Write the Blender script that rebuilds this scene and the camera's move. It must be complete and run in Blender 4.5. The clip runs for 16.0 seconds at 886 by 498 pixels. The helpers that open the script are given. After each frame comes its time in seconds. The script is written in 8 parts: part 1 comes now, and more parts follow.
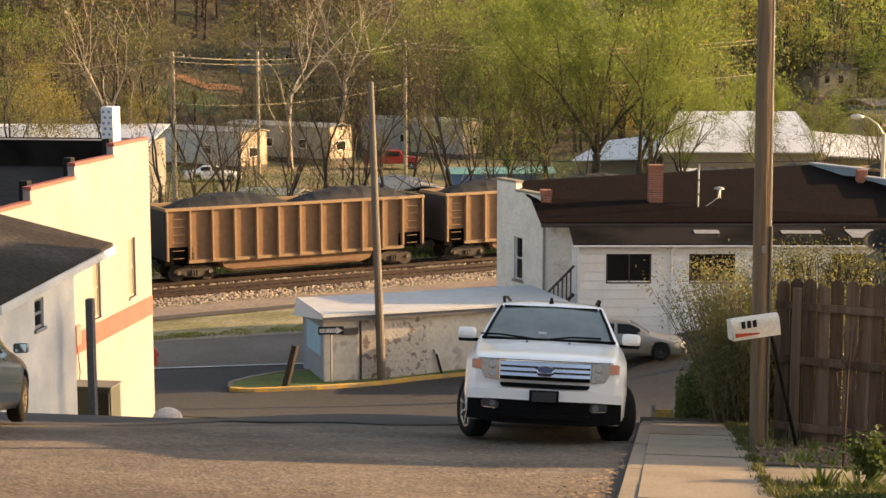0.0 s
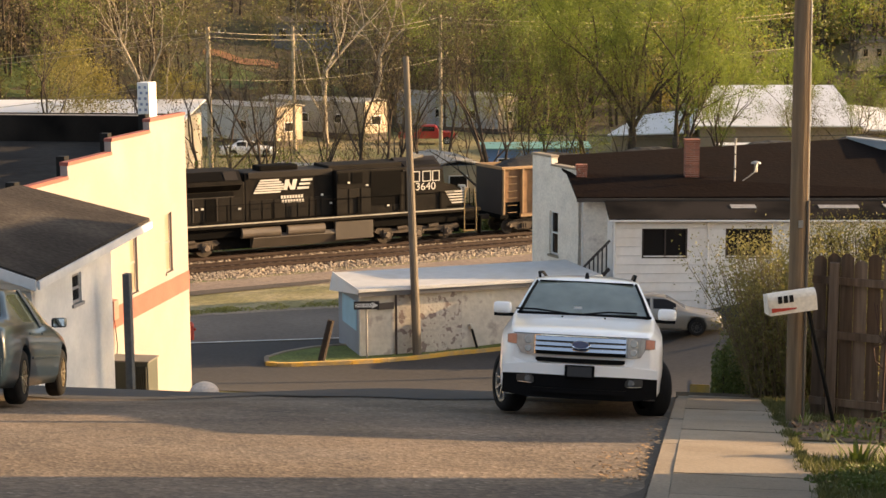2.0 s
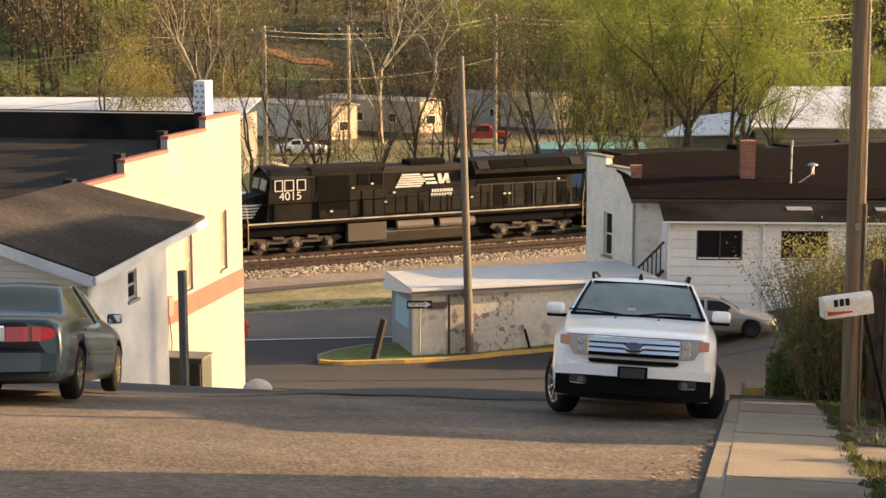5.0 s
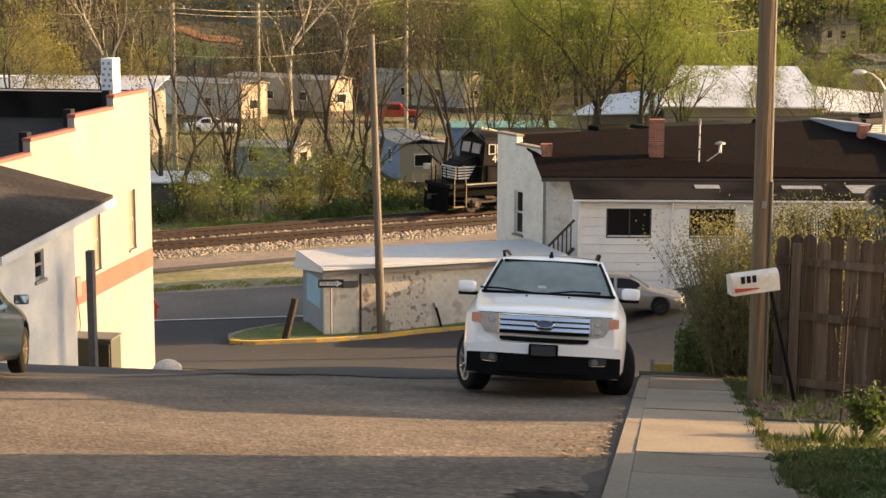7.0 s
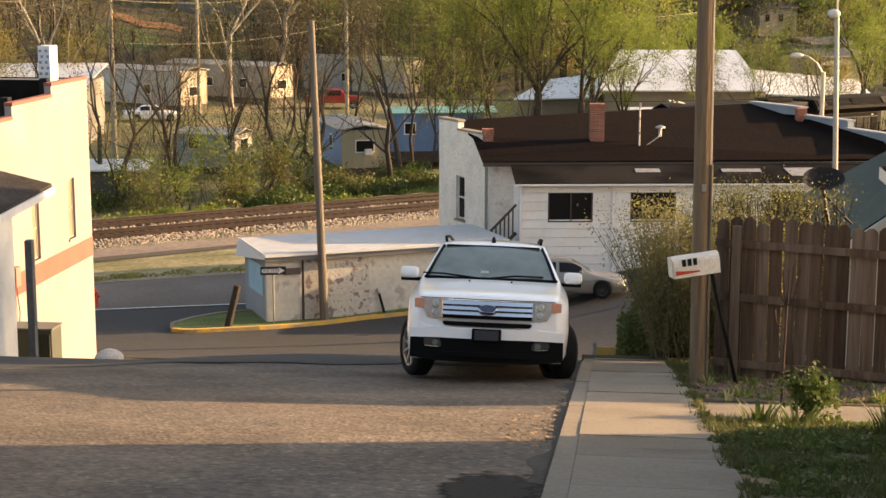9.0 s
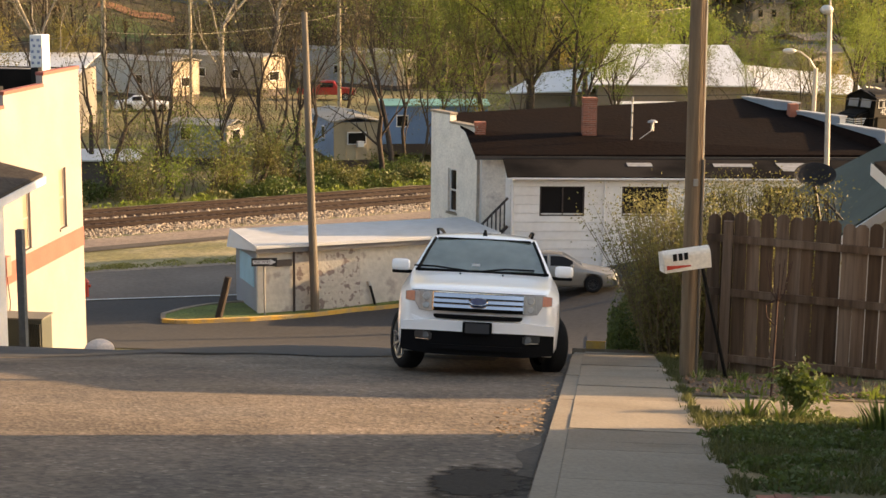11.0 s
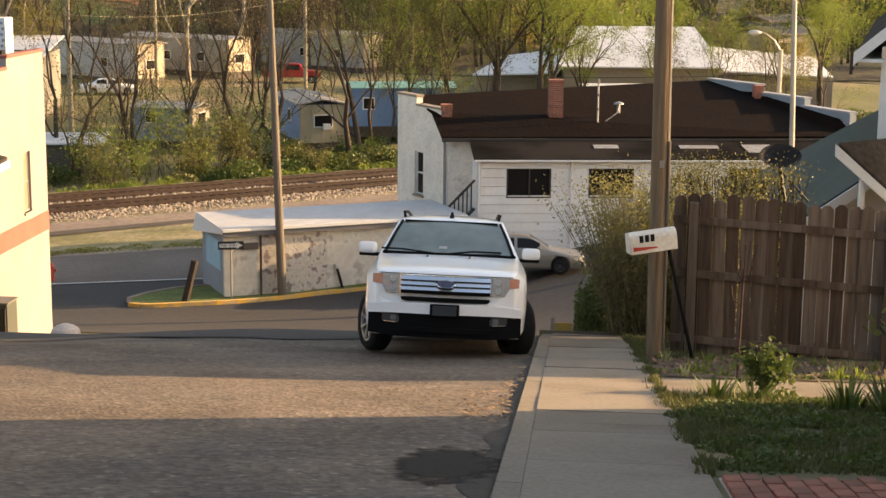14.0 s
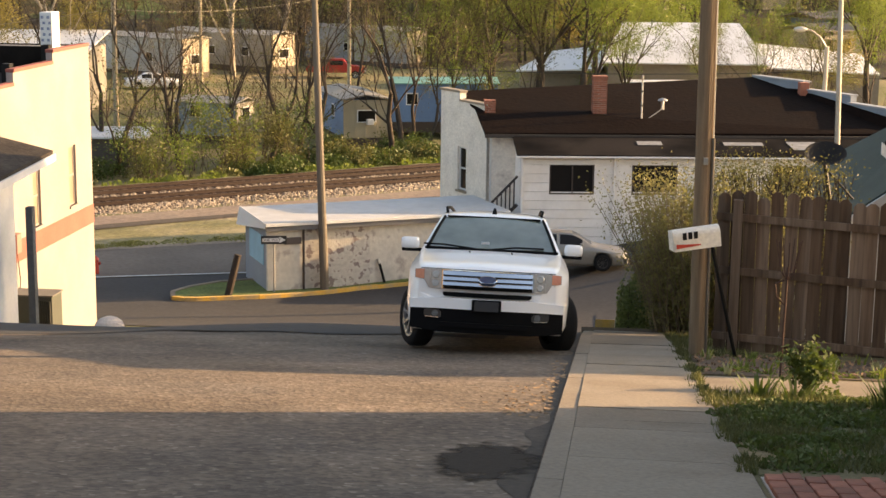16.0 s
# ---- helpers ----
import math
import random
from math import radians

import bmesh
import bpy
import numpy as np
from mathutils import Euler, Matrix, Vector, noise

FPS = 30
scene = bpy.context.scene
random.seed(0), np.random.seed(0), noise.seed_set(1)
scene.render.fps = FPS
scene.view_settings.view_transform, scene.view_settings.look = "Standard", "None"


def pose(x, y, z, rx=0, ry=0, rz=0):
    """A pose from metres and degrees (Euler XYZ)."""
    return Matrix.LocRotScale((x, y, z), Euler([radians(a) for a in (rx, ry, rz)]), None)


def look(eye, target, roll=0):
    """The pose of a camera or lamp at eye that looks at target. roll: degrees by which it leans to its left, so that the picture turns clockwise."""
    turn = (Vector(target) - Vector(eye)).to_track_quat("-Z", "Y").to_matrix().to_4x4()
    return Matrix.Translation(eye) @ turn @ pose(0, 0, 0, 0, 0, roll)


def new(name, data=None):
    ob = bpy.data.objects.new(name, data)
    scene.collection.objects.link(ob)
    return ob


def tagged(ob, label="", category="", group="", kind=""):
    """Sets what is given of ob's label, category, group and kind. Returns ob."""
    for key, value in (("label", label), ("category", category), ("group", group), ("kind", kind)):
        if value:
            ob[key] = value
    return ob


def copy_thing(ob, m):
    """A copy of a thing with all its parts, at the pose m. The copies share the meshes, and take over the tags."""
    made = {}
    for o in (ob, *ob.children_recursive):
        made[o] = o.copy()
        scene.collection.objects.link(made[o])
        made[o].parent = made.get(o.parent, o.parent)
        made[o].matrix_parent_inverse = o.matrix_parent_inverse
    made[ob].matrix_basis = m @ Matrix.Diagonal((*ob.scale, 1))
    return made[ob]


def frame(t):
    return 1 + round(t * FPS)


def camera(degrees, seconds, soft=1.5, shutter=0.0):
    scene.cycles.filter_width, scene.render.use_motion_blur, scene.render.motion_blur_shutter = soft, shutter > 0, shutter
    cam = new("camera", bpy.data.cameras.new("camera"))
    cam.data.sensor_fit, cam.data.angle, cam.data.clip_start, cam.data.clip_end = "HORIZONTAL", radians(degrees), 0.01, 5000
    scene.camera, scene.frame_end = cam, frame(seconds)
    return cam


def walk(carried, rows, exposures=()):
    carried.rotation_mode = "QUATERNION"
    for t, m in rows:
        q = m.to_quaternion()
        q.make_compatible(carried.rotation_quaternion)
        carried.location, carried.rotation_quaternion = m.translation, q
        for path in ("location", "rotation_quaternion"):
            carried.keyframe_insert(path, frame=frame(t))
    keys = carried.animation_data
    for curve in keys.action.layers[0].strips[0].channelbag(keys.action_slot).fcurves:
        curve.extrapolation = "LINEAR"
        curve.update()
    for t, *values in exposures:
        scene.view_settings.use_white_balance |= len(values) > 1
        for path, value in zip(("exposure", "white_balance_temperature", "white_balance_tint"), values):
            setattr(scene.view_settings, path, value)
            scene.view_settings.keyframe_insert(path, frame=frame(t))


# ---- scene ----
EYE = (0.0, 0.0, 13.0)
cam = camera(31.29, 16.0, soft=1.5)
# seconds, heading to the right, tilt up, lean (degrees); the camera is held in the hand at one spot
PATH = [(0.0, 0.000, -7.750, 0.000),
        (0.5, -0.144, -8.004, -0.058),
        (1.0, 0.250, -8.021, -0.061),
        (1.5, -0.548, -8.247, -0.197),
        (2.0, -1.296, -8.658, -0.214),
        (2.5, -2.679, -8.872, -0.531),
        (3.0, -3.795, -9.074, -0.745),
        (3.5, -3.566, -9.236, -0.341),
        (3.7, -3.493, -9.483, -0.210),
        (5.8, -2.829, -8.119, 0.190),
        (6.0, -2.386, -8.083, 0.294),
        (6.5, -1.141, -8.558, 0.324),
        (7.0, -0.001, -9.429, 0.298),
        (7.5, 0.824, -9.818, 0.483),
        (8.0, 0.974, -10.040, 0.437),
        (8.5, 1.497, -10.211, 0.133),
        (9.0, 2.116, -9.942, 0.077),
        (9.2, 2.276, -9.722, 0.213),
        (11.3, 2.432, -10.232, 0.583),
        (11.5, 2.428, -9.988, 0.552),
        (12.0, 2.801, -9.921, 0.856),
        (12.5, 2.890, -10.552, 0.809),
        (13.0, 3.317, -10.958, 0.717),
        (13.5, 3.724, -11.027, 0.673),
        (14.0, 3.656, -10.825, 0.555),
        (14.5, 2.558, -10.413, 0.506),
        (15.0, 2.185, -10.386, 0.375),
        (15.5, 2.356, -10.727, 0.507),
        (16.0, 2.096, -10.996, 0.653)]


def held(heading, tilt, lean):
    return Matrix.Translation(EYE) @ Euler((radians(90 + tilt), 0, radians(-heading))).to_matrix().to_4x4() @ pose(0, 0, 0, 0, 0, lean)


walk(cam, [(t, held(h, p, r)) for t, h, p, r in PATH], exposures=[(0.0, 1.62, 8800, 15), (3.0, 1.65, 8800, 15), (8.0, 1.74, 8800, 15), (15.0, 1.72, 8800, 15), (16.0, 1.80, 8800, 15)])

# ---- daylight ----
SUN_UP, SUN_EAST = 13.0, 12.0          # degrees over the horizon; degrees turned from +x towards +y
world = bpy.data.worlds.new("sky")
scene.world = world
world.use_nodes = True
wn = world.node_tree
sky = wn.nodes.new("ShaderNodeTexSky")
sky.sky_type, sky.sun_disc = "NISHITA", False
sky.sun_elevation, sky.sun_rotation = radians(SUN_UP), radians(90 - SUN_EAST)
sky.dust_density, sky.air_density = 1.2, 0.85
wn.links.new(sky.outputs[0], wn.nodes["Background"].inputs[0])
wn.nodes["Background"].inputs[1].default_value = 0.15
sun_data = bpy.data.lights.new("sun", "SUN")
sun_data.energy, sun_data.angle, sun_data.color = 4.2, radians(0.5), (1.0, 0.76, 0.5)
sun = new("sun", sun_data)
sun_way = Vector((math.cos(radians(SUN_UP)) * math.cos(radians(SUN_EAST)), math.cos(radians(SUN_UP)) * math.sin(radians(SUN_EAST)), math.sin(radians(SUN_UP))))
sun.matrix_world = look(sun_way * 200, (0, 0, 0))

# ---- materials ----
MATS = {}


def mat(name, color, rough=0.8, metal=0.0, grain=30.0, vary=0.12, blotch=0.6, blotch_vary=0.15, bump=0.2, dirt=None, dirt_amount=0.0, coat=0.0, island=0.0, spec=0.5, emit=0.0, split=(0.42, 0.62), stretch=None):
    """A surface with grain and blotches: sizes are per metre. dirt: a second colour in patches."""
    if name in MATS:
        return MATS[name]
    m = bpy.data.materials.new(name)
    m.use_nodes = True
    nt = m.node_tree
    n, l = nt.nodes, nt.links
    b = n["Principled BSDF"]
    b.inputs["Roughness"].default_value, b.inputs["Metallic"].default_value = rough, metal
    b.inputs["Coat Weight"].default_value = coat
    b.inputs["Specular IOR Level"].default_value = spec
    tc = n.new("ShaderNodeTexCoord")
    fine, big = n.new("ShaderNodeTexNoise"), n.new("ShaderNodeTexNoise")
    fine.inputs["Scale"].default_value, big.inputs["Scale"].default_value = grain, blotch
    fine.inputs["Detail"].default_value, big.inputs["Detail"].default_value = 4, 6
    place = tc.outputs["Object"]
    if stretch:      # grain drawn out along the wood, different in each piece
        mp, own, off = n.new("ShaderNodeMapping"), n.new("ShaderNodeObjectInfo"), n.new("ShaderNodeMath")
        mp.inputs["Scale"].default_value = stretch
        off.operation = "MULTIPLY"
        off.inputs[1].default_value = 60
        l.new(own.outputs["Random"], off.inputs[0])
        l.new(off.outputs[0], mp.inputs["Location"])
        l.new(place, mp.inputs["Vector"])
        place = mp.outputs[0]
    for q in (fine, big):
        l.new(place, q.inputs["Vector"])
    mix = n.new("ShaderNodeMix")
    mix.data_type, mix.blend_type = "RGBA", "MIX"
    mix.inputs[6].default_value = (*color, 1)
    mix.inputs[7].default_value = (*(dirt or color), 1)
    ramp = n.new("ShaderNodeMapRange")
    ramp.inputs[1].default_value, ramp.inputs[2].default_value = split
    ramp.inputs[4].default_value = dirt_amount
    l.new(big.outputs[0], ramp.inputs[0])
    l.new(ramp.outputs[0], mix.inputs[0])
    # brightness: grain and blotches about 1
    a1 = n.new("ShaderNodeMath")
    a1.operation = "MULTIPLY_ADD"
    a1.inputs[1].default_value, a1.inputs[2].default_value = 4 * vary, 1 - 2 * vary
    l.new(fine.outputs[0], a1.inputs[0])
    a2 = n.new("ShaderNodeMath")
    a2.operation = "MULTIPLY_ADD"
    a2.inputs[1].default_value, a2.inputs[2].default_value = 4 * blotch_vary, 1 - 2 * blotch_vary
    l.new(big.outputs[0], a2.inputs[0])
    mul = n.new("ShaderNodeMath")
    mul.operation = "MULTIPLY"
    l.new(a1.outputs[0], mul.inputs[0])
    l.new(a2.outputs[0], mul.inputs[1])
    last = mul
    if island:
        rnd = n.new("ShaderNodeNewGeometry")
        oi = n.new("ShaderNodeObjectInfo")
        add = n.new("ShaderNodeMath")
        l.new(rnd.outputs["Random Per Island"], add.inputs[0])
        l.new(oi.outputs["Random"], add.inputs[1])
        fr = n.new("ShaderNodeMath")
        fr.operation = "FRACT"
        l.new(add.outputs[0], fr.inputs[0])
        a3 = n.new("ShaderNodeMath")
        a3.operation = "MULTIPLY_ADD"
        a3.inputs[1].default_value, a3.inputs[2].default_value = 2 * island, 1 - island
        l.new(fr.outputs[0], a3.inputs[0])
        last = n.new("ShaderNodeMath")
        last.operation = "MULTIPLY"
        l.new(mul.outputs[0], last.inputs[0])
        l.new(a3.outputs[0], last.inputs[1])
    tint = n.new("ShaderNodeVectorMath")
    tint.operation = "SCALE"
    l.new(mix.outputs[2], tint.inputs[0])
    l.new(last.outputs[0], tint.inputs["Scale"])
    l.new(tint.outputs[0], b.inputs["Base Color"])
    if bump:
        bp = n.new("ShaderNodeBump")
        bp.inputs["Strength"].default_value, bp.inputs["Distance"].default_value = bump, 0.4 / grain
        l.new(fine.outputs[0], bp.inputs["Height"])
        l.new(bp.outputs[0], b.inputs["Normal"])
    if emit:
        b.inputs["Emission Color"].default_value = (*color, 1)
        b.inputs["Emission Strength"].default_value = emit
    MATS[name] = m
    return m


def leaf_mat(name, color, other, through_light=0.35):
    """Leaves: two greens varied from leaf to leaf, with some light coming through."""
    m = bpy.data.materials.new(name)
    m.use_nodes = True
    n, l = m.node_tree.nodes, m.node_tree.links
    b = n["Principled BSDF"]
    b.inputs["Roughness"].default_value = 0.6
    g, o = n.new("ShaderNodeNewGeometry"), n.new("ShaderNodeObjectInfo")
    mix = n.new("ShaderNodeMix")
    mix.data_type = "RGBA"
    mix.inputs[6].default_value, mix.inputs[7].default_value = (*color, 1), (*other, 1)
    add = n.new("ShaderNodeMath")
    add.operation = "MULTIPLY_ADD"
    add.inputs[1].default_value = 0.6
    l.new(g.outputs["Random Per Island"], add.inputs[0])
    sc = n.new("ShaderNodeMath")
    sc.operation = "MULTIPLY"
    sc.inputs[1].default_value = 0.4
    l.new(o.outputs["Random"], sc.inputs[0])
    l.new(sc.outputs[0], add.inputs[2])
    l.new(add.outputs[0], mix.inputs[0])
    l.new(mix.outputs[2], b.inputs["Base Color"])
    tr = n.new("ShaderNodeBsdfTranslucent")
    l.new(mix.outputs[2], tr.inputs[0])
    ms = n.new("ShaderNodeMixShader")
    ms.inputs[0].default_value = through_light
    l.new(b.outputs[0], ms.inputs[1])
    l.new(tr.outputs[0], ms.inputs[2])
    l.new(ms.outputs[0], n["Material Output"].inputs[0])
    return m


def gravel_mat(name, color, other, stone):
    """Worn asphalt: coarse aggregate with pale stones, patches and long stains."""
    m = mat(name, color, 0.92, grain=11, vary=0.3, blotch=0.6, blotch_vary=0.36, bump=0.0, dirt=other, dirt_amount=1.0, spec=0.2)
    n, l = m.node_tree.nodes, m.node_tree.links
    b, tc = n["Principled BSDF"], [q for q in n if q.type == "TEX_COORD"][0]
    link = b.inputs["Base Color"].links[0].from_socket
    vor = n.new("ShaderNodeTexVoronoi")
    vor.inputs["Scale"].default_value = 26
    l.new(tc.outputs["Object"], vor.inputs["Vector"])
    tone = n.new("ShaderNodeSeparateColor")
    l.new(vor.outputs["Color"], tone.inputs[0])
    cell = n.new("ShaderNodeMapRange")
    cell.inputs[3].default_value, cell.inputs[4].default_value = 0.78, 1.22
    l.new(tone.outputs[0], cell.inputs[0])
    pale = n.new("ShaderNodeMapRange")
    pale.inputs[1].default_value, pale.inputs[2].default_value = 0.955, 0.985
    pale.inputs[4].default_value = 0.4
    l.new(tone.outputs[1], pale.inputs[0])
    tint = n.new("ShaderNodeVectorMath")
    tint.operation = "SCALE"
    l.new(link, tint.inputs[0])
    l.new(cell.outputs[0], tint.inputs["Scale"])
    mix = n.new("ShaderNodeMix")
    mix.data_type = "RGBA"
    mix.inputs[7].default_value = (*stone, 1)
    l.new(tint.outputs[0], mix.inputs[6])
    l.new(pale.outputs[0], mix.inputs[0])
    # long stains that run across the street
    mp = n.new("ShaderNodeMapping")
    mp.inputs["Scale"].default_value = (0.8, 0.8, 0.8)
    l.new(tc.outputs["Object"], mp.inputs["Vector"])
    st = n.new("ShaderNodeTexNoise")
    st.inputs["Scale"].default_value, st.inputs["Detail"].default_value = 0.9, 5
    l.new(mp.outputs[0], st.inputs["Vector"])
    sm = n.new("ShaderNodeMapRange")
    sm.inputs[1].default_value, sm.inputs[2].default_value = 0.3, 0.7
    sm.inputs[3].default_value, sm.inputs[4].default_value = 0.74, 1.24
    l.new(st.outputs[0], sm.inputs[0])
    t2 = n.new("ShaderNodeVectorMath")
    t2.operation = "SCALE"
    l.new(mix.outputs[2], t2.inputs[0])
    l.new(sm.outputs[0], t2.inputs["Scale"])
    l.new(t2.outputs[0], b.inputs["Base Color"])
    bp = n.new("ShaderNodeBump")
    bp.inputs["Strength"].default_value, bp.inputs["Distance"].default_value = 0.5, 0.012
    l.new(vor.outputs["Distance"], bp.inputs["Height"])
    l.new(bp.outputs[0], b.inputs["Normal"])
    return m


def worn_patch_mat(name, color):
    """Tar that thins out raggedly towards its rim (the patch is about a metre across, round its own origin)."""
    m = mat(name, color, 0.85, grain=30, vary=0.35, bump=0.4, spec=0.2)
    n, l = m.node_tree.nodes, m.node_tree.links
    tc = n.new("ShaderNodeTexCoord")
    ln = n.new("ShaderNodeVectorMath")
    ln.operation = "LENGTH"
    l.new(tc.outputs["UV"], ln.inputs[0])
    nz = n.new("ShaderNodeTexNoise")
    nz.inputs["Scale"].default_value, nz.inputs["Detail"].default_value = 7, 6
    l.new(tc.outputs["Object"], nz.inputs["Vector"])
    ad = n.new("ShaderNodeMath")
    ad.operation = "MULTIPLY_ADD"
    ad.inputs[1].default_value = 0.9
    l.new(nz.outputs[0], ad.inputs[0])
    l.new(ln.outputs["Value"], ad.inputs[2])
    mr = n.new("ShaderNodeMapRange")
    mr.inputs[1].default_value, mr.inputs[2].default_value = 1.02, 1.3
    l.new(ad.outputs[0], mr.inputs[0])
    tr, ms = n.new("ShaderNodeBsdfTransparent"), n.new("ShaderNodeMixShader")
    l.new(mr.outputs[0], ms.inputs[0])
    l.new(n["Principled BSDF"].outputs[0], ms.inputs[1])
    l.new(tr.outputs[0], ms.inputs[2])
    l.new(ms.outputs[0], n["Material Output"].inputs[0])
    return m


def glass_mat(name, color, rough=0.05):
    m = mat(name, color, rough=rough, grain=5, vary=0.03, blotch_vary=0.05, bump=0, coat=0.0, spec=0.5)
    return m


asphalt = gravel_mat("asphalt", (0.192, 0.148, 0.112), (0.115, 0.093, 0.075), (0.40, 0.34, 0.27))
asphalt_low = mat("asphalt_low", (0.06, 0.057, 0.056), 0.85, grain=6, vary=0.18, blotch=0.25, blotch_vary=0.25, bump=0.06, dirt=(0.05, 0.046, 0.043), dirt_amount=0.8, spec=0.25)
patch_tar = worn_patch_mat("asphalt_patch", (0.032, 0.025, 0.02))
street_grey = mat("street_grey", (0.15, 0.125, 0.105), 0.85, grain=5, vary=0.15, blotch=0.3, blotch_vary=0.2, bump=0.3, spec=0.25)
line_white = mat("line_white", (0.55, 0.55, 0.52), 0.8, grain=20, vary=0.1, blotch=3, blotch_vary=0.3)
concrete = mat("concrete", (0.305, 0.254, 0.197), 0.9, grain=28, vary=0.16, blotch=1.1, blotch_vary=0.3, bump=0.4, dirt=(0.16, 0.128, 0.096), dirt_amount=0.85, island=0.2, spec=0.2, split=(0.40, 0.66))
curb_yellow = mat("curb_yellow", (0.74, 0.42, 0.08), 0.8, grain=20, vary=0.12, blotch=2.5, blotch_vary=0.2, dirt=(0.35, 0.27, 0.16), dirt_amount=0.8)
soil = mat("soil", (0.10, 0.068, 0.044), 0.95, grain=25, vary=0.3, blotch=2, blotch_vary=0.3, bump=0.8)
field = mat("field", (0.125, 0.125, 0.045), 0.95, grain=3, vary=0.25, blotch=0.09, blotch_vary=0.25, bump=0.8, dirt=(0.22, 0.17, 0.09), dirt_amount=0.9)
lawn = mat("lawn", (0.085, 0.085, 0.032), 0.95, grain=30, vary=0.3, blotch=0.9, blotch_vary=0.3, bump=0.9, dirt=(0.17, 0.12, 0.06), dirt_amount=0.9)
verge = mat("verge", (0.195, 0.17, 0.065), 0.95, grain=4, vary=0.35, blotch=0.3, blotch_vary=0.3, bump=0.6, dirt=(0.27, 0.22, 0.13), dirt_amount=0.8)
dirt_road = mat("dirt_road", (0.26, 0.195, 0.145), 0.95, grain=4, vary=0.25, blotch=0.3, blotch_vary=0.3, bump=0.5, dirt=(0.15, 0.11, 0.09), dirt_amount=0.8)
ballast_m = mat("ballast", (0.34, 0.275, 0.21), 0.95, grain=14, vary=0.4, blotch=0.5, blotch_vary=0.15, bump=1.0, island=0.35)
cream = mat("cream_paint", (0.245, 0.216, 0.21), 0.8, grain=14, vary=0.05, blotch=0.5, blotch_vary=0.07, bump=0.15, dirt=(0.28, 0.252, 0.232), dirt_amount=0.7)
white_paint = mat("white_paint", (0.66, 0.67, 0.67), 0.7, grain=14, vary=0.04, blotch=0.8, blotch_vary=0.06, bump=0.15, dirt=(0.6, 0.58, 0.54), dirt_amount=0.5)
red_stripe = mat("red_stripe", (0.25, 0.072, 0.056), 0.75, grain=12, vary=0.08, blotch=1.2, blotch_vary=0.15, bump=0.1)
black_roof = mat("black_roof", (0.0055, 0.005, 0.005), 0.97, spec=0.03, grain=20, vary=0.15, blotch=0.3, blotch_vary=0.3, bump=0.2, dirt=(0.024, 0.02, 0.018), dirt_amount=0.9)
shingle_dark = mat("shingle_dark", (0.034, 0.029, 0.026), 0.95, grain=9, vary=0.35, blotch=0.5, blotch_vary=0.3, bump=0.5, spec=0.15, dirt=(0.05, 0.043, 0.037), dirt_amount=0.9, split=(0.5, 0.7))
brown_roof = mat("brown_roof", (0.0128, 0.0076, 0.006), 0.97, spec=0.03, grain=5, vary=0.25, blotch=0.35, blotch_vary=0.45, bump=0.3, dirt=(0.0075, 0.005, 0.0045), dirt_amount=0.95)
siding = mat("siding", (0.74, 0.72, 0.70), 0.65, grain=5, vary=0.05, blotch=0.7, blotch_vary=0.1, bump=0.05, dirt=(0.6, 0.54, 0.48), dirt_amount=0.6, island=0.05, split=(0.52, 0.72))
brick_white = mat("brick_white", (0.74, 0.68, 0.6), 0.9, grain=9, vary=0.14, blotch=1.3, blotch_vary=0.16, bump=0.6, dirt=(0.36, 0.29, 0.25), dirt_amount=0.6, split=(0.6, 0.72))
brick_red = mat("brick_red", (0.27, 0.09, 0.055), 0.85, grain=15, vary=0.2, blotch=2, blotch_vary=0.2, island=0.3)
tin_white = mat("tin_white", (0.72, 0.70, 0.68), 0.5, grain=6, vary=0.03, blotch=0.4, blotch_vary=0.08, bump=0.05)
wood_pole = mat("wood_pole", (0.165, 0.11, 0.066), 0.85, grain=26, vary=0.35, blotch=3, blotch_vary=0.3, bump=0.6, stretch=(1, 1, 0.05))
grey_pole = mat("grey_pole", (0.13, 0.108, 0.085), 0.85, stretch=(1, 1, 0.05), grain=16, vary=0.2, blotch=1.0, blotch_vary=0.2, bump=0.4)
fence_wood = mat("fence_wood", (0.105, 0.07, 0.049), 0.9, grain=26, vary=0.3, blotch=4, blotch_vary=0.32, bump=0.5, island=0.34, spec=0.15, stretch=(1, 1, 0.06), dirt=(0.165, 0.13, 0.105), dirt_amount=0.6)
dark_glass = mat("dark_glass", (0.014, 0.013, 0.013), 0.15, grain=5, vary=0.03, bump=0, spec=0.2)
dark_wood = mat("dark_wood", (0.05, 0.035, 0.03), 0.7)
steel = mat("steel", (0.45, 0.45, 0.44), 0.4, 0.8, vary=0.06)
black = mat("black_plastic", (0.006, 0.006, 0.0065), 0.6, spec=0.2, vary=0.06, bump=0.05)
rubber = mat("rubber", (0.009, 0.009, 0.0095), 0.9, vary=0.1, spec=0.2)

# ---- building blocks ----


def part(name, bm, material, parent=None, label="", smooth=False, at=None):
    """Links a bmesh as one mesh object under a thing or a part."""
    me = bpy.data.meshes.new(name)
    bmesh.ops.recalc_face_normals(bm, faces=bm.faces)
    bm.to_mesh(me)
    bm.free()
    if smooth:
        me.shade_smooth()
    me.materials.append(material)
    ob = new(name, me)
    ob.parent = parent
    if at is not None:
        ob.matrix_basis = at
    if label:
        tagged(ob, label)
    return ob


def thing(name, m, label, category, group="", kind=""):
    ob = new(name)
    ob.matrix_basis = m
    ob.empty_display_size = 0.2
    return tagged(ob, label, category, group, kind)


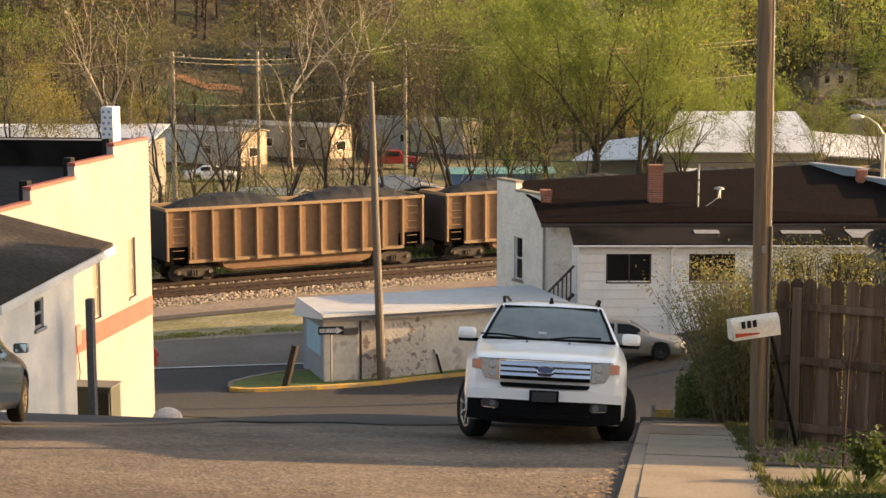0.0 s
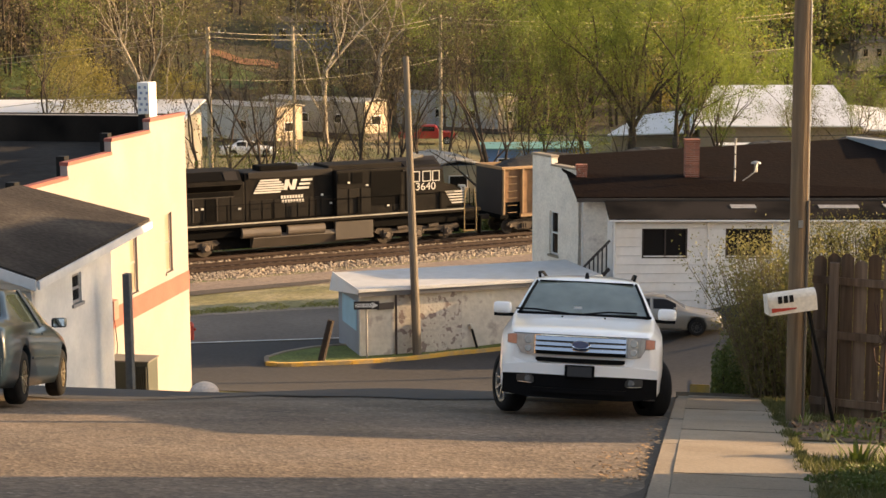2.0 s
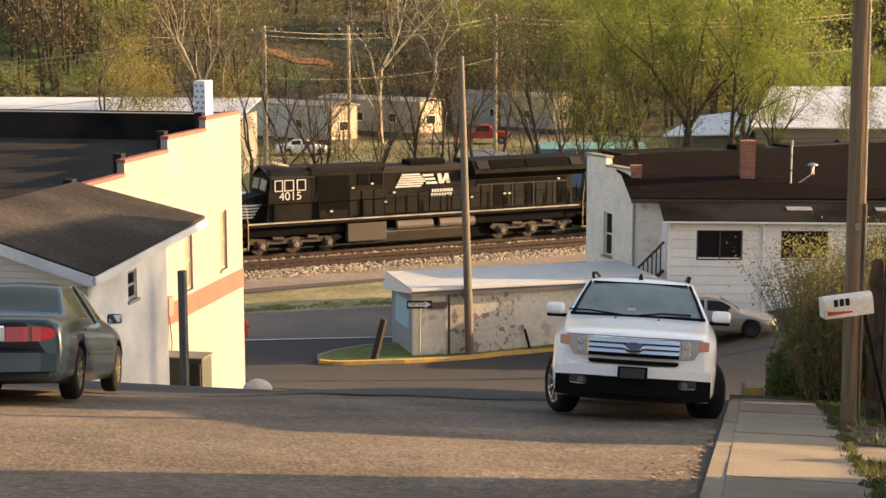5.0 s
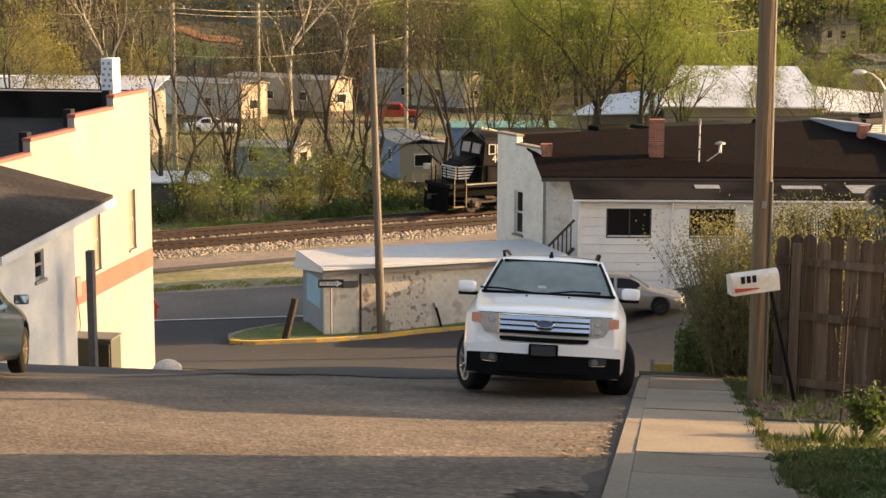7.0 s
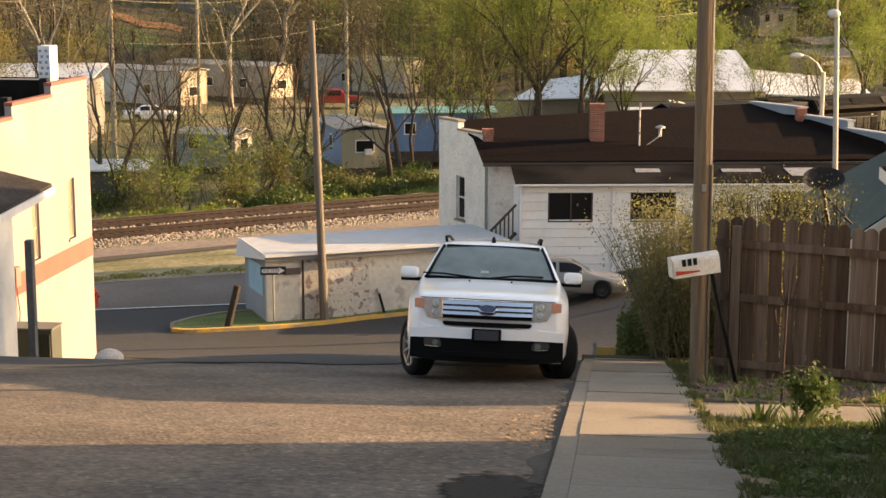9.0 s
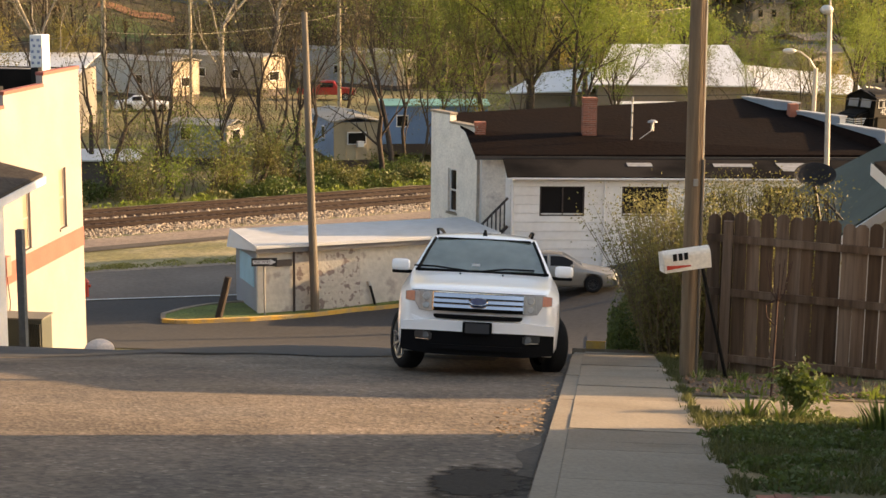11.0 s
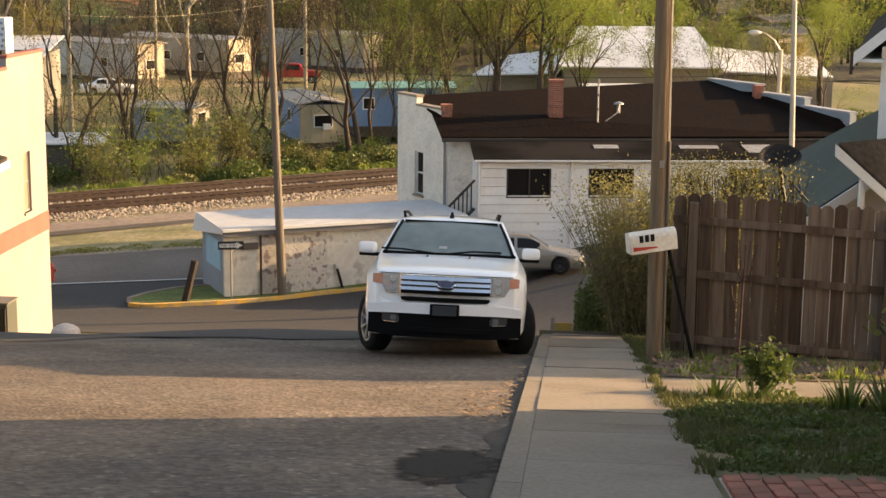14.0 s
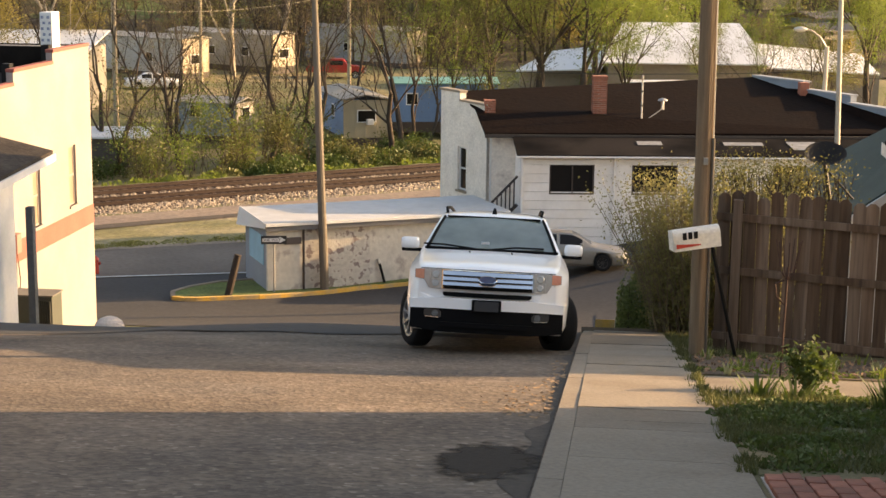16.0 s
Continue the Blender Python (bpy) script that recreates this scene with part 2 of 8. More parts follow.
def add_box(bm, lo, hi, bevel=0.0):
    r = bmesh.ops.create_cube(bm, size=1)
    vs = r["verts"]
    for v in vs:
        v.co = Vector([lo[k] + (v.co[k] + 0.5) * (hi[k] - lo[k]) for k in range(3)])
    if bevel:
        es = list({e for v in vs for e in v.link_edges})
        bmesh.ops.bevel(bm, geom=es, offset=bevel, segments=2, affect="EDGES", profile=0.6)
    return bm


def box(lo, hi, bevel=0.0):
    return add_box(bmesh.new(), lo, hi, bevel)


def add_poly(bm, pts, depth):
    """A flat polygon given by 3D points, thickened by the vector depth."""
    vs = [bm.verts.new(p) for p in pts]
    f = bm.faces.new(vs)
    r = bmesh.ops.extrude_face_region(bm, geom=[f])
    bmesh.ops.translate(bm, vec=Vector(depth), verts=[g for g in r["geom"] if isinstance(g, bmesh.types.BMVert)])
    return bm


def poly(pts, depth):
    return add_poly(bmesh.new(), pts, depth)


def add_tube(bm, p, q, r0, r1=None, sides=8, caps=True):
    p, q = Vector(p), Vector(q)
    r1 = r0 if r1 is None else r1
    d = (q - p).normalized()
    a = d.orthogonal().normalized()
    c = d.cross(a)
    rings = []
    for o, r in ((p, r0), (q, r1)):
        rings.append([bm.verts.new(o + (a * math.cos(2 * math.pi * k / sides) + c * math.sin(2 * math.pi * k / sides)) * r) for k in range(sides)])
    for k in range(sides):
        bm.faces.new((rings[0][k], rings[0][(k + 1) % sides], rings[1][(k + 1) % sides], rings[1][k]))
    if caps:
        bm.faces.new(rings[0][::-1])
        bm.faces.new(rings[1])
    return bm


def tube(p, q, r0, r1=None, sides=8):
    return add_tube(bmesh.new(), p, q, r0, r1, sides)


def pipe(pts, r, sides=6):
    """A round bar bent along points, in one piece."""
    bm = bmesh.new()
    pts = [Vector(p) for p in pts]
    rings, a = [], None
    for k, p in enumerate(pts):
        d = (pts[min(k + 1, len(pts) - 1)] - pts[max(k - 1, 0)]).normalized()
        a = d.orthogonal().normalized() if a is None else (a - d * a.dot(d)).normalized()
        c = d.cross(a)
        rings.append([bm.verts.new(p + (a * math.cos(2 * math.pi * j / sides) + c * math.sin(2 * math.pi * j / sides)) * r) for j in range(sides)])
    for u, w in zip(rings, rings[1:]):
        for j in range(sides):
            bm.faces.new((u[j], u[(j + 1) % sides], w[(j + 1) % sides], w[j]))
    bm.faces.new(rings[0][::-1])
    bm.faces.new(rings[-1])
    return bm


def mesh_object(name, verts, faces, material, parent=None, smooth=False):
    me = bpy.data.meshes.new(name)
    me.from_pydata(verts, [], faces)
    me.validate()
    if smooth:
        me.shade_smooth()
    me.materials.append(material)
    ob = new(name, me)
    ob.parent = parent
    return ob


# ---- the lie of the land ----
ALONG, ACROSS = Vector((0.1443, 0.9895, 0)), Vector((0.9895, -0.1443, 0))   # the hill street
RAIL, OUT = Vector((0.876, 0.482, 0)).normalized(), Vector((0.482, -0.876, 0)).normalized()  # the railway, and from it towards the town
RAIL_0 = Vector((-2.52, 88.35, 0))
PROFILE = np.array([(-200, 34), (-60, 22.5), (0, 11.556), (19, 8.09), (21, 7.72), (23, 7.3), (25, 6.8), (28, 6.02), (44, 1.65), (47, 0.95), (50, 0.4), (53, 0.12), (57, 0.0), (900, 0.0)])
FAR = np.array([(-400, 0), (5.5, -0.45), (6, -0.75), (9, -1.3), (22, -1.5), (34, -0.5), (48, 0.0), (70, 0.6), (95, 4), (130, 18), (220, 72), (330, 135), (520, 190), (1500, 220)])


def sstep(a, b, x):
    t = min(1, max(0, (x - a) / (b - a)))
    return t * t * (3 - 2 * t)


def street_z(v):
    return float(np.interp(v, PROFILE[:, 0], PROFILE[:, 1]))


def ground_z(x, y):
    v, o = ALONG.x * x + ALONG.y * y, OUT.x * (x - RAIL_0.x) + OUT.y * (y - RAIL_0.y)
    w = ACROSS.x * x + ACROSS.y * y
    z = street_z(v) - sstep(-4.5, -8.5, w) * (0.06 * sstep(12, 18, v) + 0.14 * sstep(18.0, 21, v)) * sstep(45, 30, v)
    z -= 0.04 * sstep(-0.42, -0.75, w) * sstep(12, 16, v) * sstep(26, 22, v)      # the worn roadway beside the kerb
    low = sstep(40, 60, v)
    z += low * 2.2 * sstep(0, 18, x) * sstep(8, 16, o)
    if o < 14:
        z += -0.45 * sstep(14, 5, o) if o > 5 else -0.45
    if -6 < o < 0.9:
        z = min(z, float(np.interp(-o, FAR[:, 0], FAR[:, 1])))
    elif o <= -6:
        z = float(np.interp(-o, FAR[:, 0], FAR[:, 1]))
        if o < -60:
            z += 5 * noise.noise(Vector((x * 0.012, y * 0.012, 3.1))) * sstep(-60, -160, o)
    return z


def street_point(v, w, lift=0.0):
    p = ALONG * v + ACROSS * w
    return Vector((p.x, p.y, ground_z(p.x, p.y) + lift))


def drape(name, outline_fn, n_u, n_v, lift, material, parent=None):
    """A sheet laid on the land: outline_fn(s, t) gives x, y for s and t from 0 to 1."""
    verts, faces = [], []
    for i in range(n_u + 1):
        for j in range(n_v + 1):
            x, y = outline_fn(i / n_u, j / n_v)
            verts.append((x, y, ground_z(x, y) + lift))
    for i in range(n_u):
        for j in range(n_v):
            k = i * (n_v + 1) + j
            faces.append((k, k + n_v + 1, k + n_v + 2, k + 1))
    return mesh_object(name, verts, faces, material, parent, True)


xs = sorted({*np.arange(-40, 42, 1.0), *np.arange(-120, 121, 8.0), *np.arange(-700, 701, 50.0)})
ys = sorted({*np.arange(0, 110, 1.0), *np.arange(110, 320, 5.0), *np.arange(-100, 1001, 40.0)})
gv = [(x, y, ground_z(x, y) - 0.02) for x in xs for y in ys]
gf = [(i * len(ys) + j, (i + 1) * len(ys) + j, (i + 1) * len(ys) + j + 1, i * len(ys) + j + 1) for i in range(len(xs) - 1) for j in range(len(ys) - 1)]
ground = tagged(mesh_object("ground", gv, gf, field, None, True), "grassy and bare earth slopes of a small valley", "ground", kind="structure")


def street_xy(v, w):
    p = ALONG * v + ACROSS * w
    return p.x, p.y


def rail_xy(u, o):
    p = RAIL_0 + RAIL * u + OUT * o
    return p.x, p.y


def near_y(x):
    return 60.6 + 0.17 * (x + 11)


def far_y(x):
    return 66.1 + 0.338 * (x + 12.1)


WALK_L = -0.38    # the kerb line of the pavement
road = tagged(drape("road", lambda s, t: street_xy(-30 + 53 * s, -12.0 + t * (12.0 + WALK_L)), 106, 8, 0.0, asphalt), "worn grey asphalt street running steeply downhill", "road", kind="structure")
tagged(drape("road_lower", lambda s, t: street_xy(20.6 + 37 * s + (1 - s) ** 8 * (0.25 * math.sin(17 * t) + 0.15 * math.sin(41 * t)), -11.9 + t * (11.86 + WALK_L)), 90, 24, 0.012, asphalt_low), "dark smooth asphalt of the lower street", "road", kind="structure")
tagged(drape("road_lower", lambda s, t: street_xy(25.2 + 27 * s, WALK_L - 0.06 + t * 7.0), 60, 12, 0.03, asphalt_low), "dark smooth asphalt where the lower street widens", "road", kind="structure")
# a narrow strip beside the kerb, darker than the road, ragged on one edge
tagged(drape("gutter", lambda s, t: street_xy(-3 + 27 * s, WALK_L - 0.02 - t * (0.1 + 0.05 * math.sin(31 * s) + 0.045 * math.sin(77 * s) + 0.03 * math.sin(151 * s))), 260, 1, 0.005, mat("gutter_dark", (0.06, 0.047, 0.036), 0.95, grain=18, vary=0.4, blotch=2, blotch_vary=0.3)), "dark ragged strip along the kerb", "gutter dirt", kind="structure")
low_yard = tagged(drape("road_low", lambda s, t: (-30 + 75 * s, 50 + t * (near_y(-30 + 75 * s) - 50)), 90, 14, 0.01, asphalt_low), "dark asphalt of the street junction at the foot of the hill", "road", kind="structure")
cross_street = tagged(drape("road_cross", lambda s, t: (-50 + 100 * s, near_y(-50 + 100 * s) + t * (far_y(-50 + 100 * s) - near_y(-50 + 100 * s))), 140, 8, 0.03, street_grey), "grey asphalt street alongside the railway", "road", kind="structure")
tagged(drape("road_line", lambda s, t: (-40 + 44 * s, near_y(-40 + 44 * s) + 0.02 + 0.15 * t), 70, 1, 0.04, line_white), "worn white edge line on the street", "road marking", kind="structure")
tagged(drape("shoulder", lambda s, t: (-50 + 100 * s, far_y(-50 + 100 * s) - 0.1 + 0.55 * t), 120, 1, 0.05, mat("shoulder", (0.27, 0.21, 0.155), 0.95, grain=5, vary=0.3, blotch=0.7, blotch_vary=0.25)), "pale gravel shoulder at the far edge of the street", "road shoulder", kind="structure")
tagged(drape("verge", lambda s, t: rail_xy(-70 + 140 * s, 8.0 + 10.0 * t), 140, 10, 0.015, verge), "strip of dry grass beside the street", "verge", kind="structure")
# a darker band with wavy edges along the dirt track
tagged(drape("dirt_rut", lambda s, t: rail_xy(-70 + 140 * s, 7.0 + 0.35 * math.sin(23 * s) + 0.2 * math.sin(61 * s) + (1.2 + 0.4 * math.sin(37 * s)) * t), 200, 2, 0.05, mat("dark_earth", (0.05, 0.037, 0.029), 0.95, grain=3, vary=0.35, blotch=0.3, blotch_vary=0.3)), "dark uneven band along the dirt track", "dirt track", kind="structure")
tagged(drape("dirt_track", lambda s, t: rail_xy(-70 + 140 * s, 4.4 + 4.0 * t), 140, 4, 0.03, dirt_road), "bare dirt track beside the railway", "dirt track", kind="structure")

# ---- street furniture of stone: pavement, kerbs, island ----


def slab_row(name, v0, v1, w0, w1, step, lift, thick, material, parent, vary=0.015):
    """Pavement slabs laid on the street's slope, with open joints."""
    rng = random.Random(4)
    v, tilt = v0, 0.0
    while v < v1 - 0.2:
        e = min(v + step * rng.uniform(0.8, 1.2), v1)
        k = rng.uniform(-vary, vary)
        a1, a2 = rng.uniform(-0.03, 0.03), rng.uniform(-0.03, 0.03)
        p = [street_point(a, b, 0) for a, b in ((v + 0.011 + tilt, w0), (v + 0.011 - tilt, w1), (e - 0.011 - a1, w1), (e - 0.011 + a1, w0))]
        tilt = a1
        bm = bmesh.new()
        top = [q + Vector((0, 0, lift + k)) for q in p]
        add_poly(bm, top, (0, 0, -thick))
        part(name, bm, material, parent)
        v = e


def crack(name, v, w0, w1, lift, width, parent):
    """A thin dark crack across a slab."""
    verts, faces = [], []
    for k in range(25):
        w = w0 + (w1 - w0) * k / 24
        c = v + 0.03 * noise.noise(Vector((w * 5, v, 0))) + 0.012 * noise.noise(Vector((w * 19, v, 3)))
        h = width * (0.35 + 0.65 * math.sin(math.pi * k / 24)) * (0.6 + 0.8 * abs(noise.noise(Vector((w * 9, v, 7)))))
        verts += [tuple(street_point(c - h, w, lift)), tuple(street_point(c + h, w, lift))]
    for k in range(24):
        faces.append((2 * k, 2 * k + 2, 2 * k + 3, 2 * k + 1))
    return mesh_object(name, verts, faces, mat("crack_dark", (0.035, 0.028, 0.022), 0.95), parent)


pavement = thing("pavement", Matrix(), "weathered concrete pavement slabs running down beside the street", "pavement", kind="structure")
slab_row("slab", -6.0, 23.4, WALK_L + 0.153, 0.86, 1.5, 0.045, 0.3, concrete, pavement, 0.006)
kerb = thing("kerb", Matrix(), "worn concrete kerb of the pavement", "kerb", kind="structure")
slab_row("kerb_stone", -6.0, 23.6, WALK_L, WALK_L + 0.15, 3.0, 0.04, 0.3, concrete, kerb, 0.004)
for v, w0, w1 in ((11.25, 0.1, 0.85), (16.8, 0.2, 0.8)):
    crack("crack", v, w0, w1, 0.058, 0.014, pavement)
garden_path = thing("garden_path", Matrix(), "concrete garden path leading off the pavement", "garden path", kind="structure")
slab_row("slab", 13.95, 15.5, 0.89, 9.0, 1.95, 0.05, 0.25, concrete, garden_path)
low_corner = thing("kerb_corner", Matrix(), "yellow painted kerb at the street corner", "kerb", kind="structure")
slab_row("kerb_stone", 24.1, 25.4, -0.22, 0.08, 0.6, 0.24, 0.7, curb_yellow, low_corner, 0.04)
slab_row("kerb_stone", 23.42, 23.9, -0.42, 0.9, 0.48, 0.11, 0.4, concrete, low_corner)

brick_walk = thing("brick_walk", Matrix(), "red brick garden walk with pale joints", "garden walk", kind="structure")
bed_bm = bmesh.new()
add_poly(bed_bm, [street_point(v, w, 0.045) for v, w in ((7.0, 0.9), (8.9, 0.9), (8.9, 6.0), (7.0, 6.0))], (0, 0, -0.1))
part("mortar_bed", bed_bm, mat("mortar", (0.4, 0.36, 0.32), 0.9, grain=40), brick_walk)
rng = random.Random(8)
brick_me = None
for i in range(8):
    for j in range(36):
        v, w = 7.04 + i * 0.232 + (0.11 if j % 2 else 0) - 0.06, 0.91 + j * 0.113
        if brick_me is None:
            b0 = part("brick", box((0, 0, 0), (0.102, 0.218, 0.05), 0.007), brick_red, brick_walk)
            brick_me = b0.data
        else:
            b0 = new("brick", brick_me)
            b0.parent = brick_walk
        b0.matrix_basis = Matrix.Translation(street_point(v, w, 0.02 + rng.uniform(-0.006, 0.006))) @ pose(0, 0, 0, -10.3, 0, -8.3 + rng.uniform(-1, 1))

yard = tagged(drape("lawn", lambda s, t: street_xy(-6 + 28.5 * s, 0.87 + 9.5 * t), 60, 20, 0.035, lawn), "rough green lawn of a front garden", "lawn", kind="structure")
tar = drape("patch", lambda s, t: street_xy(8.3 + 2.0 * s, -1.13 + 0.82 * t), 8, 8, 0.006, patch_tar)
uvs = tar.data.uv_layers.new(name="span")
for lp in tar.data.loops:
    i_, j_ = divmod(lp.vertex_index, 9)
    uvs.data[lp.index].uv = (i_ / 4 - 1, j_ / 4 - 1)
tagged(tar, "dark tar patch in the asphalt", "road patch", kind="structure")
tagged(drape("flower_bed", lambda s, t: street_xy(15.6 + 2.4 * s, 0.92 + 5.2 * t + 0.08 * math.sin(13 * s)), 10, 20, 0.046, soil), "brown earth flower bed by the fence", "flower bed", kind="structure")

tagged(drape("woodland_floor", lambda s, t: (-110 + 220 * s, 163 + 97 * t + 2.5 * math.sin(31 * s) + 1.5 * math.sin(77 * s)), 110, 30, 0.12, mat("leaf_mould", (0.075, 0.055, 0.034), 0.95, grain=1.2, vary=0.35, blotch=0.12, blotch_vary=0.35, dirt=(0.06, 0.062, 0.026), dirt_amount=0.8)), "brown leaf mould under the hillside woods", "woodland floor", kind="structure")

ISLAND = [(-7.76, 56.55), (-7.3, 56.36), (-6.87, 56.36), (-4.66, 56.9), (-3.4, 57.32), (-2.3, 57.85), (-0.93, 58.65), (0.72, 59.36), (4.5, 60.55)]
BACK = [(4.5, 61.0), (0.5, 60.0), (-3.2, 59.0), (-5.22, 59.97), (-6.4, 59.5), (-7.35, 58.66), (-7.9, 57.6)]
island_bm = bmesh.new()
add_poly(island_bm, [(x, y, ground_z(x, y) + 0.11) for x, y in ISLAND + BACK], (0, 0, -0.3))
tagged(part("traffic_island", island_bm, mat("island_grass", (0.11, 0.14, 0.035), 0.95, grain=8, vary=0.35, blotch=1.5, blotch_vary=0.3, bump=0.8)), "small grass island inside a kerb", "traffic island", kind="structure")
island_kerb = thing("kerb_island", Matrix(), "yellow painted kerb round the grass island", "kerb", kind="structure")
for (x0, y0), (x1, y1) in list(zip(ISLAND, ISLAND[1:])) + [(BACK[-1], ISLAND[0])] + list(zip(BACK[2:], BACK[3:])):
    a, b = Vector((x0, y0, ground_z(x0, y0))), Vector((x1, y1, ground_z(x1, y1)))
    count = max(1, round((b - a).length / 1.8))
    s = (b - a).cross(Vector((0, 0, 1))).normalized() * 0.09
    for k in range(count):
        p, q = a.lerp(b, k / count), a.lerp(b, (k + 0.995) / count)
        bm = bmesh.new()
        add_poly(bm, [p - s + Vector((0, 0, 0.15)), q - s + Vector((0, 0, 0.15)), q + s + Vector((0, 0, 0.15)), p + s + Vector((0, 0, 0.15))], (0, 0, -0.3))
        part("kerb_stone", bm, curb_yellow if (x0, y0) in ISLAND else concrete, island_kerb)

# ---- the cream hall with its stepped parapet (own axes: x across, y along the hill street) ----
HILL = pose(0, 0, 0, 0, 0, -8.3)
WL = -16.44


def wall_with_holes(bm, w, v0, v1, z0, z1, holes, thick):
    """A wall in the plane x = w, from v0 to v1, with window holes (v0, v1, z0, z1); thick goes to -x."""
    vs = sorted({v0, v1, *[h[0] for h in holes], *[h[1] for h in holes]})
    zs = sorted({z0, z1, *[h[2] for h in holes], *[h[3] for h in holes]})
    for a, b in zip(vs, vs[1:]):
        for c, d in zip(zs, zs[1:]):
            m = ((a + b) / 2, (c + d) / 2)
            if not any(h[0] < m[0] < h[1] and h[2] < m[1] < h[3] for h in holes):
                add_box(bm, (w - thick, a, c), (w, b, d))
    bmesh.ops.remove_doubles(bm, verts=bm.verts, dist=1e-4)


def side_window(parent, w, v0, v1, z0, z1, frame_mat, depth=0.12, pane=None):
    """A sash window set back into a wall in the plane x = w."""
    win = thing("window", Matrix(), "", "")
    win.parent = parent
    bm = bmesh.new()
    t = 0.06
    for lo, hi in (((v0, z0), (v0 + t, z1)), ((v1 - t, z0), (v1, z1)), ((v0, z0), (v1, z0 + t)), ((v0, z1 - t), (v1, z1)), ((v0, (z0 + z1) / 2 - t / 2), (v1, (z0 + z1) / 2 + t / 2))):
        add_box(bm, (w - depth - 0.05, lo[0], lo[1]), (w - depth, hi[0], hi[1]))
    part("window_frame", bm, frame_mat, win)
    part("pane", box((w - depth - 0.03, v0 + 0.02, z0 + 0.02), (w - depth - 0.02, v1 - 0.02, z1 - 0.02)), pane or dark_glass, win)
    part("sill", box((w - depth, v0 - 0.05, z0 - 0.07), (w + 0.05, v1 + 0.05, z0)), frame_mat, win)
    return win


hall = thing("hall", HILL, "cream painted masonry hall with a stepped parapet and a red stripe", "building")
TIERS = [(20.0, 35.5, 8.35), (35.5, 38.75, 8.62), (38.75, 41.85, 8.98), (41.85, 44.95, 9.35), (44.95, 48.14, 9.68)]
WINS = [(46.02, 46.66, 4.95, 6.78), (43.0, 43.6, 4.82, 6.58)]
bm = bmesh.new()
wall_with_holes(bm, WL, 33.0, 48.14, -0.5, 8.3, WINS, 0.35)
for a, b, z in TIERS:
    add_box(bm, (WL - 0.2, a, 8.3), (WL, b, z))
bmesh.ops.remove_doubles(bm, verts=bm.verts, dist=1e-4)
part("wall", bm, cream, hall)
part("wall", box((WL - 16, 47.8, -0.5), (WL - 0.35, 48.14, 9.68)), cream, hall)
part("wall", box((WL - 16, 20, -0.5), (WL - 15.65, 47.8, 9.3)), white_paint, hall)
part("wall", box((WL - 0.35, 20, 2.0), (WL, 33.0, 8.3)), cream, hall)
part("stripe", box((WL - 0.1, 41.0, 4.1), (WL + 0.012, 48.16, 4.7)), red_stripe, hall, "faded red painted band")
for a, b, z in TIERS:
    part("coping", box((WL - 0.22, a, z), (WL + 0.03, b + 0.01, z + 0.1), 0.015), red_stripe, hall, "red tile coping")
part("parapet_back", box((WL - 16.2, 48.16, 8.9), (WL - 0.4, 48.5, 9.7)), black_roof, hall)
roof_bm = bmesh.new()
add_poly(roof_bm, [(WL - 0.3, 20, 7.5), (WL - 0.3, 48.0, 8.85), (WL - 15.7, 48.0, 8.85), (WL - 15.7, 20, 7.5)], (0, 0, -0.2))
part("roof", roof_bm, mat("hall_roof", (0.024, 0.021, 0.02), 0.95, spec=0.1, grain=4, vary=0.2, blotch=0.3, blotch_vary=0.35, dirt=(0.04, 0.035, 0.03), dirt_amount=0.8), hall, "black tar membrane roof")
for k in range(4):
    v = 36.5 + k * 3.1
    part("drain_box", box((WL - 0.6, v - 0.18, TIERS[k + 1][2] - 0.55 + 0.1), (WL - 0.36, v + 0.12, TIERS[k + 1][2] + 0.18), 0.01), black, hall)
for h in WINS:
    side_window(hall, WL, *h, cream, 0.07, mat("blind_tan", (0.2, 0.165, 0.12), 0.5, blotch=1.5, blotch_vary=0.2))
# the upper part of the far wall is dark felt turned up on the inside
part("upstand", box((WL - 15.6, 47.7, 8.8), (WL - 0.36, 47.79, 9.66)), black_roof, hall, "black felt turned up the parapet")
chimney_stack = part("chimney", box((WL - 0.78, 46.1, 8.6), (WL - 0.4, 46.75, 10.8), 0.02), white_paint, hall, "white painted chimney")
for r in range(9):
    for c in range(2):
        z = 9.25 + r * 0.17
        bm = box((WL - 0.74 + c * 0.18 + (0.05 if r % 2 else 0), 46.085, z), (WL - 0.66 + c * 0.18 + (0.05 if r % 2 else 0), 46.11, z + 0.08))
        part("vent_hole", bm, mat("vent_blue", (0.2, 0.24, 0.34), 0.8), chimney_stack)

# ---- the lean-to on its side ----
LE, LW = -13.0, -13.3
leanto_white = mat("annex_white", (0.56, 0.59, 0.63), 0.75, grain=10, vary=0.05, blotch=0.9, blotch_vary=0.12, bump=0.1, dirt=(0.68, 0.68, 0.68), dirt_amount=0.7)
leanto = thing("annex", HILL, "white annex with a grey shingle lean-to roof and white fascia", "building")
bm = bmesh.new()
wall_with_holes(bm, LW, 29.3, 33.6, 3.0, 7.62, [(31.36, 31.85, 6.78, 7.42)], 0.2)
part("wall", bm, leanto_white, leanto)
bm = bmesh.new()
add_poly(bm, [(LW, 29.3, 3.0), (LW, 29.3, 7.5), (WL, 29.3, 8.45), (WL, 29.3, 3.0)], (0, 0.2, 0))
part("wall", bm, leanto_white, leanto)
part("wall", box((WL, 33.4, 3.0), (LW - 0.2, 33.6, 7.7)), leanto_white, leanto)
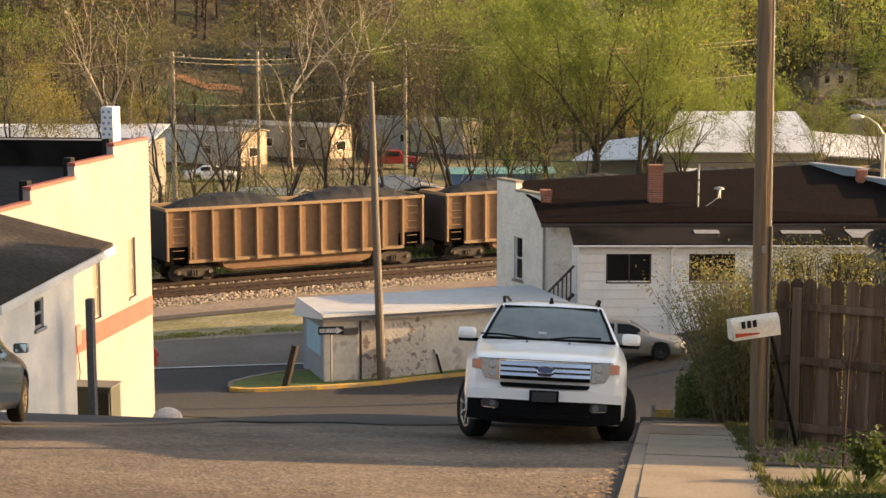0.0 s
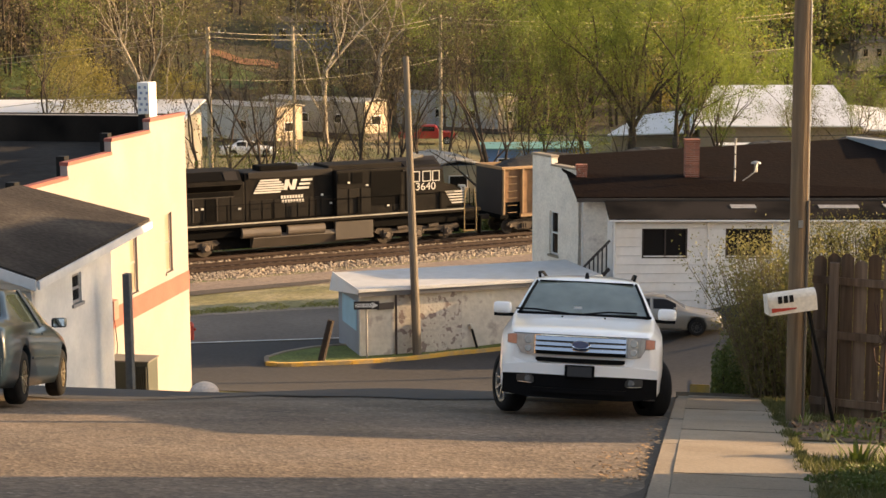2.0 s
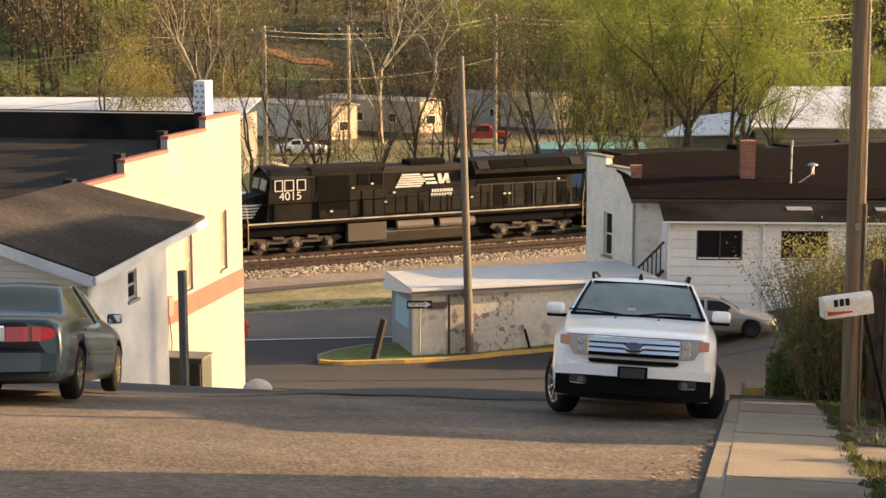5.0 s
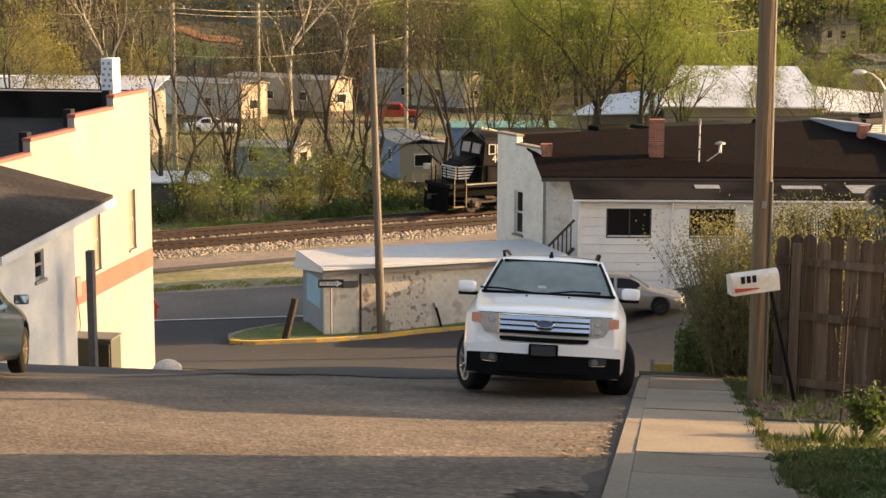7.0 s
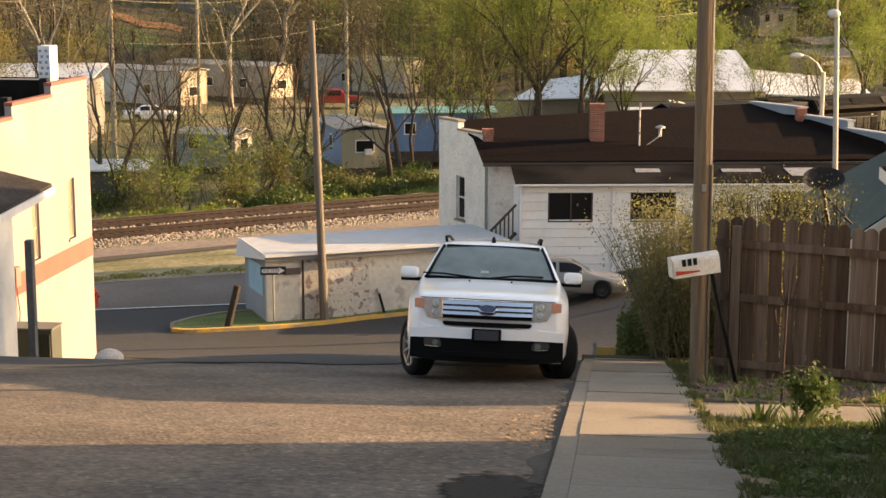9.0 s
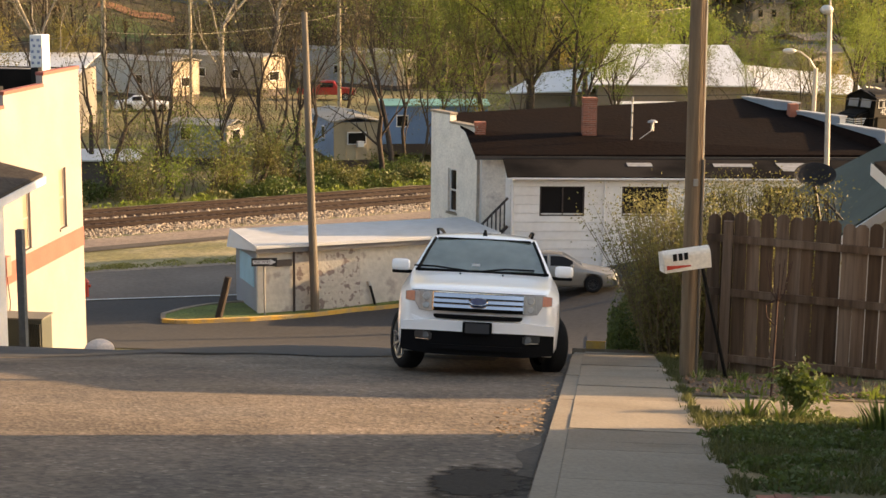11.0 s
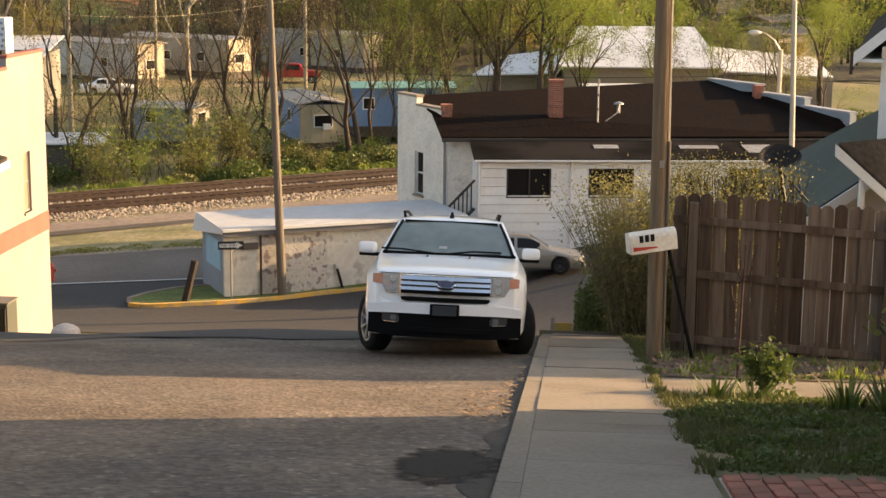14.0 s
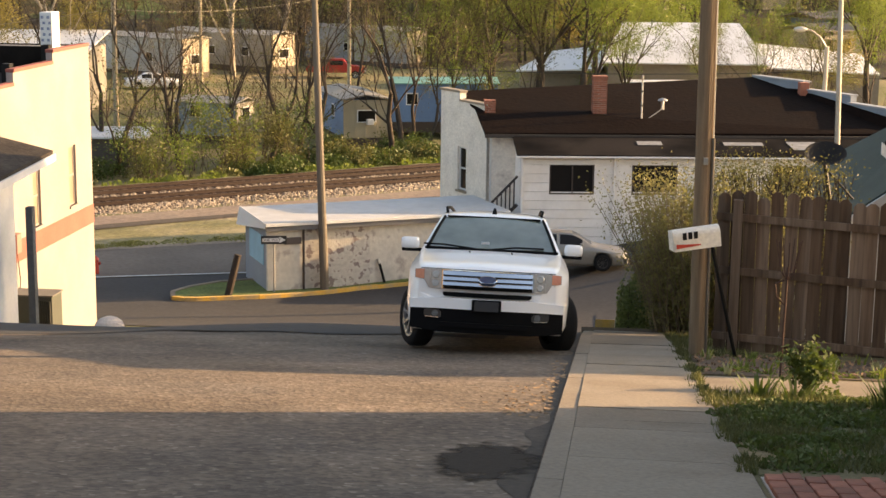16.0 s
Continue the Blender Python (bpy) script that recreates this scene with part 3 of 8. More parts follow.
for k in range(7):   # lap boards in the gable
    z0 = 7.45 + k * 0.14
    x1 = LW - max(0, (z0 - 7.5)) / 0.30
    part("board", poly([(WL, 29.28, z0), (x1, 29.28, z0), (x1 - 0.3, 29.28, z0 + 0.13), (WL, 29.28, z0 + 0.13)], (0, -0.02 , 0)), siding, leanto)
part("band", box((WL, 29.26, 7.25), (LW + 0.02, 29.3, 7.43)), mat("grey_trim", (0.4, 0.42, 0.45), 0.6), leanto)
side_window(leanto, LW, 31.36, 31.85, 6.78, 7.42, mat("grey_frame", (0.25, 0.26, 0.28), 0.6), 0.04)
# roof: eave along the street, rising to the hall's wall; a slightly warped sheet
corners = [Vector(p) for p in ((LE, 28.9, 7.70), (LE, 35.35, 8.04), (WL + 0.02, 35.75, 8.74), (WL + 0.02, 28.9, 8.74))]
bm = bmesh.new()
sheets = []
for lift in (0.0, 0.09):
    sheets.append([[bm.verts.new(corners[0].lerp(corners[1], i / 12).lerp(corners[3].lerp(corners[2], i / 12), j / 8) + Vector((0, 0, lift))) for j in range(9)] for i in range(13)])
for i in range(12):
    for j in range(8):
        for g_ in sheets:
            bm.faces.new((g_[i][j], g_[i + 1][j], g_[i + 1][j + 1], g_[i][j + 1]))
rim_ = [(i, 0) for i in range(13)] + [(12, j) for j in range(1, 9)] + [(i, 8) for i in range(11, -1, -1)] + [(0, j) for j in range(7, 0, -1)]
for (a, b), (c, d) in zip(rim_, rim_[1:] + rim_[:1]):
    bm.faces.new((sheets[0][a][b], sheets[0][c][d], sheets[1][c][d], sheets[1][a][b]))
part("roof", bm, shingle_dark, leanto, "dark grey shingle roof")
bm = bmesh.new()
add_poly(bm, [(LE + 0.02, 28.9, 7.55), (LE + 0.02, 35.35, 7.89), (LE + 0.02, 35.35, 8.06), (LE + 0.02, 28.9, 7.72)], (0.05, 0, 0))
part("gutter", bm, leanto_white, leanto, "white gutter board")
bm = bmesh.new()
add_poly(bm, [(LE, 28.86, 7.52), (LE, 28.86, 7.74), (WL, 28.86, 8.78), (WL, 28.86, 8.56)], (0, 0.05, 0))
part("fascia", bm, leanto_white, leanto)
bm = bmesh.new()
add_poly(bm, [(LE, 28.9, 7.6), (LE, 35.3, 7.94), (LW, 35.3, 7.98), (LW, 28.9, 7.64)], (0, 0, 0.03))
part("soffit", bm, leanto_white, leanto)

post = tagged(part("dark_post", box((-12.80, 32.95, 4.0), (-12.64, 33.15, 7.19), 0.02), mat("post_blue_grey", (0.075, 0.085, 0.095), 0.8, grain=12, vary=0.2)), "dark square timber post standing by the annex", "post")
post.matrix_basis = HILL
ac = thing("air_conditioner", HILL, "grey-green outdoor air conditioning unit on the ground", "air conditioner")
part("casing", box((-14.55, 36.2, 3.4), (-13.47, 36.9, 4.42), 0.03), mat("casing_green", (0.05, 0.056, 0.046), 0.6), ac)
part("lid", box((-14.58, 36.17, 4.42), (-13.44, 36.93, 4.46), 0.01), mat("lid_tan", (0.14, 0.13, 0.115), 0.7), ac)
for k in range(9):
    part("louvre", box((-13.98 + k * 0.055, 36.15, 3.5), (-13.95 + k * 0.055, 36.21, 4.32)), mat("louvre", (0.03, 0.033, 0.03), 0.6), ac)
meter = thing("electric_meter", HILL, "small grey electric meter box with a cable on the wall", "meter box")
part("box", box((WL + 0.01, 41.25, 4.4), (WL + 0.16, 41.6, 4.95), 0.02), mat("meter_red", (0.3, 0.14, 0.12), 0.6), meter)
part("cable", pipe([(WL + 0.05, 41.5, 4.4), (WL + 0.06, 41.65, 3.6), (WL + 0.05, 41.5, 3.0)], 0.015), black, meter)
cap = tagged(part("stone_cap", bmesh.new(), mat("cap_stone", (0.66, 0.52, 0.42), 0.9, grain=12, vary=0.15, blotch=2, blotch_vary=0.2)), "round pale concrete cap standing by the street", "concrete cap")
bm = bmesh.new()
bmesh.ops.create_uvsphere(bm, u_segments=20, v_segments=10, radius=0.5)
for v in bm.verts:
    v.co.z = v.co.z * 0.55 if v.co.z > 0 else v.co.z * 1.4
bm.to_mesh(cap.data)
bm.free()
cap.location = (-5.35, 30.0, ground_z(-5.35, 30.0) + 0.02)
cap.scale = (0.58, 0.58, 0.8)

# ---- the white shed at the junction ----
shed = thing("shed", pose(-4.41, 57.83, ground_z(-4.41, 57.83) - 0.1, 0, 0, 19.0), "low white shed of flaking painted brick with a pale metal roof", "shed")
flaking = mat("flaking_brick", (0.54, 0.5, 0.44), 0.9, grain=7, vary=0.12, blotch=3.4, blotch_vary=0.2, bump=0.4, dirt=(0.19, 0.14, 0.13), dirt_amount=0.9, split=(0.53, 0.6))
painted = mat("painted_wall", (0.60, 0.56, 0.49), 0.9, grain=5, vary=0.1, blotch=1.6, blotch_vary=0.15, bump=0.3, dirt=(0.33, 0.28, 0.25), dirt_amount=0.8, split=(0.58, 0.66))
SL, SD = 9.5, 3.3
part("wall", box((0, 0.0, 0), (1.35, 0.2, 2.76)), painted, shed)
part("wall", box((1.35, 0.0, 0), (4.0, 0.2, 2.76)), flaking, shed)
part("wall", box((4.0, 0.0, 0), (SL, 0.2, 2.76)), painted, shed)
# this end is coloured blue-grey, unlike the other walls
part("wall", box((0, 0.2, 0), (0.2, SD, 2.76)), mat("blue_grey", (0.24, 0.28, 0.33), 0.7), shed, "blue-grey end wall")
part("wall", box((SL - 0.2, 0.2, 0), (SL, SD, 2.76)), white_paint, shed)
part("wall", box((0.2, SD - 0.2, 0), (SL - 0.2, SD, 2.76)), white_paint, shed)
part("roof", poly([(-0.12, -0.25, 2.76), (SL + 0.2, -0.25, 2.76), (SL + 0.2, SD + 0.3, 2.79), (-0.12, SD + 0.3, 2.79)], (0, 0, 0.05)), mat("shed_roof", (0.5, 0.5, 0.5), 0.6, grain=3, vary=0.08, blotch=0.6, blotch_vary=0.15, bump=0.05, dirt=(0.36, 0.34, 0.31), dirt_amount=0.6), shed, "pale sheet metal roof")
part("drip_edge", box((-0.12, -0.29, 2.69), (SL + 0.2, -0.252, 2.80), 0.008), white_paint, shed, "white metal drip edge")
part("eaves_board", box((-0.1, -0.235, 2.5), (SL + 0.18, -0.2, 2.75)), mat("grey_board", (0.13, 0.13, 0.135), 0.7), shed)
part("roof_edge", poly([(-0.16, -0.25, 2.62), (-0.16, -0.25, 2.83), (-0.16, SD + 0.3, 2.87), (-0.3, SD + 0.3, 2.15)], (0.03, 0, 0)), white_paint, shed)
part("notice_board", box((-0.03, 0.5, 1.1), (0.0, 2.6, 2.2)), mat("sky_blue", (0.28, 0.52, 0.66), 0.6, blotch=1.5, blotch_vary=0.1), shed, "pale blue board")
part("downpipe", tube((1.38, -0.06, 0.1), (1.38, -0.06, 2.55), 0.045), dark_wood, shed)
part("cable_box", box((0.65, -0.06, 1.95), (1.3, 0.0, 2.2)), mat("brown_box", (0.1, 0.08, 0.07), 0.7), shed)

sign = thing("one_way_sign", pose(-4.15, 57.6, ground_z(-4.15, 57.6) + 0.1, 0, 0, 5), "black and white one way sign on a thin steel post", "road sign")
part("post", tube((0, 0, 0), (0, 0, 2.05), 0.035), mat("post_grey", (0.25, 0.24, 0.22), 0.6), sign)
part("plate", box((-0.47, -0.06, 1.85), (0.47, -0.04, 2.16), 0.004), mat("sign_black", (0.012, 0.012, 0.014), 0.5), sign)
arrow = bmesh.new()
for pts in ([(-0.42, -0.063, 1.935), (0.2, -0.063, 1.935), (0.2, -0.063, 2.075), (-0.42, -0.063, 2.075)], [(0.2, -0.063, 1.88), (0.43, -0.063, 2.005), (0.2, -0.063, 2.13)]):
    add_poly(arrow, pts, (0, -0.003, 0))
part("arrow", arrow, mat("sign_white", (0.75, 0.75, 0.75), 0.5), sign)


def lettering(name, text, size, material, parent, m, extrude=0.002):
    cu = bpy.data.curves.new(name, "FONT")
    cu.body, cu.size, cu.extrude, cu.align_x, cu.align_y = text, size, extrude, "CENTER", "CENTER"
    tmp = new(name + "_outline", cu)
    bpy.context.view_layer.update()
    me = bpy.data.meshes.new_from_object(tmp.evaluated_get(bpy.context.evaluated_depsgraph_get()))
    bpy.data.objects.remove(tmp)
    me.materials.clear()
    me.materials.append(material)
    ob = new(name, me)
    ob.parent, ob.matrix_basis = parent, m
    return ob


lettering("lettering", "ONE WAY", 0.15, mat("sign_black", (0, 0, 0)), sign, pose(-0.1, -0.0675, 2.005, 90, 0, 0))

stump = tagged(part("leaning_post", tube((0, 0, -0.2), (0.42, 0.1, 1.5), 0.14, 0.13, 10), mat("bollard_wood", (0.035, 0.024, 0.018), 0.9, grain=10, vary=0.25)), "leaning weathered timber bollard in the island", "bollard")
stump.location = (-5.85, 57.05, ground_z(-5.85, 57.05) + 0.1)
stick = thing("guy_anchor", pose(-0.08, 59.17, ground_z(-0.08, 59.17) + 0.1), "dark leaning anchor post with a grey cap", "post")
part("shaft", tube((0.1, 0, -0.2), (-0.18, 0, 0.85), 0.05, 0.05), black, stick)
part("cap", tube((-0.18, 0, 0.82), (-0.24, 0, 1.0), 0.075, 0.06), steel, stick)

# ---- brown-roofed building and its white annex ----
shop = thing("shop_building", Matrix(), "old brick building with a wide brown low-slope roof", "building")
part("roof", poly([(4.0, 64.0, 5.28), (21.3, 64.6, 5.28), (21.1, 66, 5.85), (17.66, 75.0, 6.75), (3.0, 69.9, 6.42), (3.75, 67.0, 6.0)], (0, 0, 0.1)), brown_roof, shop, "brown tar paper roof")
part("eaves_board", box((4.0, 63.94, 5.18), (21.3, 63.99, 5.33)), mat("eave_dark", (0.045, 0.035, 0.03), 0.8), shop)
part("wall", poly([(4.3, 65.2, 0), (4.3, 65.2, 5.2), (21.0, 65.6, 5.2), (21.0, 65.6, 0)], (0, 0.3, 0)), white_paint, shop)
part("wall", poly([(21.2, 65.9, 0), (21.2, 65.9, 5.8), (17.9, 74.8, 6.6), (17.9, 74.8, 0)], (0.3, 0.1, 0)), brick_white, shop)
part("wall", poly([(2.6, 70.1, 0), (2.6, 70.1, 6.3), (17.6, 75.2, 6.6), (17.6, 75.2, 0)], (-0.1, 0.3, 0)), brick_white, shop)
# left gable wall of painted brick, stepped, with one arched window
ga, gb = Vector((2.41, 70.0, 0)), Vector((4.22, 66.4, 0))
gl = (gb - ga).length
gable = new("wall")
gable.parent = shop
gable.matrix_basis = Matrix.Translation(ga) @ pose(0, 0, 0, 0, 0, math.degrees(math.atan2(gb.y - ga.y, gb.x - ga.x)))
bm = bmesh.new()
WH = (1.55, 2.3, 2.35, 4.25)
for a, b, c, d in ((0, gl, -0.5, WH[2]), (0, WH[0], WH[2], WH[3]), (WH[1], gl, WH[2], WH[3]), (0, gl, WH[3], 5.9), (0, 1.7, 5.9, 6.58), (1.7, gl, 5.9, 6.22)):
    add_box(bm, (a, 0, c), (b, 0.3, d))
bmesh.ops.remove_doubles(bm, verts=bm.verts, dist=1e-4)
part("brickwork", bm, brick_white, gable, "flaking white painted brick")
part("coping", box((-0.05, -0.05, 6.58), (1.75, 0.35, 6.68), 0.02), concrete, gable)
part("coping", box((1.7, -0.05, 6.22), (gl + 0.05, 0.35, 6.31), 0.02), concrete, gable)
bm = bmesh.new()
for lo, hi in (((WH[0], WH[2]), (WH[0] + 0.07, WH[3])), ((WH[1] - 0.07, WH[2]), (WH[1], WH[3])), ((WH[0], WH[2]), (WH[1], WH[2] + 0.07)), ((WH[0], WH[3] - 0.07), (WH[1], WH[3])), ((WH[0], 3.27), (WH[1], 3.34))):
    add_box(bm, (lo[0], 0.1, lo[1]), (hi[0], 0.16, hi[1]))
part("window_frame", bm, white_paint, gable)
part("pane", box((WH[0], 0.14, WH[2]), (WH[1], 0.15, WH[3])), dark_glass, gable)
part("sill", box((WH[0] - 0.08, -0.06, WH[2] - 0.1), (WH[1] + 0.08, 0.1, WH[2])), concrete, gable)
# chimneys and roof fittings
for name, x, y, z0, z1, s in (("chimney", 9.0, 66.8, 5.6, 7.5, 0.29), ("chimney", 4.35, 66.6, 5.2, 6.42, 0.22)):
    ch = tagged(new(name), "red brick chimney")
    ch.parent = shop
    zz = z0
    k = 0
    while zz < z1:
        o = 0.02 if zz > z1 - 0.2 else 0
        for sx in (-1, 1):
            part("brick", box((x - s - o if sx < 0 else x + 0.006 + (0.07 if k % 2 else -0.07), y - s - o, zz), (x - 0.006 + (0.07 if k % 2 else -0.07) if sx < 0 else x + s + o, y + s + o, zz + 0.068)), brick_red, ch)
        zz += 0.08
        k += 1
    part("mortar", box((x - s + 0.01, y - s + 0.01, z0), (x + s - 0.01, y + s - 0.01, z1 - 0.01)), mat("mortar", (0.4, 0.36, 0.32)), ch)
riser = thing("service_mast", pose(10.7, 66.0, 5.4), "white electric service mast with a weather head on the roof", "service mast")
part("mast", tube((0, 0, -0.3), (0, 0, 2.1), 0.035), mat("mast_white", (0.55, 0.52, 0.48), 0.6), riser)
part("clamp", box((-0.05, -0.05, 0.9), (0.05, 0.05, 0.97)), dark_wood, riser)
part("clamp", box((-0.05, -0.05, 1.5), (0.05, 0.05, 1.57)), dark_wood, riser)
part("weather_head", tube((0, 0, 2.0), (0, -0.05, 2.2), 0.06, 0.045), steel, riser)
part("cable", pipe([(0, 0, 0.2), (0.5, 0.2, 0.5), (0.9, 0.4, 0.75), (1.0, 0.5, 1.1)], 0.02), steel, riser)
fan = tagged(part("roof_vent", bmesh.new(), mat("vent_grey", (0.3, 0.29, 0.28), 0.5, 0.3)), "mushroom-shaped grey metal roof vent", "roof vent")
bm = bmesh.new()
add_tube(bm, (0, 0, -0.2), (0, 0, 0.5), 0.12, 0.12, 10)
add_tube(bm, (0, 0, 0.4), (0, 0, 0.5), 0.36, 0.3, 14)
add_tube(bm, (0, 0, 0.5), (0, 0, 0.58), 0.3, 0.1, 14)
bm.to_mesh(fan.data)
bm.free()
fan.location = (11.75, 67.0, 6.2)
fan.scale = (0.62, 0.62, 0.62)
# the stepped parapet over the far front
for (x0, y0, z0), (x1, y1, z1) in (((17.4, 74.9, 6.88), (19.0, 71.6, 6.95)), ((18.9, 71.6, 6.55), (20.3, 68.6, 6.6)), ((20.2, 68.6, 6.22), (21.4, 65.6, 6.2))):
    part("parapet", poly([(x0, y0, z0 - 0.75), (x1, y1, z0 - 0.75), (x1, y1, z0), (x0, y0, z0)], (0.3, 0.12, 0)), mat("blue_white", (0.2, 0.235, 0.28), 0.7), shop, "bluish white parapet")
    part("coping", poly([(x0 - 0.05, y0, z0), (x1 - 0.05, y1, z0), (x1 + 0.37, y1 + 0.12, z0), (x0 + 0.37, y0 + 0.12, z0)], (0, 0, 0.07)), mat("coping_grey", (0.3, 0.31, 0.33), 0.7), shop)
part("chimney", box((18.75, 71.2, 5.9), (19.15, 71.7, 6.9)), brick_red, shop)

# white annex in lap siding
house = thing("annex", Matrix(), "long white annex in lap siding with a dark low roof", "building")
HX0, HX1, HY = 5.33, 21.0, 62.0
HOLES = [(6.46, 8.25, 3.18, 4.4), (9.75, 11.57, 3.18, 4.4), (15.4, 16.7, 3.3, 4.35)]


def boards(parent, x0, x1, z0, z1, step, holes, y, material):
    """Lap boards along x, cut by openings, each tilted out at its lower edge."""
    z = z0
    while z < z1 - 0.02:
        t = min(z + step, z1)
        cuts = [x0]
        for a, b, c, d in sorted(holes):
            if c < (z + t) / 2 < d:
                cuts += [a, b]
        cuts.append(x1)
        for a, b in zip(cuts[::2], cuts[1::2]):
            bm = bmesh.new()
            add_poly(bm, [(a, y - 0.026, z + 0.012), (a, y - 0.004, t), (a, y + 0.06, t), (a, y + 0.06, z + 0.012)], (b - a, 0, 0))
            part("board", bm, material, parent)
        z = t


boards(house, HX0, HX1, 0.4, 4.72, 0.36, HOLES, HY, siding)
part("wall", box((HX0, HY + 0.3, 0), (HX1, HY + 0.45, 4.8)), mat("inside_dark", (0.03, 0.028, 0.027), 0.9), house)
part("wall", box((HX0, HY + 0.06, 0), (HX0 + 0.1, 65.2, 4.75)), siding, house)
for a, b in ((HX0 + 0.1, HOLES[0][0]), (HOLES[0][1], HOLES[1][0]), (HOLES[1][1], HOLES[2][0]), (HOLES[2][1], HX1)):
    part("sheathing", box((a, HY + 0.065, 0.3), (b, HY + 0.1, 4.7)), mat("sheathing", (0.12, 0.1, 0.09), 0.9), house)
for x in (HX0, HX1 - 0.1):
    part("corner_board", box((x, HY - 0.06, 0.4), (x + 0.1, HY - 0.03, 4.6)), siding, house)
part("wall", box((4.35, 64.9, 0), (HX0, 65.1, 5.2)), brick_white, house)
part("roof", poly([(HX0 - 0.2, HY - 0.35, 4.74), (HX1 + 0.2, HY - 0.35, 4.74), (HX1 + 0.2, 64.0, 5.2), (HX0 - 0.2, 64.0, 5.2)], (0, 0, 0.06)), black_roof, house, "black felt roof")
part("gutter", box((HX0 - 0.2, HY - 0.41, 4.69), (HX1 + 0.2, HY - 0.345, 4.755), 0.012), tin_white, house, "white gutter")
for x in (HX0 + 0.05, 9.05):
    part("downpipe", tube((x, HY - 0.08, 0.6), (x, HY - 0.08, 4.66), 0.045), tin_white, house)
for a, b, c, d in HOLES:
    win = thing("window", Matrix(), "", "")
    win.parent = house
    bm = bmesh.new()
    for lo, hi in (((a, c), (a + 0.06, d)), ((b - 0.06, c), (b, d)), ((a, c), (b, c + 0.06)), ((a, d - 0.06), (b, d)), (((a + b) / 2, c), ((a + b) / 2 + 0.05, d))):
        add_box(bm, (lo[0], HY - 0.02, lo[1]), (hi[0], HY + 0.05, hi[1]))
    part("window_frame", bm, dark_wood, win)
    part("pane", box((a, HY + 0.06, c), (b, HY + 0.07, d)), dark_glass, win)
part("vent_plate", box((11.85, HY - 0.05, 4.05), (12.2, HY - 0.03, 4.35)), tin_white, house)
for x0, x1, y0, y1, s in ((10.1, 11.1, 62.9, 63.35, 0.0), (13.6, 15.2, 62.9, 63.3, 0), (16.3, 17.3, 62.4, 63.4, 0.1)):
    p = [(x0, y0), (x1, y0), (x1 + s, y1), (x0 - s, y1)]
    part("roof_patch", poly([(x, y, 4.74 + (y - 61.65) * 0.1957 + 0.075) for x, y in p], (0, 0, 0.012)), mat("patch_metal", (0.3, 0.29, 0.28), 0.7, grain=5, vary=0.15, blotch=3, blotch_vary=0.35, dirt=(0.12, 0.11, 0.1), dirt_amount=0.7), house, "white metal patch")
stair = thing("outside_stair", Matrix(), "weathered timber outside stair rail", "stair")
for k in range(6):
    part("baluster", tube((4.3 + k * 0.17, 63.0, 1.6 + k * 0.18), (4.3 + k * 0.17, 63.0, 2.7 + k * 0.18), 0.03), dark_wood, stair)
part("handrail", tube((4.2, 63.0, 2.62), (5.28, 63.0, 3.75), 0.05), dark_wood, stair)
part("string", tube((4.2, 63.0, 1.5), (5.28, 63.0, 2.6), 0.07), dark_wood, stair)

# ---- poles, mailbox, fence ----
pole_r = thing("utility_pole", pose(3.645, 17.8, ground_z(3.645, 17.8)), "tall brown timber utility pole beside the pavement", "utility pole")
part("pole", tube((0, 0, -0.3), (-0.1, 0.0, 11.0), 0.108, 0.082, 20), wood_pole, pole_r)
part("ground_wire_cover", tube((0.07, -0.085, 0.1), (0.06, -0.085, 2.6), 0.018), grey_pole, pole_r)
part("ground_wire", tube((0.06, -0.075, 2.6), (-0.03, -0.055, 10.0), 0.007), steel, pole_r)
part("number_tag", box((-0.05, -0.125, 2.3), (0.0, -0.1, 2.38)), steel, pole_r)

mail = thing("mailbox", pose(3.85, 17.3, ground_z(3.85, 17.3)), "white metal mailbox with red flag on a leaning black post", "mailbox")
part("post", tube((0.22, 0.35, -0.1), (-0.2, 0.0, 1.36), 0.022, 0.022), black, mail)
mb = new("box")
mb.parent = mail
mb.matrix_basis = pose(-0.385, -0.02, 1.335, 0, -6.5, 8)
bm = bmesh.new()
prof = [(-0.085, 0.0), (0.085, 0.0), (0.085, 0.155)] + [(0.085 * math.cos(a), 0.155 + 0.085 * math.sin(a)) for a in np.linspace(0.2, math.pi - 0.2, 8)] + [(-0.085, 0.155)]
add_poly(bm, [(-0.27, y, z) for y, z in prof], (0.54, 0, 0))
shell = part("shell", bm, mat("mailbox_white", (0.72, 0.68, 0.6), 0.5, blotch=4, blotch_vary=0.12), mb)
part("door", box((-0.285, -0.08, 0.005), (-0.27, 0.08, 0.225), 0.006), mat("mailbox_white", (0, 0, 0)), mb)
for k in range(3):
    part("number_bar", box((-0.17 + k * 0.065, -0.089, 0.125), (-0.125 + k * 0.065, -0.0855, 0.205)), black, mb)
bm = bmesh.new()
add_poly(bm, [(-0.25, -0.089, 0.035), (-0.25, -0.089, 0.085), (-0.17, -0.089, 0.075), (0.03, -0.089, 0.06), (0.03, -0.089, 0.045)], (0, -0.006, 0))
part("flag", bm, mat("flag_red", (0.5, 0.05, 0.03), 0.5), mb, "red flag")

FENCE_A, FENCE_B = Vector((4.02, 18.75, 0)), Vector((8.6, 17.45, 0))
fence = thing("fence", Matrix(), "weathered brown dog-eared timber board fence", "fence")
fd = (FENCE_B - FENCE_A).normalized()
fturn = math.degrees(math.atan2(fd.y, fd.x))
rng = random.Random(5)
board_w, gap = 0.15, 0.007
n_boards = int((FENCE_B - FENCE_A).length / (board_w + gap))


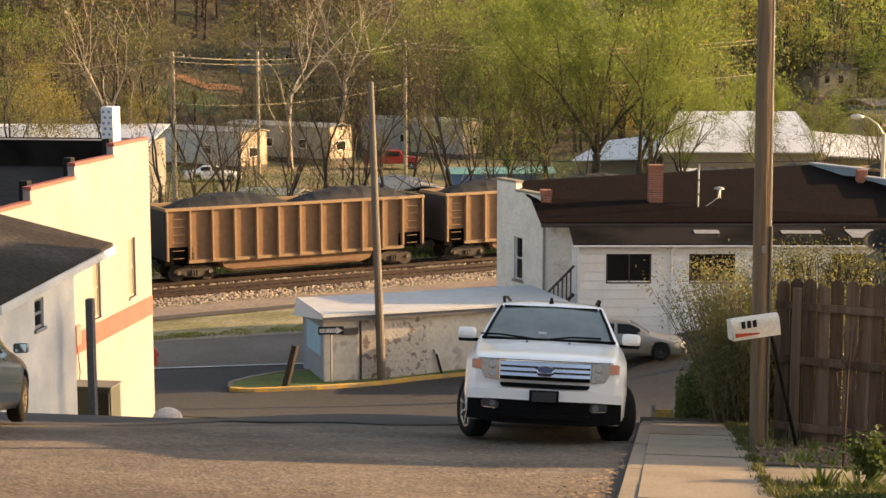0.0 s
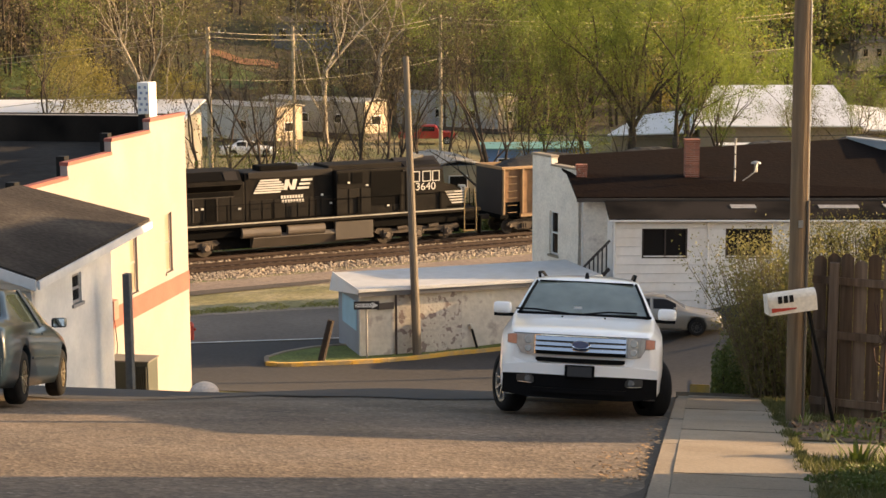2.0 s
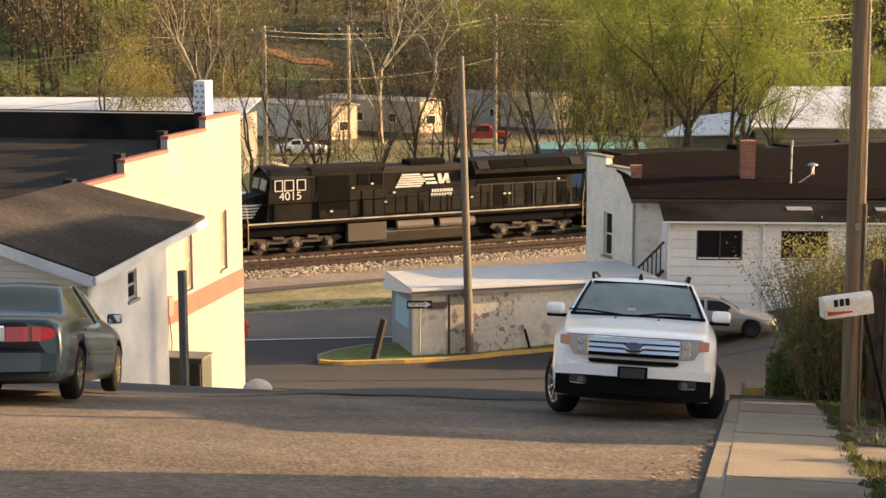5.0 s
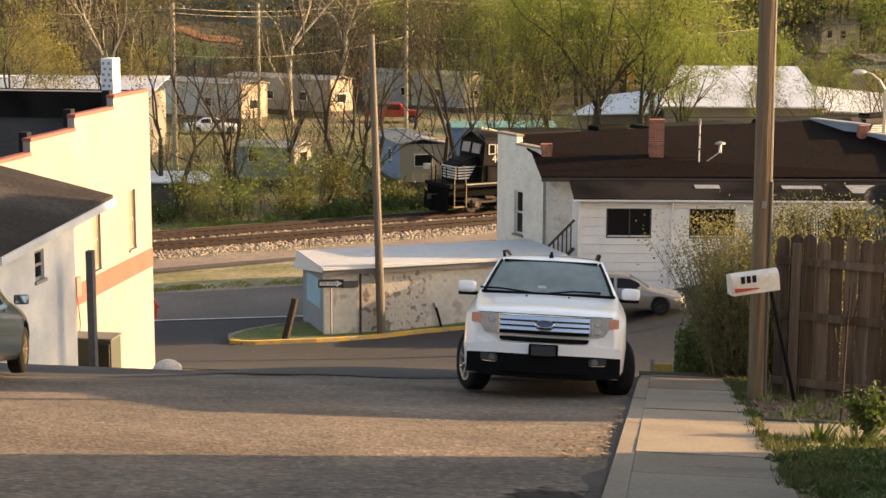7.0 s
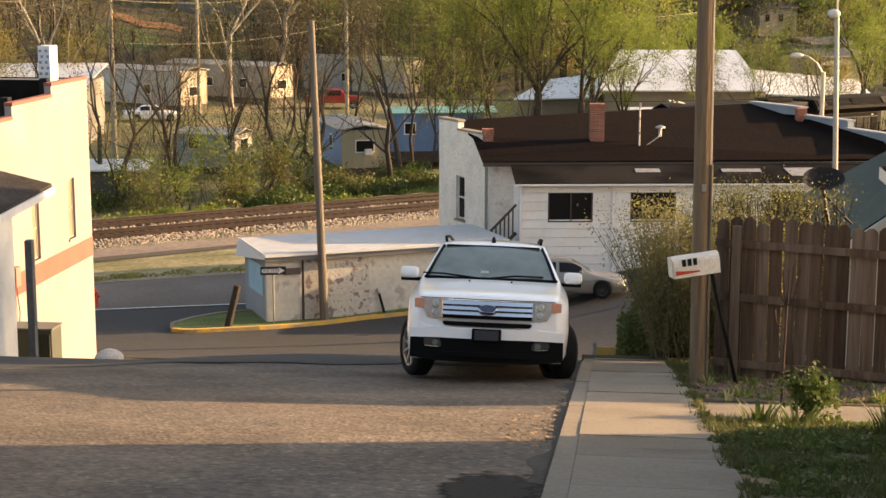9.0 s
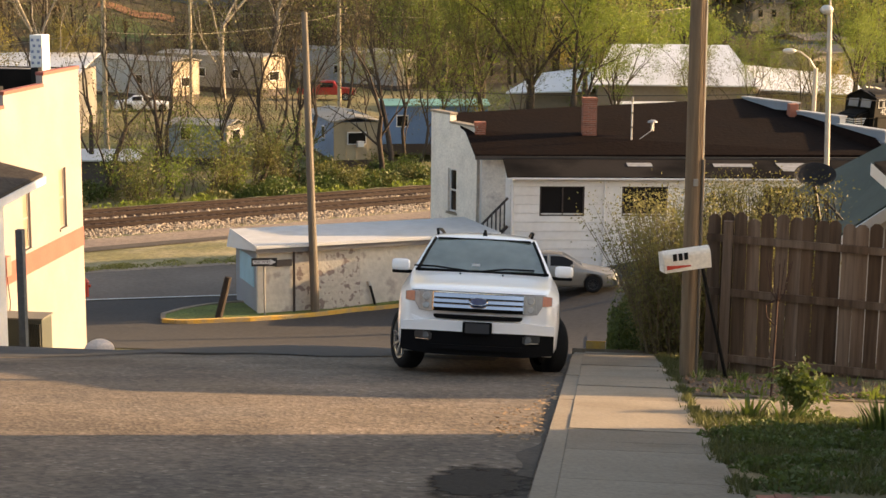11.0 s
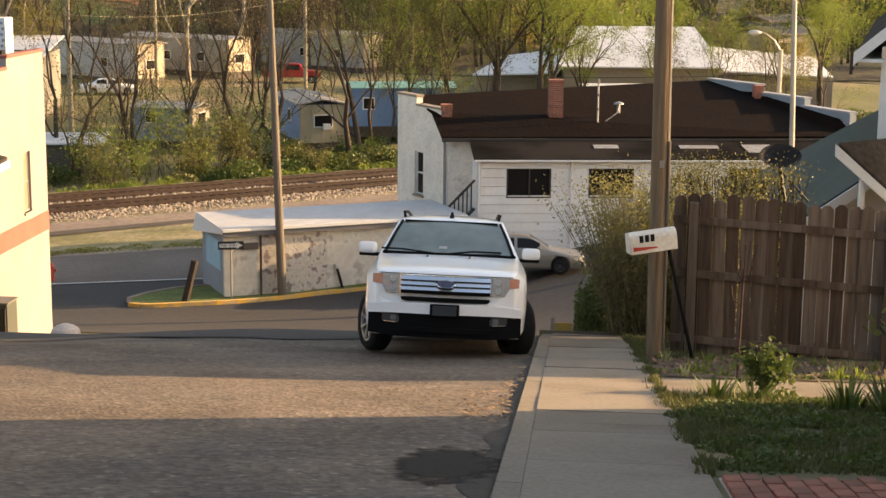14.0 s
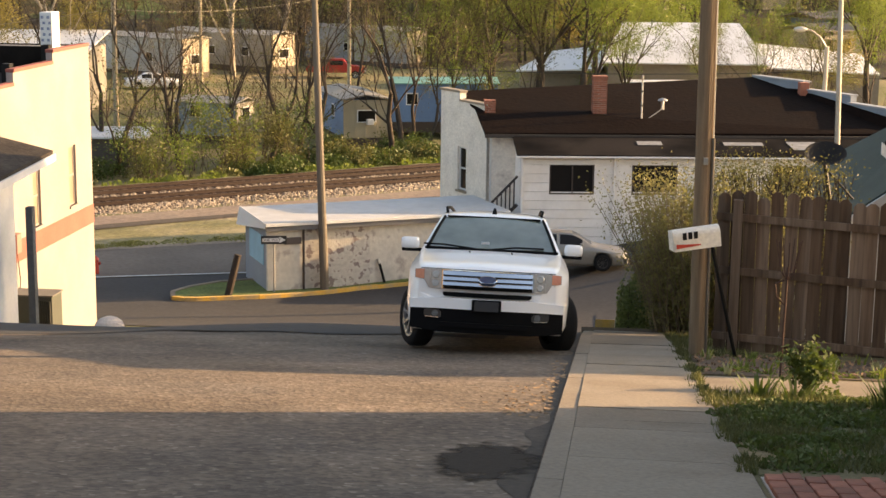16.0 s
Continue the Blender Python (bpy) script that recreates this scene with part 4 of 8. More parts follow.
def fence_z(k):
    """The level from which boards and rails are set, falling a little along the fence."""
    return 8.16 - 0.04 * k


shapes = []
for k in range(5):
    h = 1.93 + rng.uniform(-0.03, 0.02)
    c = 0.035 + rng.uniform(0, 0.015)
    bm = bmesh.new()
    add_poly(bm, [(0, 0, -0.1), (board_w, 0, -0.1), (board_w, 0, h - c), (board_w - c, 0, h), (c, 0, h), (0, 0, h - c)], (0, 0.02, 0))
    shapes.append(bm)
metas = []
for k in range(n_boards):
    p = FENCE_A + fd * (k * (board_w + gap))
    p = p + Vector((fd.y, -fd.x, 0)) * (rng.uniform(-0.012, 0.012) - (0.016 if k % 2 else 0))
    m = Matrix.Translation((p.x, p.y, fence_z(k * (board_w + gap)) + rng.uniform(-0.03, 0.02))) @ pose(0, 0, 0, rng.uniform(-0.6, 0.6), rng.uniform(-0.5, 0.5), fturn)
    if k < 5:
        metas.append(part("board", shapes[k], fence_wood, fence, at=m))
    else:
        ob = new("board", metas[rng.randrange(5)].data)
        ob.parent, ob.matrix_basis = fence, m
for h in (0.1, 0.92, 1.58):
    a, b = FENCE_A - fd * 0.02, FENCE_B
    bm = bmesh.new()
    for side in (0,):
        n_out = Vector((fd.y, -fd.x, 0))
        z0, z1 = fence_z(0) + h, fence_z((b - a).length) + h
        p = [Vector((a.x, a.y, z0)), Vector((b.x, b.y, z1))]
        add_poly(bm, [p[0], p[1], p[1] + Vector((0, 0, 0.09)), p[0] + Vector((0, 0, 0.09))], n_out * 0.04)
    part("rail", bm, fence_wood, fence)
for k in (0.18, 2.5, 4.6):
    p = FENCE_A + fd * k + Vector((fd.y, -fd.x, 0)) * 0.05
    part("post", box((0, -0.09, -0.2), (0.11, 0.0, 1.85), 0.006), fence_wood, fence, at=Matrix.Translation((p.x, p.y, fence_z(k))) @ pose(0, 0, 0, 0, 0, fturn))

pole_m = thing("utility_pole", pose(-2.29, 58.24, ground_z(-2.29, 58.24)), "slender grey timber pole leaning a little beside the shed", "utility pole")
part("pole", tube((0, 0, -0.3), (-0.36, 0.0, 11.25), 0.175, 0.11, 14), grey_pole, pole_m)


def far_pole(x, y, top, r, label):
    z = ground_z(x, y)
    t = thing("utility_pole", pose(x, y, z), label, "utility pole", "utility poles beyond the railway")
    part("pole", tube((0, 0, -0.3), (0, 0, top - z), r, r * 0.75, 10), mat("pale_pole", (0.36, 0.29, 0.2), 0.8, grain=8, vary=0.15), t)
    bm = bmesh.new()
    add_box(bm, (-0.9, -0.06, top - z - 0.5), (0.9, 0.06, top - z - 0.38))
    part("crossarm", bm, grey_pole, t)
    for k in (-0.8, 0, 0.8):
        part("insulator", tube((k, 0, top - z - 0.38), (k, 0, top - z - 0.2), 0.05), steel, t)
    return t


far_pole(-18.37, 108, 11.8, 0.2, "tall pale timber utility pole among bare trees")
far_pole(-2.97, 125, 12.5, 0.17, "tall grey utility pole near parked cars")
far_pole(-16.3, 140, 11.5, 0.17, "tall grey utility pole behind the trailers")


def wire(points, r=0.025, sag=0.6):
    out = []
    for a, b in zip(points, points[1:]):
        a, b = Vector(a), Vector(b)
        for k in range(12):
            t = k / 12
            p = a.lerp(b, t)
            p.z -= sag * 4 * t * (1 - t)
            out.append(p)
    out.append(Vector(points[-1]))
    return pipe(out, r, 4)


for dz, r in ((0.0, 0.026), (-0.35, 0.02), (-3.2, 0.022)):
    o = tagged(part("power_line", wire([(-60, 100, 8.0 + dz), (-18.37, 108, 11.5 + dz), (-2.97, 125, 12.3 + dz), (30, 150, 12.5 + dz)], r, 0.7), mat("wire", (0.26, 0.22, 0.16), 0.5)), "overhead power line strung between poles", "power line", "power lines")
tagged(part("power_line", wire([(-16.3, 140, 8.9), (-2.97, 125, 9.3)], 0.02, 0.3), mat("wire", (0, 0, 0))), "overhead power line strung between poles", "power line", "power lines")
tagged(part("power_line", wire([(-8, 100, 5.9), (21, 81, 6.6), (40, 70, 7.5)], 0.025, 0.5), mat("wire_dark", (0.04, 0.035, 0.03), 0.6)), "dark overhead cable over the roofs", "power line", "power lines")

lamp = thing("street_lamp", pose(16.88, 58.0, ground_z(16.88, 58.0)), "pale metal street lamp post with a rounded head", "street lamp")
part("post", tube((0, 0, -0.2), (-0.3, 0, 11.5 - ground_z(16.88, 58.0)), 0.11, 0.085, 12), mat("lamp_metal", (0.36, 0.33, 0.29), 0.5, 0.3), lamp)
part("finial", tube((-0.3, 0, 11.4 - ground_z(16.88, 58.0)), (-0.32, 0, 12.4 - ground_z(16.88, 58.0)), 0.05, 0.03), mat("lamp_metal", (0, 0, 0)), lamp)
bm = bmesh.new()
bmesh.ops.create_uvsphere(bm, u_segments=14, v_segments=8, radius=0.22)
for v in bm.verts:
    v.co = Vector((v.co.x * 1.1 - 0.42, v.co.y, v.co.z * 0.8 + 11.5 - ground_z(16.88, 58.0)))
part("head", bm, mat("lamp_head", (0.45, 0.43, 0.4), 0.4), lamp, smooth=True)
lamp_b = thing("street_lamp", pose(22.3, 80.0, ground_z(22.3, 80.0)), "short pale post with a curved lamp arm behind the roofs", "street lamp")
LB = 8.9 - ground_z(22.3, 80.0)
part("post", tube((0, 0, -0.2), (0, 0, LB - 0.9), 0.12, 0.11, 12), mat("lamp_metal", (0, 0, 0)), lamp_b)
part("arm", pipe([(0, 0, LB - 1.0), (-0.35, 0, LB - 0.45), (-0.8, 0, LB - 0.12), (-1.2, 0, LB)], 0.05), mat("lamp_metal", (0, 0, 0)), lamp_b)
bm = bmesh.new()
bmesh.ops.create_uvsphere(bm, u_segments=14, v_segments=8, radius=0.2)
for v in bm.verts:
    v.co = Vector((v.co.x * 1.8 - 1.4, v.co.y, v.co.z * 0.7 + LB - 0.05))
part("head", bm, mat("lamp_head", (0, 0, 0)), lamp_b, smooth=True)

# ---- the green-roofed house and the gabled house beside it ----
green_roof = mat("green_roof", (0.045, 0.062, 0.05), 0.85, grain=12, vary=0.15, blotch=0.6, blotch_vary=0.15, bump=0.3)
grey_house = mat("grey_house", (0.5, 0.5, 0.5), 0.7, grain=8, vary=0.03, blotch_vary=0.08)
gh = thing("house", Matrix(), "low house with a dark green shingle roof and white rake boards", "house")
GZ = ground_z(10, 30)
# roof slope falling to the street side, from the near rake to the far rake
part("roof", poly([(7.2, 26.6, 7.85), (10.4, 27.2, 9.78), (12.5, 34.4, 9.78), (8.3, 34.2, 7.6)], (0, 0, 0.1)), green_roof, gh, "dark green shingle roof")
part("roof", poly([(10.4, 27.2, 9.78), (13.8, 27.0, 7.85), (16.0, 34.2, 7.85), (12.5, 34.4, 9.78)], (0, 0, 0.1)), green_roof, gh)
part("rake_board", poly([(7.2, 26.55, 7.68), (10.4, 27.15, 9.61), (10.4, 27.15, 9.84), (7.2, 26.55, 7.91)], (0, 0.05, 0)), white_paint, gh)
part("wall", poly([(7.8, 27.0, GZ - 1), (7.8, 27.0, 8.1), (10.4, 27.4, 9.62), (13.2, 27.2, 8.1), (13.2, 27.2, GZ - 1)], (0.02, 0.2, 0)), grey_house, gh)
part("wall", poly([(7.8, 27.2, GZ - 1), (7.8, 27.2, 8.1), (8.9, 34.0, 8.0), (8.9, 34.0, GZ - 1)], (0.2, 0, 0)), grey_house, gh)
porch = thing("porch", Matrix(), "small porch with a dark shingle roof and white edge boards", "porch")
part("roof", poly([(8.16, 25.5, 9.8), (10.2, 25.2, 8.0), (13.0, 27.0, 8.1), (11.4, 27.6, 9.8)], (0, 0, 0.08)), shingle_dark, porch)
part("rake_board", poly([(8.1, 25.45, 9.66), (10.2, 25.15, 7.86), (10.2, 25.15, 8.02), (8.1, 25.45, 9.86)], (0, 0.05, 0)), white_paint, porch)
part("post", tube((8.62, 25.6, ground_z(8.6, 25.6)), (8.62, 25.6, 9.25), 0.06), white_paint, porch)
part("post", tube((9.8, 25.4, ground_z(9.8, 25.4)), (9.8, 25.4, 8.3), 0.06), white_paint, porch)
# its unseen rear is drawn out long so that it shades the hall's annex
bh = thing("house", pose(10.35, 29.9, 0.7, 0, 0, -20), "tall white gabled house with dark shingles and a white soffit", "house")
part("wall", box((0, 0, GZ - 3.5), (7.7, 13.0, 10.5)), white_paint, bh)
part("wall", poly([(0, 0, 10.5), (3.9, 0, 13.9), (7.7, 0, 10.5)], (0, 13.0, 0)), white_paint, bh)
part("roof", poly([(-0.5, -0.5, 10.3), (-0.5, 13.4, 10.3), (3.9, 13.4, 14.2), (3.9, -0.5, 14.2)], (0, 0, 0.12)), shingle_dark, bh)
part("roof", poly([(3.9, -0.5, 14.2), (3.9, 13.4, 14.2), (8.3, 13.4, 10.3), (8.3, -0.5, 10.3)], (0, 0, 0.12)), shingle_dark, bh)
part("rake_board", poly([(-0.55, -0.55, 10.15), (3.9, -0.55, 14.05), (3.9, -0.55, 14.3), (-0.55, -0.55, 10.4)], (0, 0.06, 0)), white_paint, bh)
part("soffit", box((-0.5, -0.5, 10.22), (0.0, 13.3, 10.28)), white_paint, bh)
win = thing("window", Matrix(), "", "")
win.parent = bh
part("window_frame", box((0.3, -0.08, 9.15), (1.2, 0, 10.4)), white_paint, win)
part("pane", box((0.38, -0.1, 9.22), (1.12, -0.08, 10.32)), dark_glass, win)
part("corner_board", box((-0.04, -0.03, GZ - 1), (0.12, 0, 10.5)), siding, bh)
# an unseen house beside the lawn, uphill of the garden, added to shade the near street
nh = thing("house", pose(7.4, 13.3, 0, 0, 0, -8.3), "unseen plain white house added beside the lawn to shade the near street", "house")
part("wall", box((0, -17, 5), (9, 0, 14.6)), white_paint, nh)
part("roof", poly([(-0.5, -17.4, 14.4), (-0.5, 0.2, 14.4), (4.5, 0.2, 17.2), (4.5, -17.4, 17.2)], (0, 0, 0.15)), shingle_dark, nh)
part("roof", poly([(4.5, -17.4, 17.2), (4.5, 0.2, 17.2), (9.5, 0.2, 14.4), (9.5, -17.4, 14.4)], (0, 0, 0.15)), shingle_dark, nh)
part("gable", poly([(0, 0, 14.5), (4.5, 0, 17.1), (9, 0, 14.5)], (0, -17, 0)), white_paint, nh)

# an unseen dark house across from the lawn, added to cut sky light on the street
oh = thing("house", pose(-11.6, 9.0, 0, 0, 0, -8.3), "unseen plain brown house added across the street to cut its sky light", "house")
brown_siding = mat("brown_siding", (0.085, 0.062, 0.045), 0.85, grain=6, vary=0.12, blotch=0.6, blotch_vary=0.2)
part("wall", box((-9, -24, 8), (-1.4, 0, 18.0)), brown_siding, oh)
part("gable", poly([(-9, 0, 18.0), (-5.2, 0, 21.0), (-1.4, 0, 18.0)], (0, -24, 0)), brown_siding, oh)
part("roof", poly([(-0.9, 0.4, 17.6), (-5.2, 0.4, 21.1), (-5.2, -24.4, 21.1), (-0.9, -24.4, 17.6)], (0, 0, 0.15)), shingle_dark, oh)
part("roof", poly([(-9.5, 0.4, 17.6), (-5.2, 0.4, 21.1), (-5.2, -24.4, 21.1), (-9.5, -24.4, 17.6)], (0, 0, 0.15)), shingle_dark, oh)

# an unseen block behind the garden, added to shade the street and the parked cars
ob_ = thing("outbuilding", pose(9.6, 17.8, 0), "unseen plain white block added behind the fenced garden to cast shade", "outbuilding")
part("wall", box((0, 0, 6), (6, 4.9, 11.55)), white_paint, ob_)
# raised part, there only to shade the parked cars
part("gable", poly([(0.0, 2.6, 11.7), (0.0, 3.7, 13.3), (0.0, 4.9, 11.7)], (6, 0, 0)), white_paint, ob_)
part("roof", poly([(-0.2, -0.2, 11.55), (6.2, -0.2, 11.55), (6.2, 5.1, 11.55), (-0.2, 5.1, 11.55)], (0, 0, 0.15)), shingle_dark, ob_)

dish = thing("satellite_dish", pose(6.75, 24.0, 9.15), "black satellite dish on a bent arm behind the fence", "satellite dish")
bm = bmesh.new()
rings = []
for i in range(6):
    r = 0.34 * i / 5
    rings.append([bm.verts.new((r * math.cos(a), r * math.sin(a) * 0.85, 0.35 * r * r * 3)) for a in np.linspace(0, 2 * math.pi, 24, endpoint=False)] if i else [bm.verts.new((0, 0, 0))])
for a, b in zip(rings, rings[1:]):
    for k in range(24):
        bm.faces.new((a[0], b[k], b[(k + 1) % 24]) if len(a) == 1 else (a[k], b[k], b[(k + 1) % 24], a[(k + 1) % 24]))
bmesh.ops.solidify(bm, geom=bm.faces, thickness=0.012)
dish_black = mat("dish_black", (0.012, 0.012, 0.014), 0.6, vary=0.05)
part("reflector", bm, dish_black, dish, smooth=True, at=pose(0.0, 0.0, 0.62, 28, -12, 20))
part("mast", pipe([(0.12, 0, -0.6), (0.12, 0, 0.0), (0.0, 0.0, 0.6)], 0.03), dish_black, dish)
part("feed_arm", pipe([(0.0, -0.02, 0.5), (0.25, -0.3, 0.2), (0.38, -0.35, 0.05)], 0.018), dish_black, dish)
part("stand", box((-0.05, -0.15, -2.6), (0.3, 0.15, -0.55)), dark_wood, dish)

stake = thing("garden_ornament", pose(3.95, 15.2, ground_z(3.95, 15.2)), "rusty red metal plant stake with a basket top", "garden stake")
rust = mat("rust", (0.055, 0.027, 0.02), 0.85, vary=0.2)
part("rod", tube((0, 0, -0.1), (0.05, 0.1, 1.15), 0.012), rust, stake)
for k in range(7):
    a = 2 * math.pi * k / 7
    part("wire_rib", pipe([(0.05, 0.1, 1.0), (0.05 + 0.07 * math.cos(a), 0.1 + 0.07 * math.sin(a), 1.1), (0.05 + 0.13 * math.cos(a), 0.1 + 0.13 * math.sin(a), 1.42)], 0.006, 4), rust, stake)
part("hook", pipe([(0.05, 0.1, 0.75), (-0.05, 0.1, 0.85), (-0.07, 0.1, 0.98), (0.02, 0.1, 1.02)], 0.01, 5), rust, stake)
trellis = thing("wire_plant_cage", pose(6.4, 16.6, ground_z(6.4, 16.6)), "rusty bent wire plant cage in front of the fence", "plant cage")
for k in range(5):
    x = -0.35 + k * 0.18
    part("hoop", pipe([(x - 0.1, 0, 0), (x - 0.02, 0.02, 0.5), (x + 0.12, 0.05, 0.62), (x + 0.26, 0.02, 0.45), (x + 0.3, 0, 0)], 0.012, 5), rust, trellis)
part("ring", pipe([(-0.45, -0.05, 0.2), (0.0, -0.12, 0.22), (0.5, -0.05, 0.2)], 0.01, 5), rust, trellis)

# ---- the railway ----
ballast = thing("ballast_bed", Matrix(), "bed of pale crushed stone under the two tracks", "ballast", kind="structure")
RT = -0.2                       # top of the rails
TRACKS = (0.9, -2.6)            # centre lines
bm = bmesh.new()
nb = 90
prof_o = [(6.2, -0.62), (4.6, -0.55), (3.0, RT - 0.25), (2.2, RT - 0.2), (-0.4, RT - 0.2), (-0.9, RT - 0.16), (-1.3, RT - 0.2), (-3.8, RT - 0.2), (-4.8, RT - 0.35), (-6.5, -0.8)]
rows_ = []
rng = random.Random(11)
for i in range(nb + 1):
    rows_.append([bm.verts.new((*rail_xy(-75 + 190 * i / nb, o), z + rng.uniform(-0.02, 0.02))) for o, z in prof_o])
for a, b in zip(rows_, rows_[1:]):
    for k in range(len(prof_o) - 1):
        bm.faces.new((a[k], a[k + 1], b[k + 1], b[k]))
part("bed", bm, mat("ballast_bed_stone", (0.092, 0.062, 0.045), 0.95, grain=9, vary=0.45, bump=1.0, blotch=0.4, blotch_vary=0.3), ballast)
# loose stones on the shoulder
sv, sf = [], []
OCT = [(1, 0, 0), (-1, 0, 0), (0, 1, 0), (0, -1, 0), (0, 0, 1), (0, 0, -1)]
OF = [(0, 2, 4), (2, 1, 4), (1, 3, 4), (3, 0, 4), (2, 0, 5), (1, 2, 5), (3, 1, 5), (0, 3, 5)]
for k in range(12000):
    u, o = rng.uniform(-32, 22), (rng.uniform(2.0, 6.3) if k % 14 else rng.uniform(-1.25, -0.45))
    x, y = rail_xy(u, o)
    z = float(np.interp(-o, [-q[0] for q in prof_o], [q[1] for q in prof_o]))
    s = rng.uniform(0.035, 0.085)
    base = len(sv)
    for p in OCT:
        sv.append((x + p[0] * s * rng.uniform(0.6, 1.4), y + p[1] * s * rng.uniform(0.6, 1.4), z + 0.03 + p[2] * s * rng.uniform(0.5, 1.2)))
    sf += [(base + a, base + b, base + c) for a, b, c in OF]
tagged(mesh_object("stones", sv, sf, ballast_m, ballast), kind="stuff")
rust_rail = mat("rust_rail", (0.05, 0.03, 0.022), 0.6, 0.3, grain=6, vary=0.15)
tie_wood = mat("tie_wood", (0.045, 0.027, 0.019), 0.95, grain=8, vary=0.3, island=0.15, spec=0.1)
for centre in TRACKS:
    track = thing("railway_track", Matrix(), "rusty railway track on dark timber sleepers", "railway track", "railway tracks")
    for s in (-0.72, 0.72):
        bm = bmesh.new()
        prof = [(-0.07, -0.17), (0.07, -0.17), (0.02, -0.14), (0.02, -0.04), (0.037, -0.03), (0.037, 0), (-0.037, 0), (-0.037, -0.03), (-0.02, -0.04), (-0.02, -0.14)]
        p0 = RAIL_0 + RAIL * -75 + OUT * (centre + s)
        add_poly(bm, [(p0.x + OUT.x * q[0], p0.y + OUT.y * q[0], RT + q[1]) for q in prof], RAIL * 190)
        part("rail", bm, rust_rail, track)
    tie_me = None
    for k in range(105):
        u = -34 + k * 0.54
        x, y = rail_xy(u, centre)
        m = Matrix.Translation((x, y, RT - 0.17)) @ pose(0, 0, 0, 0, 0, math.degrees(math.atan2(RAIL.y, RAIL.x)) + rng.uniform(-1, 1))
        if tie_me is None:
            ob = part("sleeper", box((-0.115, -1.3, -0.17), (0.115, 1.3, 0.0)), tie_wood, track, at=m)
            tie_me = ob.data
        else:
            ob = new("sleeper", tie_me)
            ob.parent, ob.matrix_basis = track, m

# ---- vehicles ----


def spline(keys, t):
    """Catmull-Rom through rows (key, values...), by the key."""
    ks = [k[0] for k in keys]
    i = max(0, min(len(ks) - 2, int(np.searchsorted(ks, t, side="right")) - 1))
    a, b = keys[i], keys[i + 1]
    f = (t - a[0]) / (b[0] - a[0])
    out = []
    for c in range(1, len(a)):
        pa = keys[max(0, i - 1)]
        pb = keys[min(len(keys) - 1, i + 2)]
        ma = (b[c] - pa[c]) / (b[0] - pa[0]) * (b[0] - a[0]) if i > 0 else b[c] - a[c]
        mb = (pb[c] - a[c]) / (pb[0] - a[0]) * (b[0] - a[0]) if i + 2 < len(keys) else b[c] - a[c]
        h = [2 * f ** 3 - 3 * f ** 2 + 1, f ** 3 - 2 * f ** 2 + f, -2 * f ** 3 + 3 * f ** 2, f ** 3 - f ** 2]
        lim = 0.6 * abs(b[c] - a[c]) + 0.01
        ma, mb = max(-3 * lim, min(3 * lim, ma)), max(-3 * lim, min(3 * lim, mb))
        out.append(h[0] * a[c] + h[1] * ma + h[2] * b[c] + h[3] * mb)
    return out


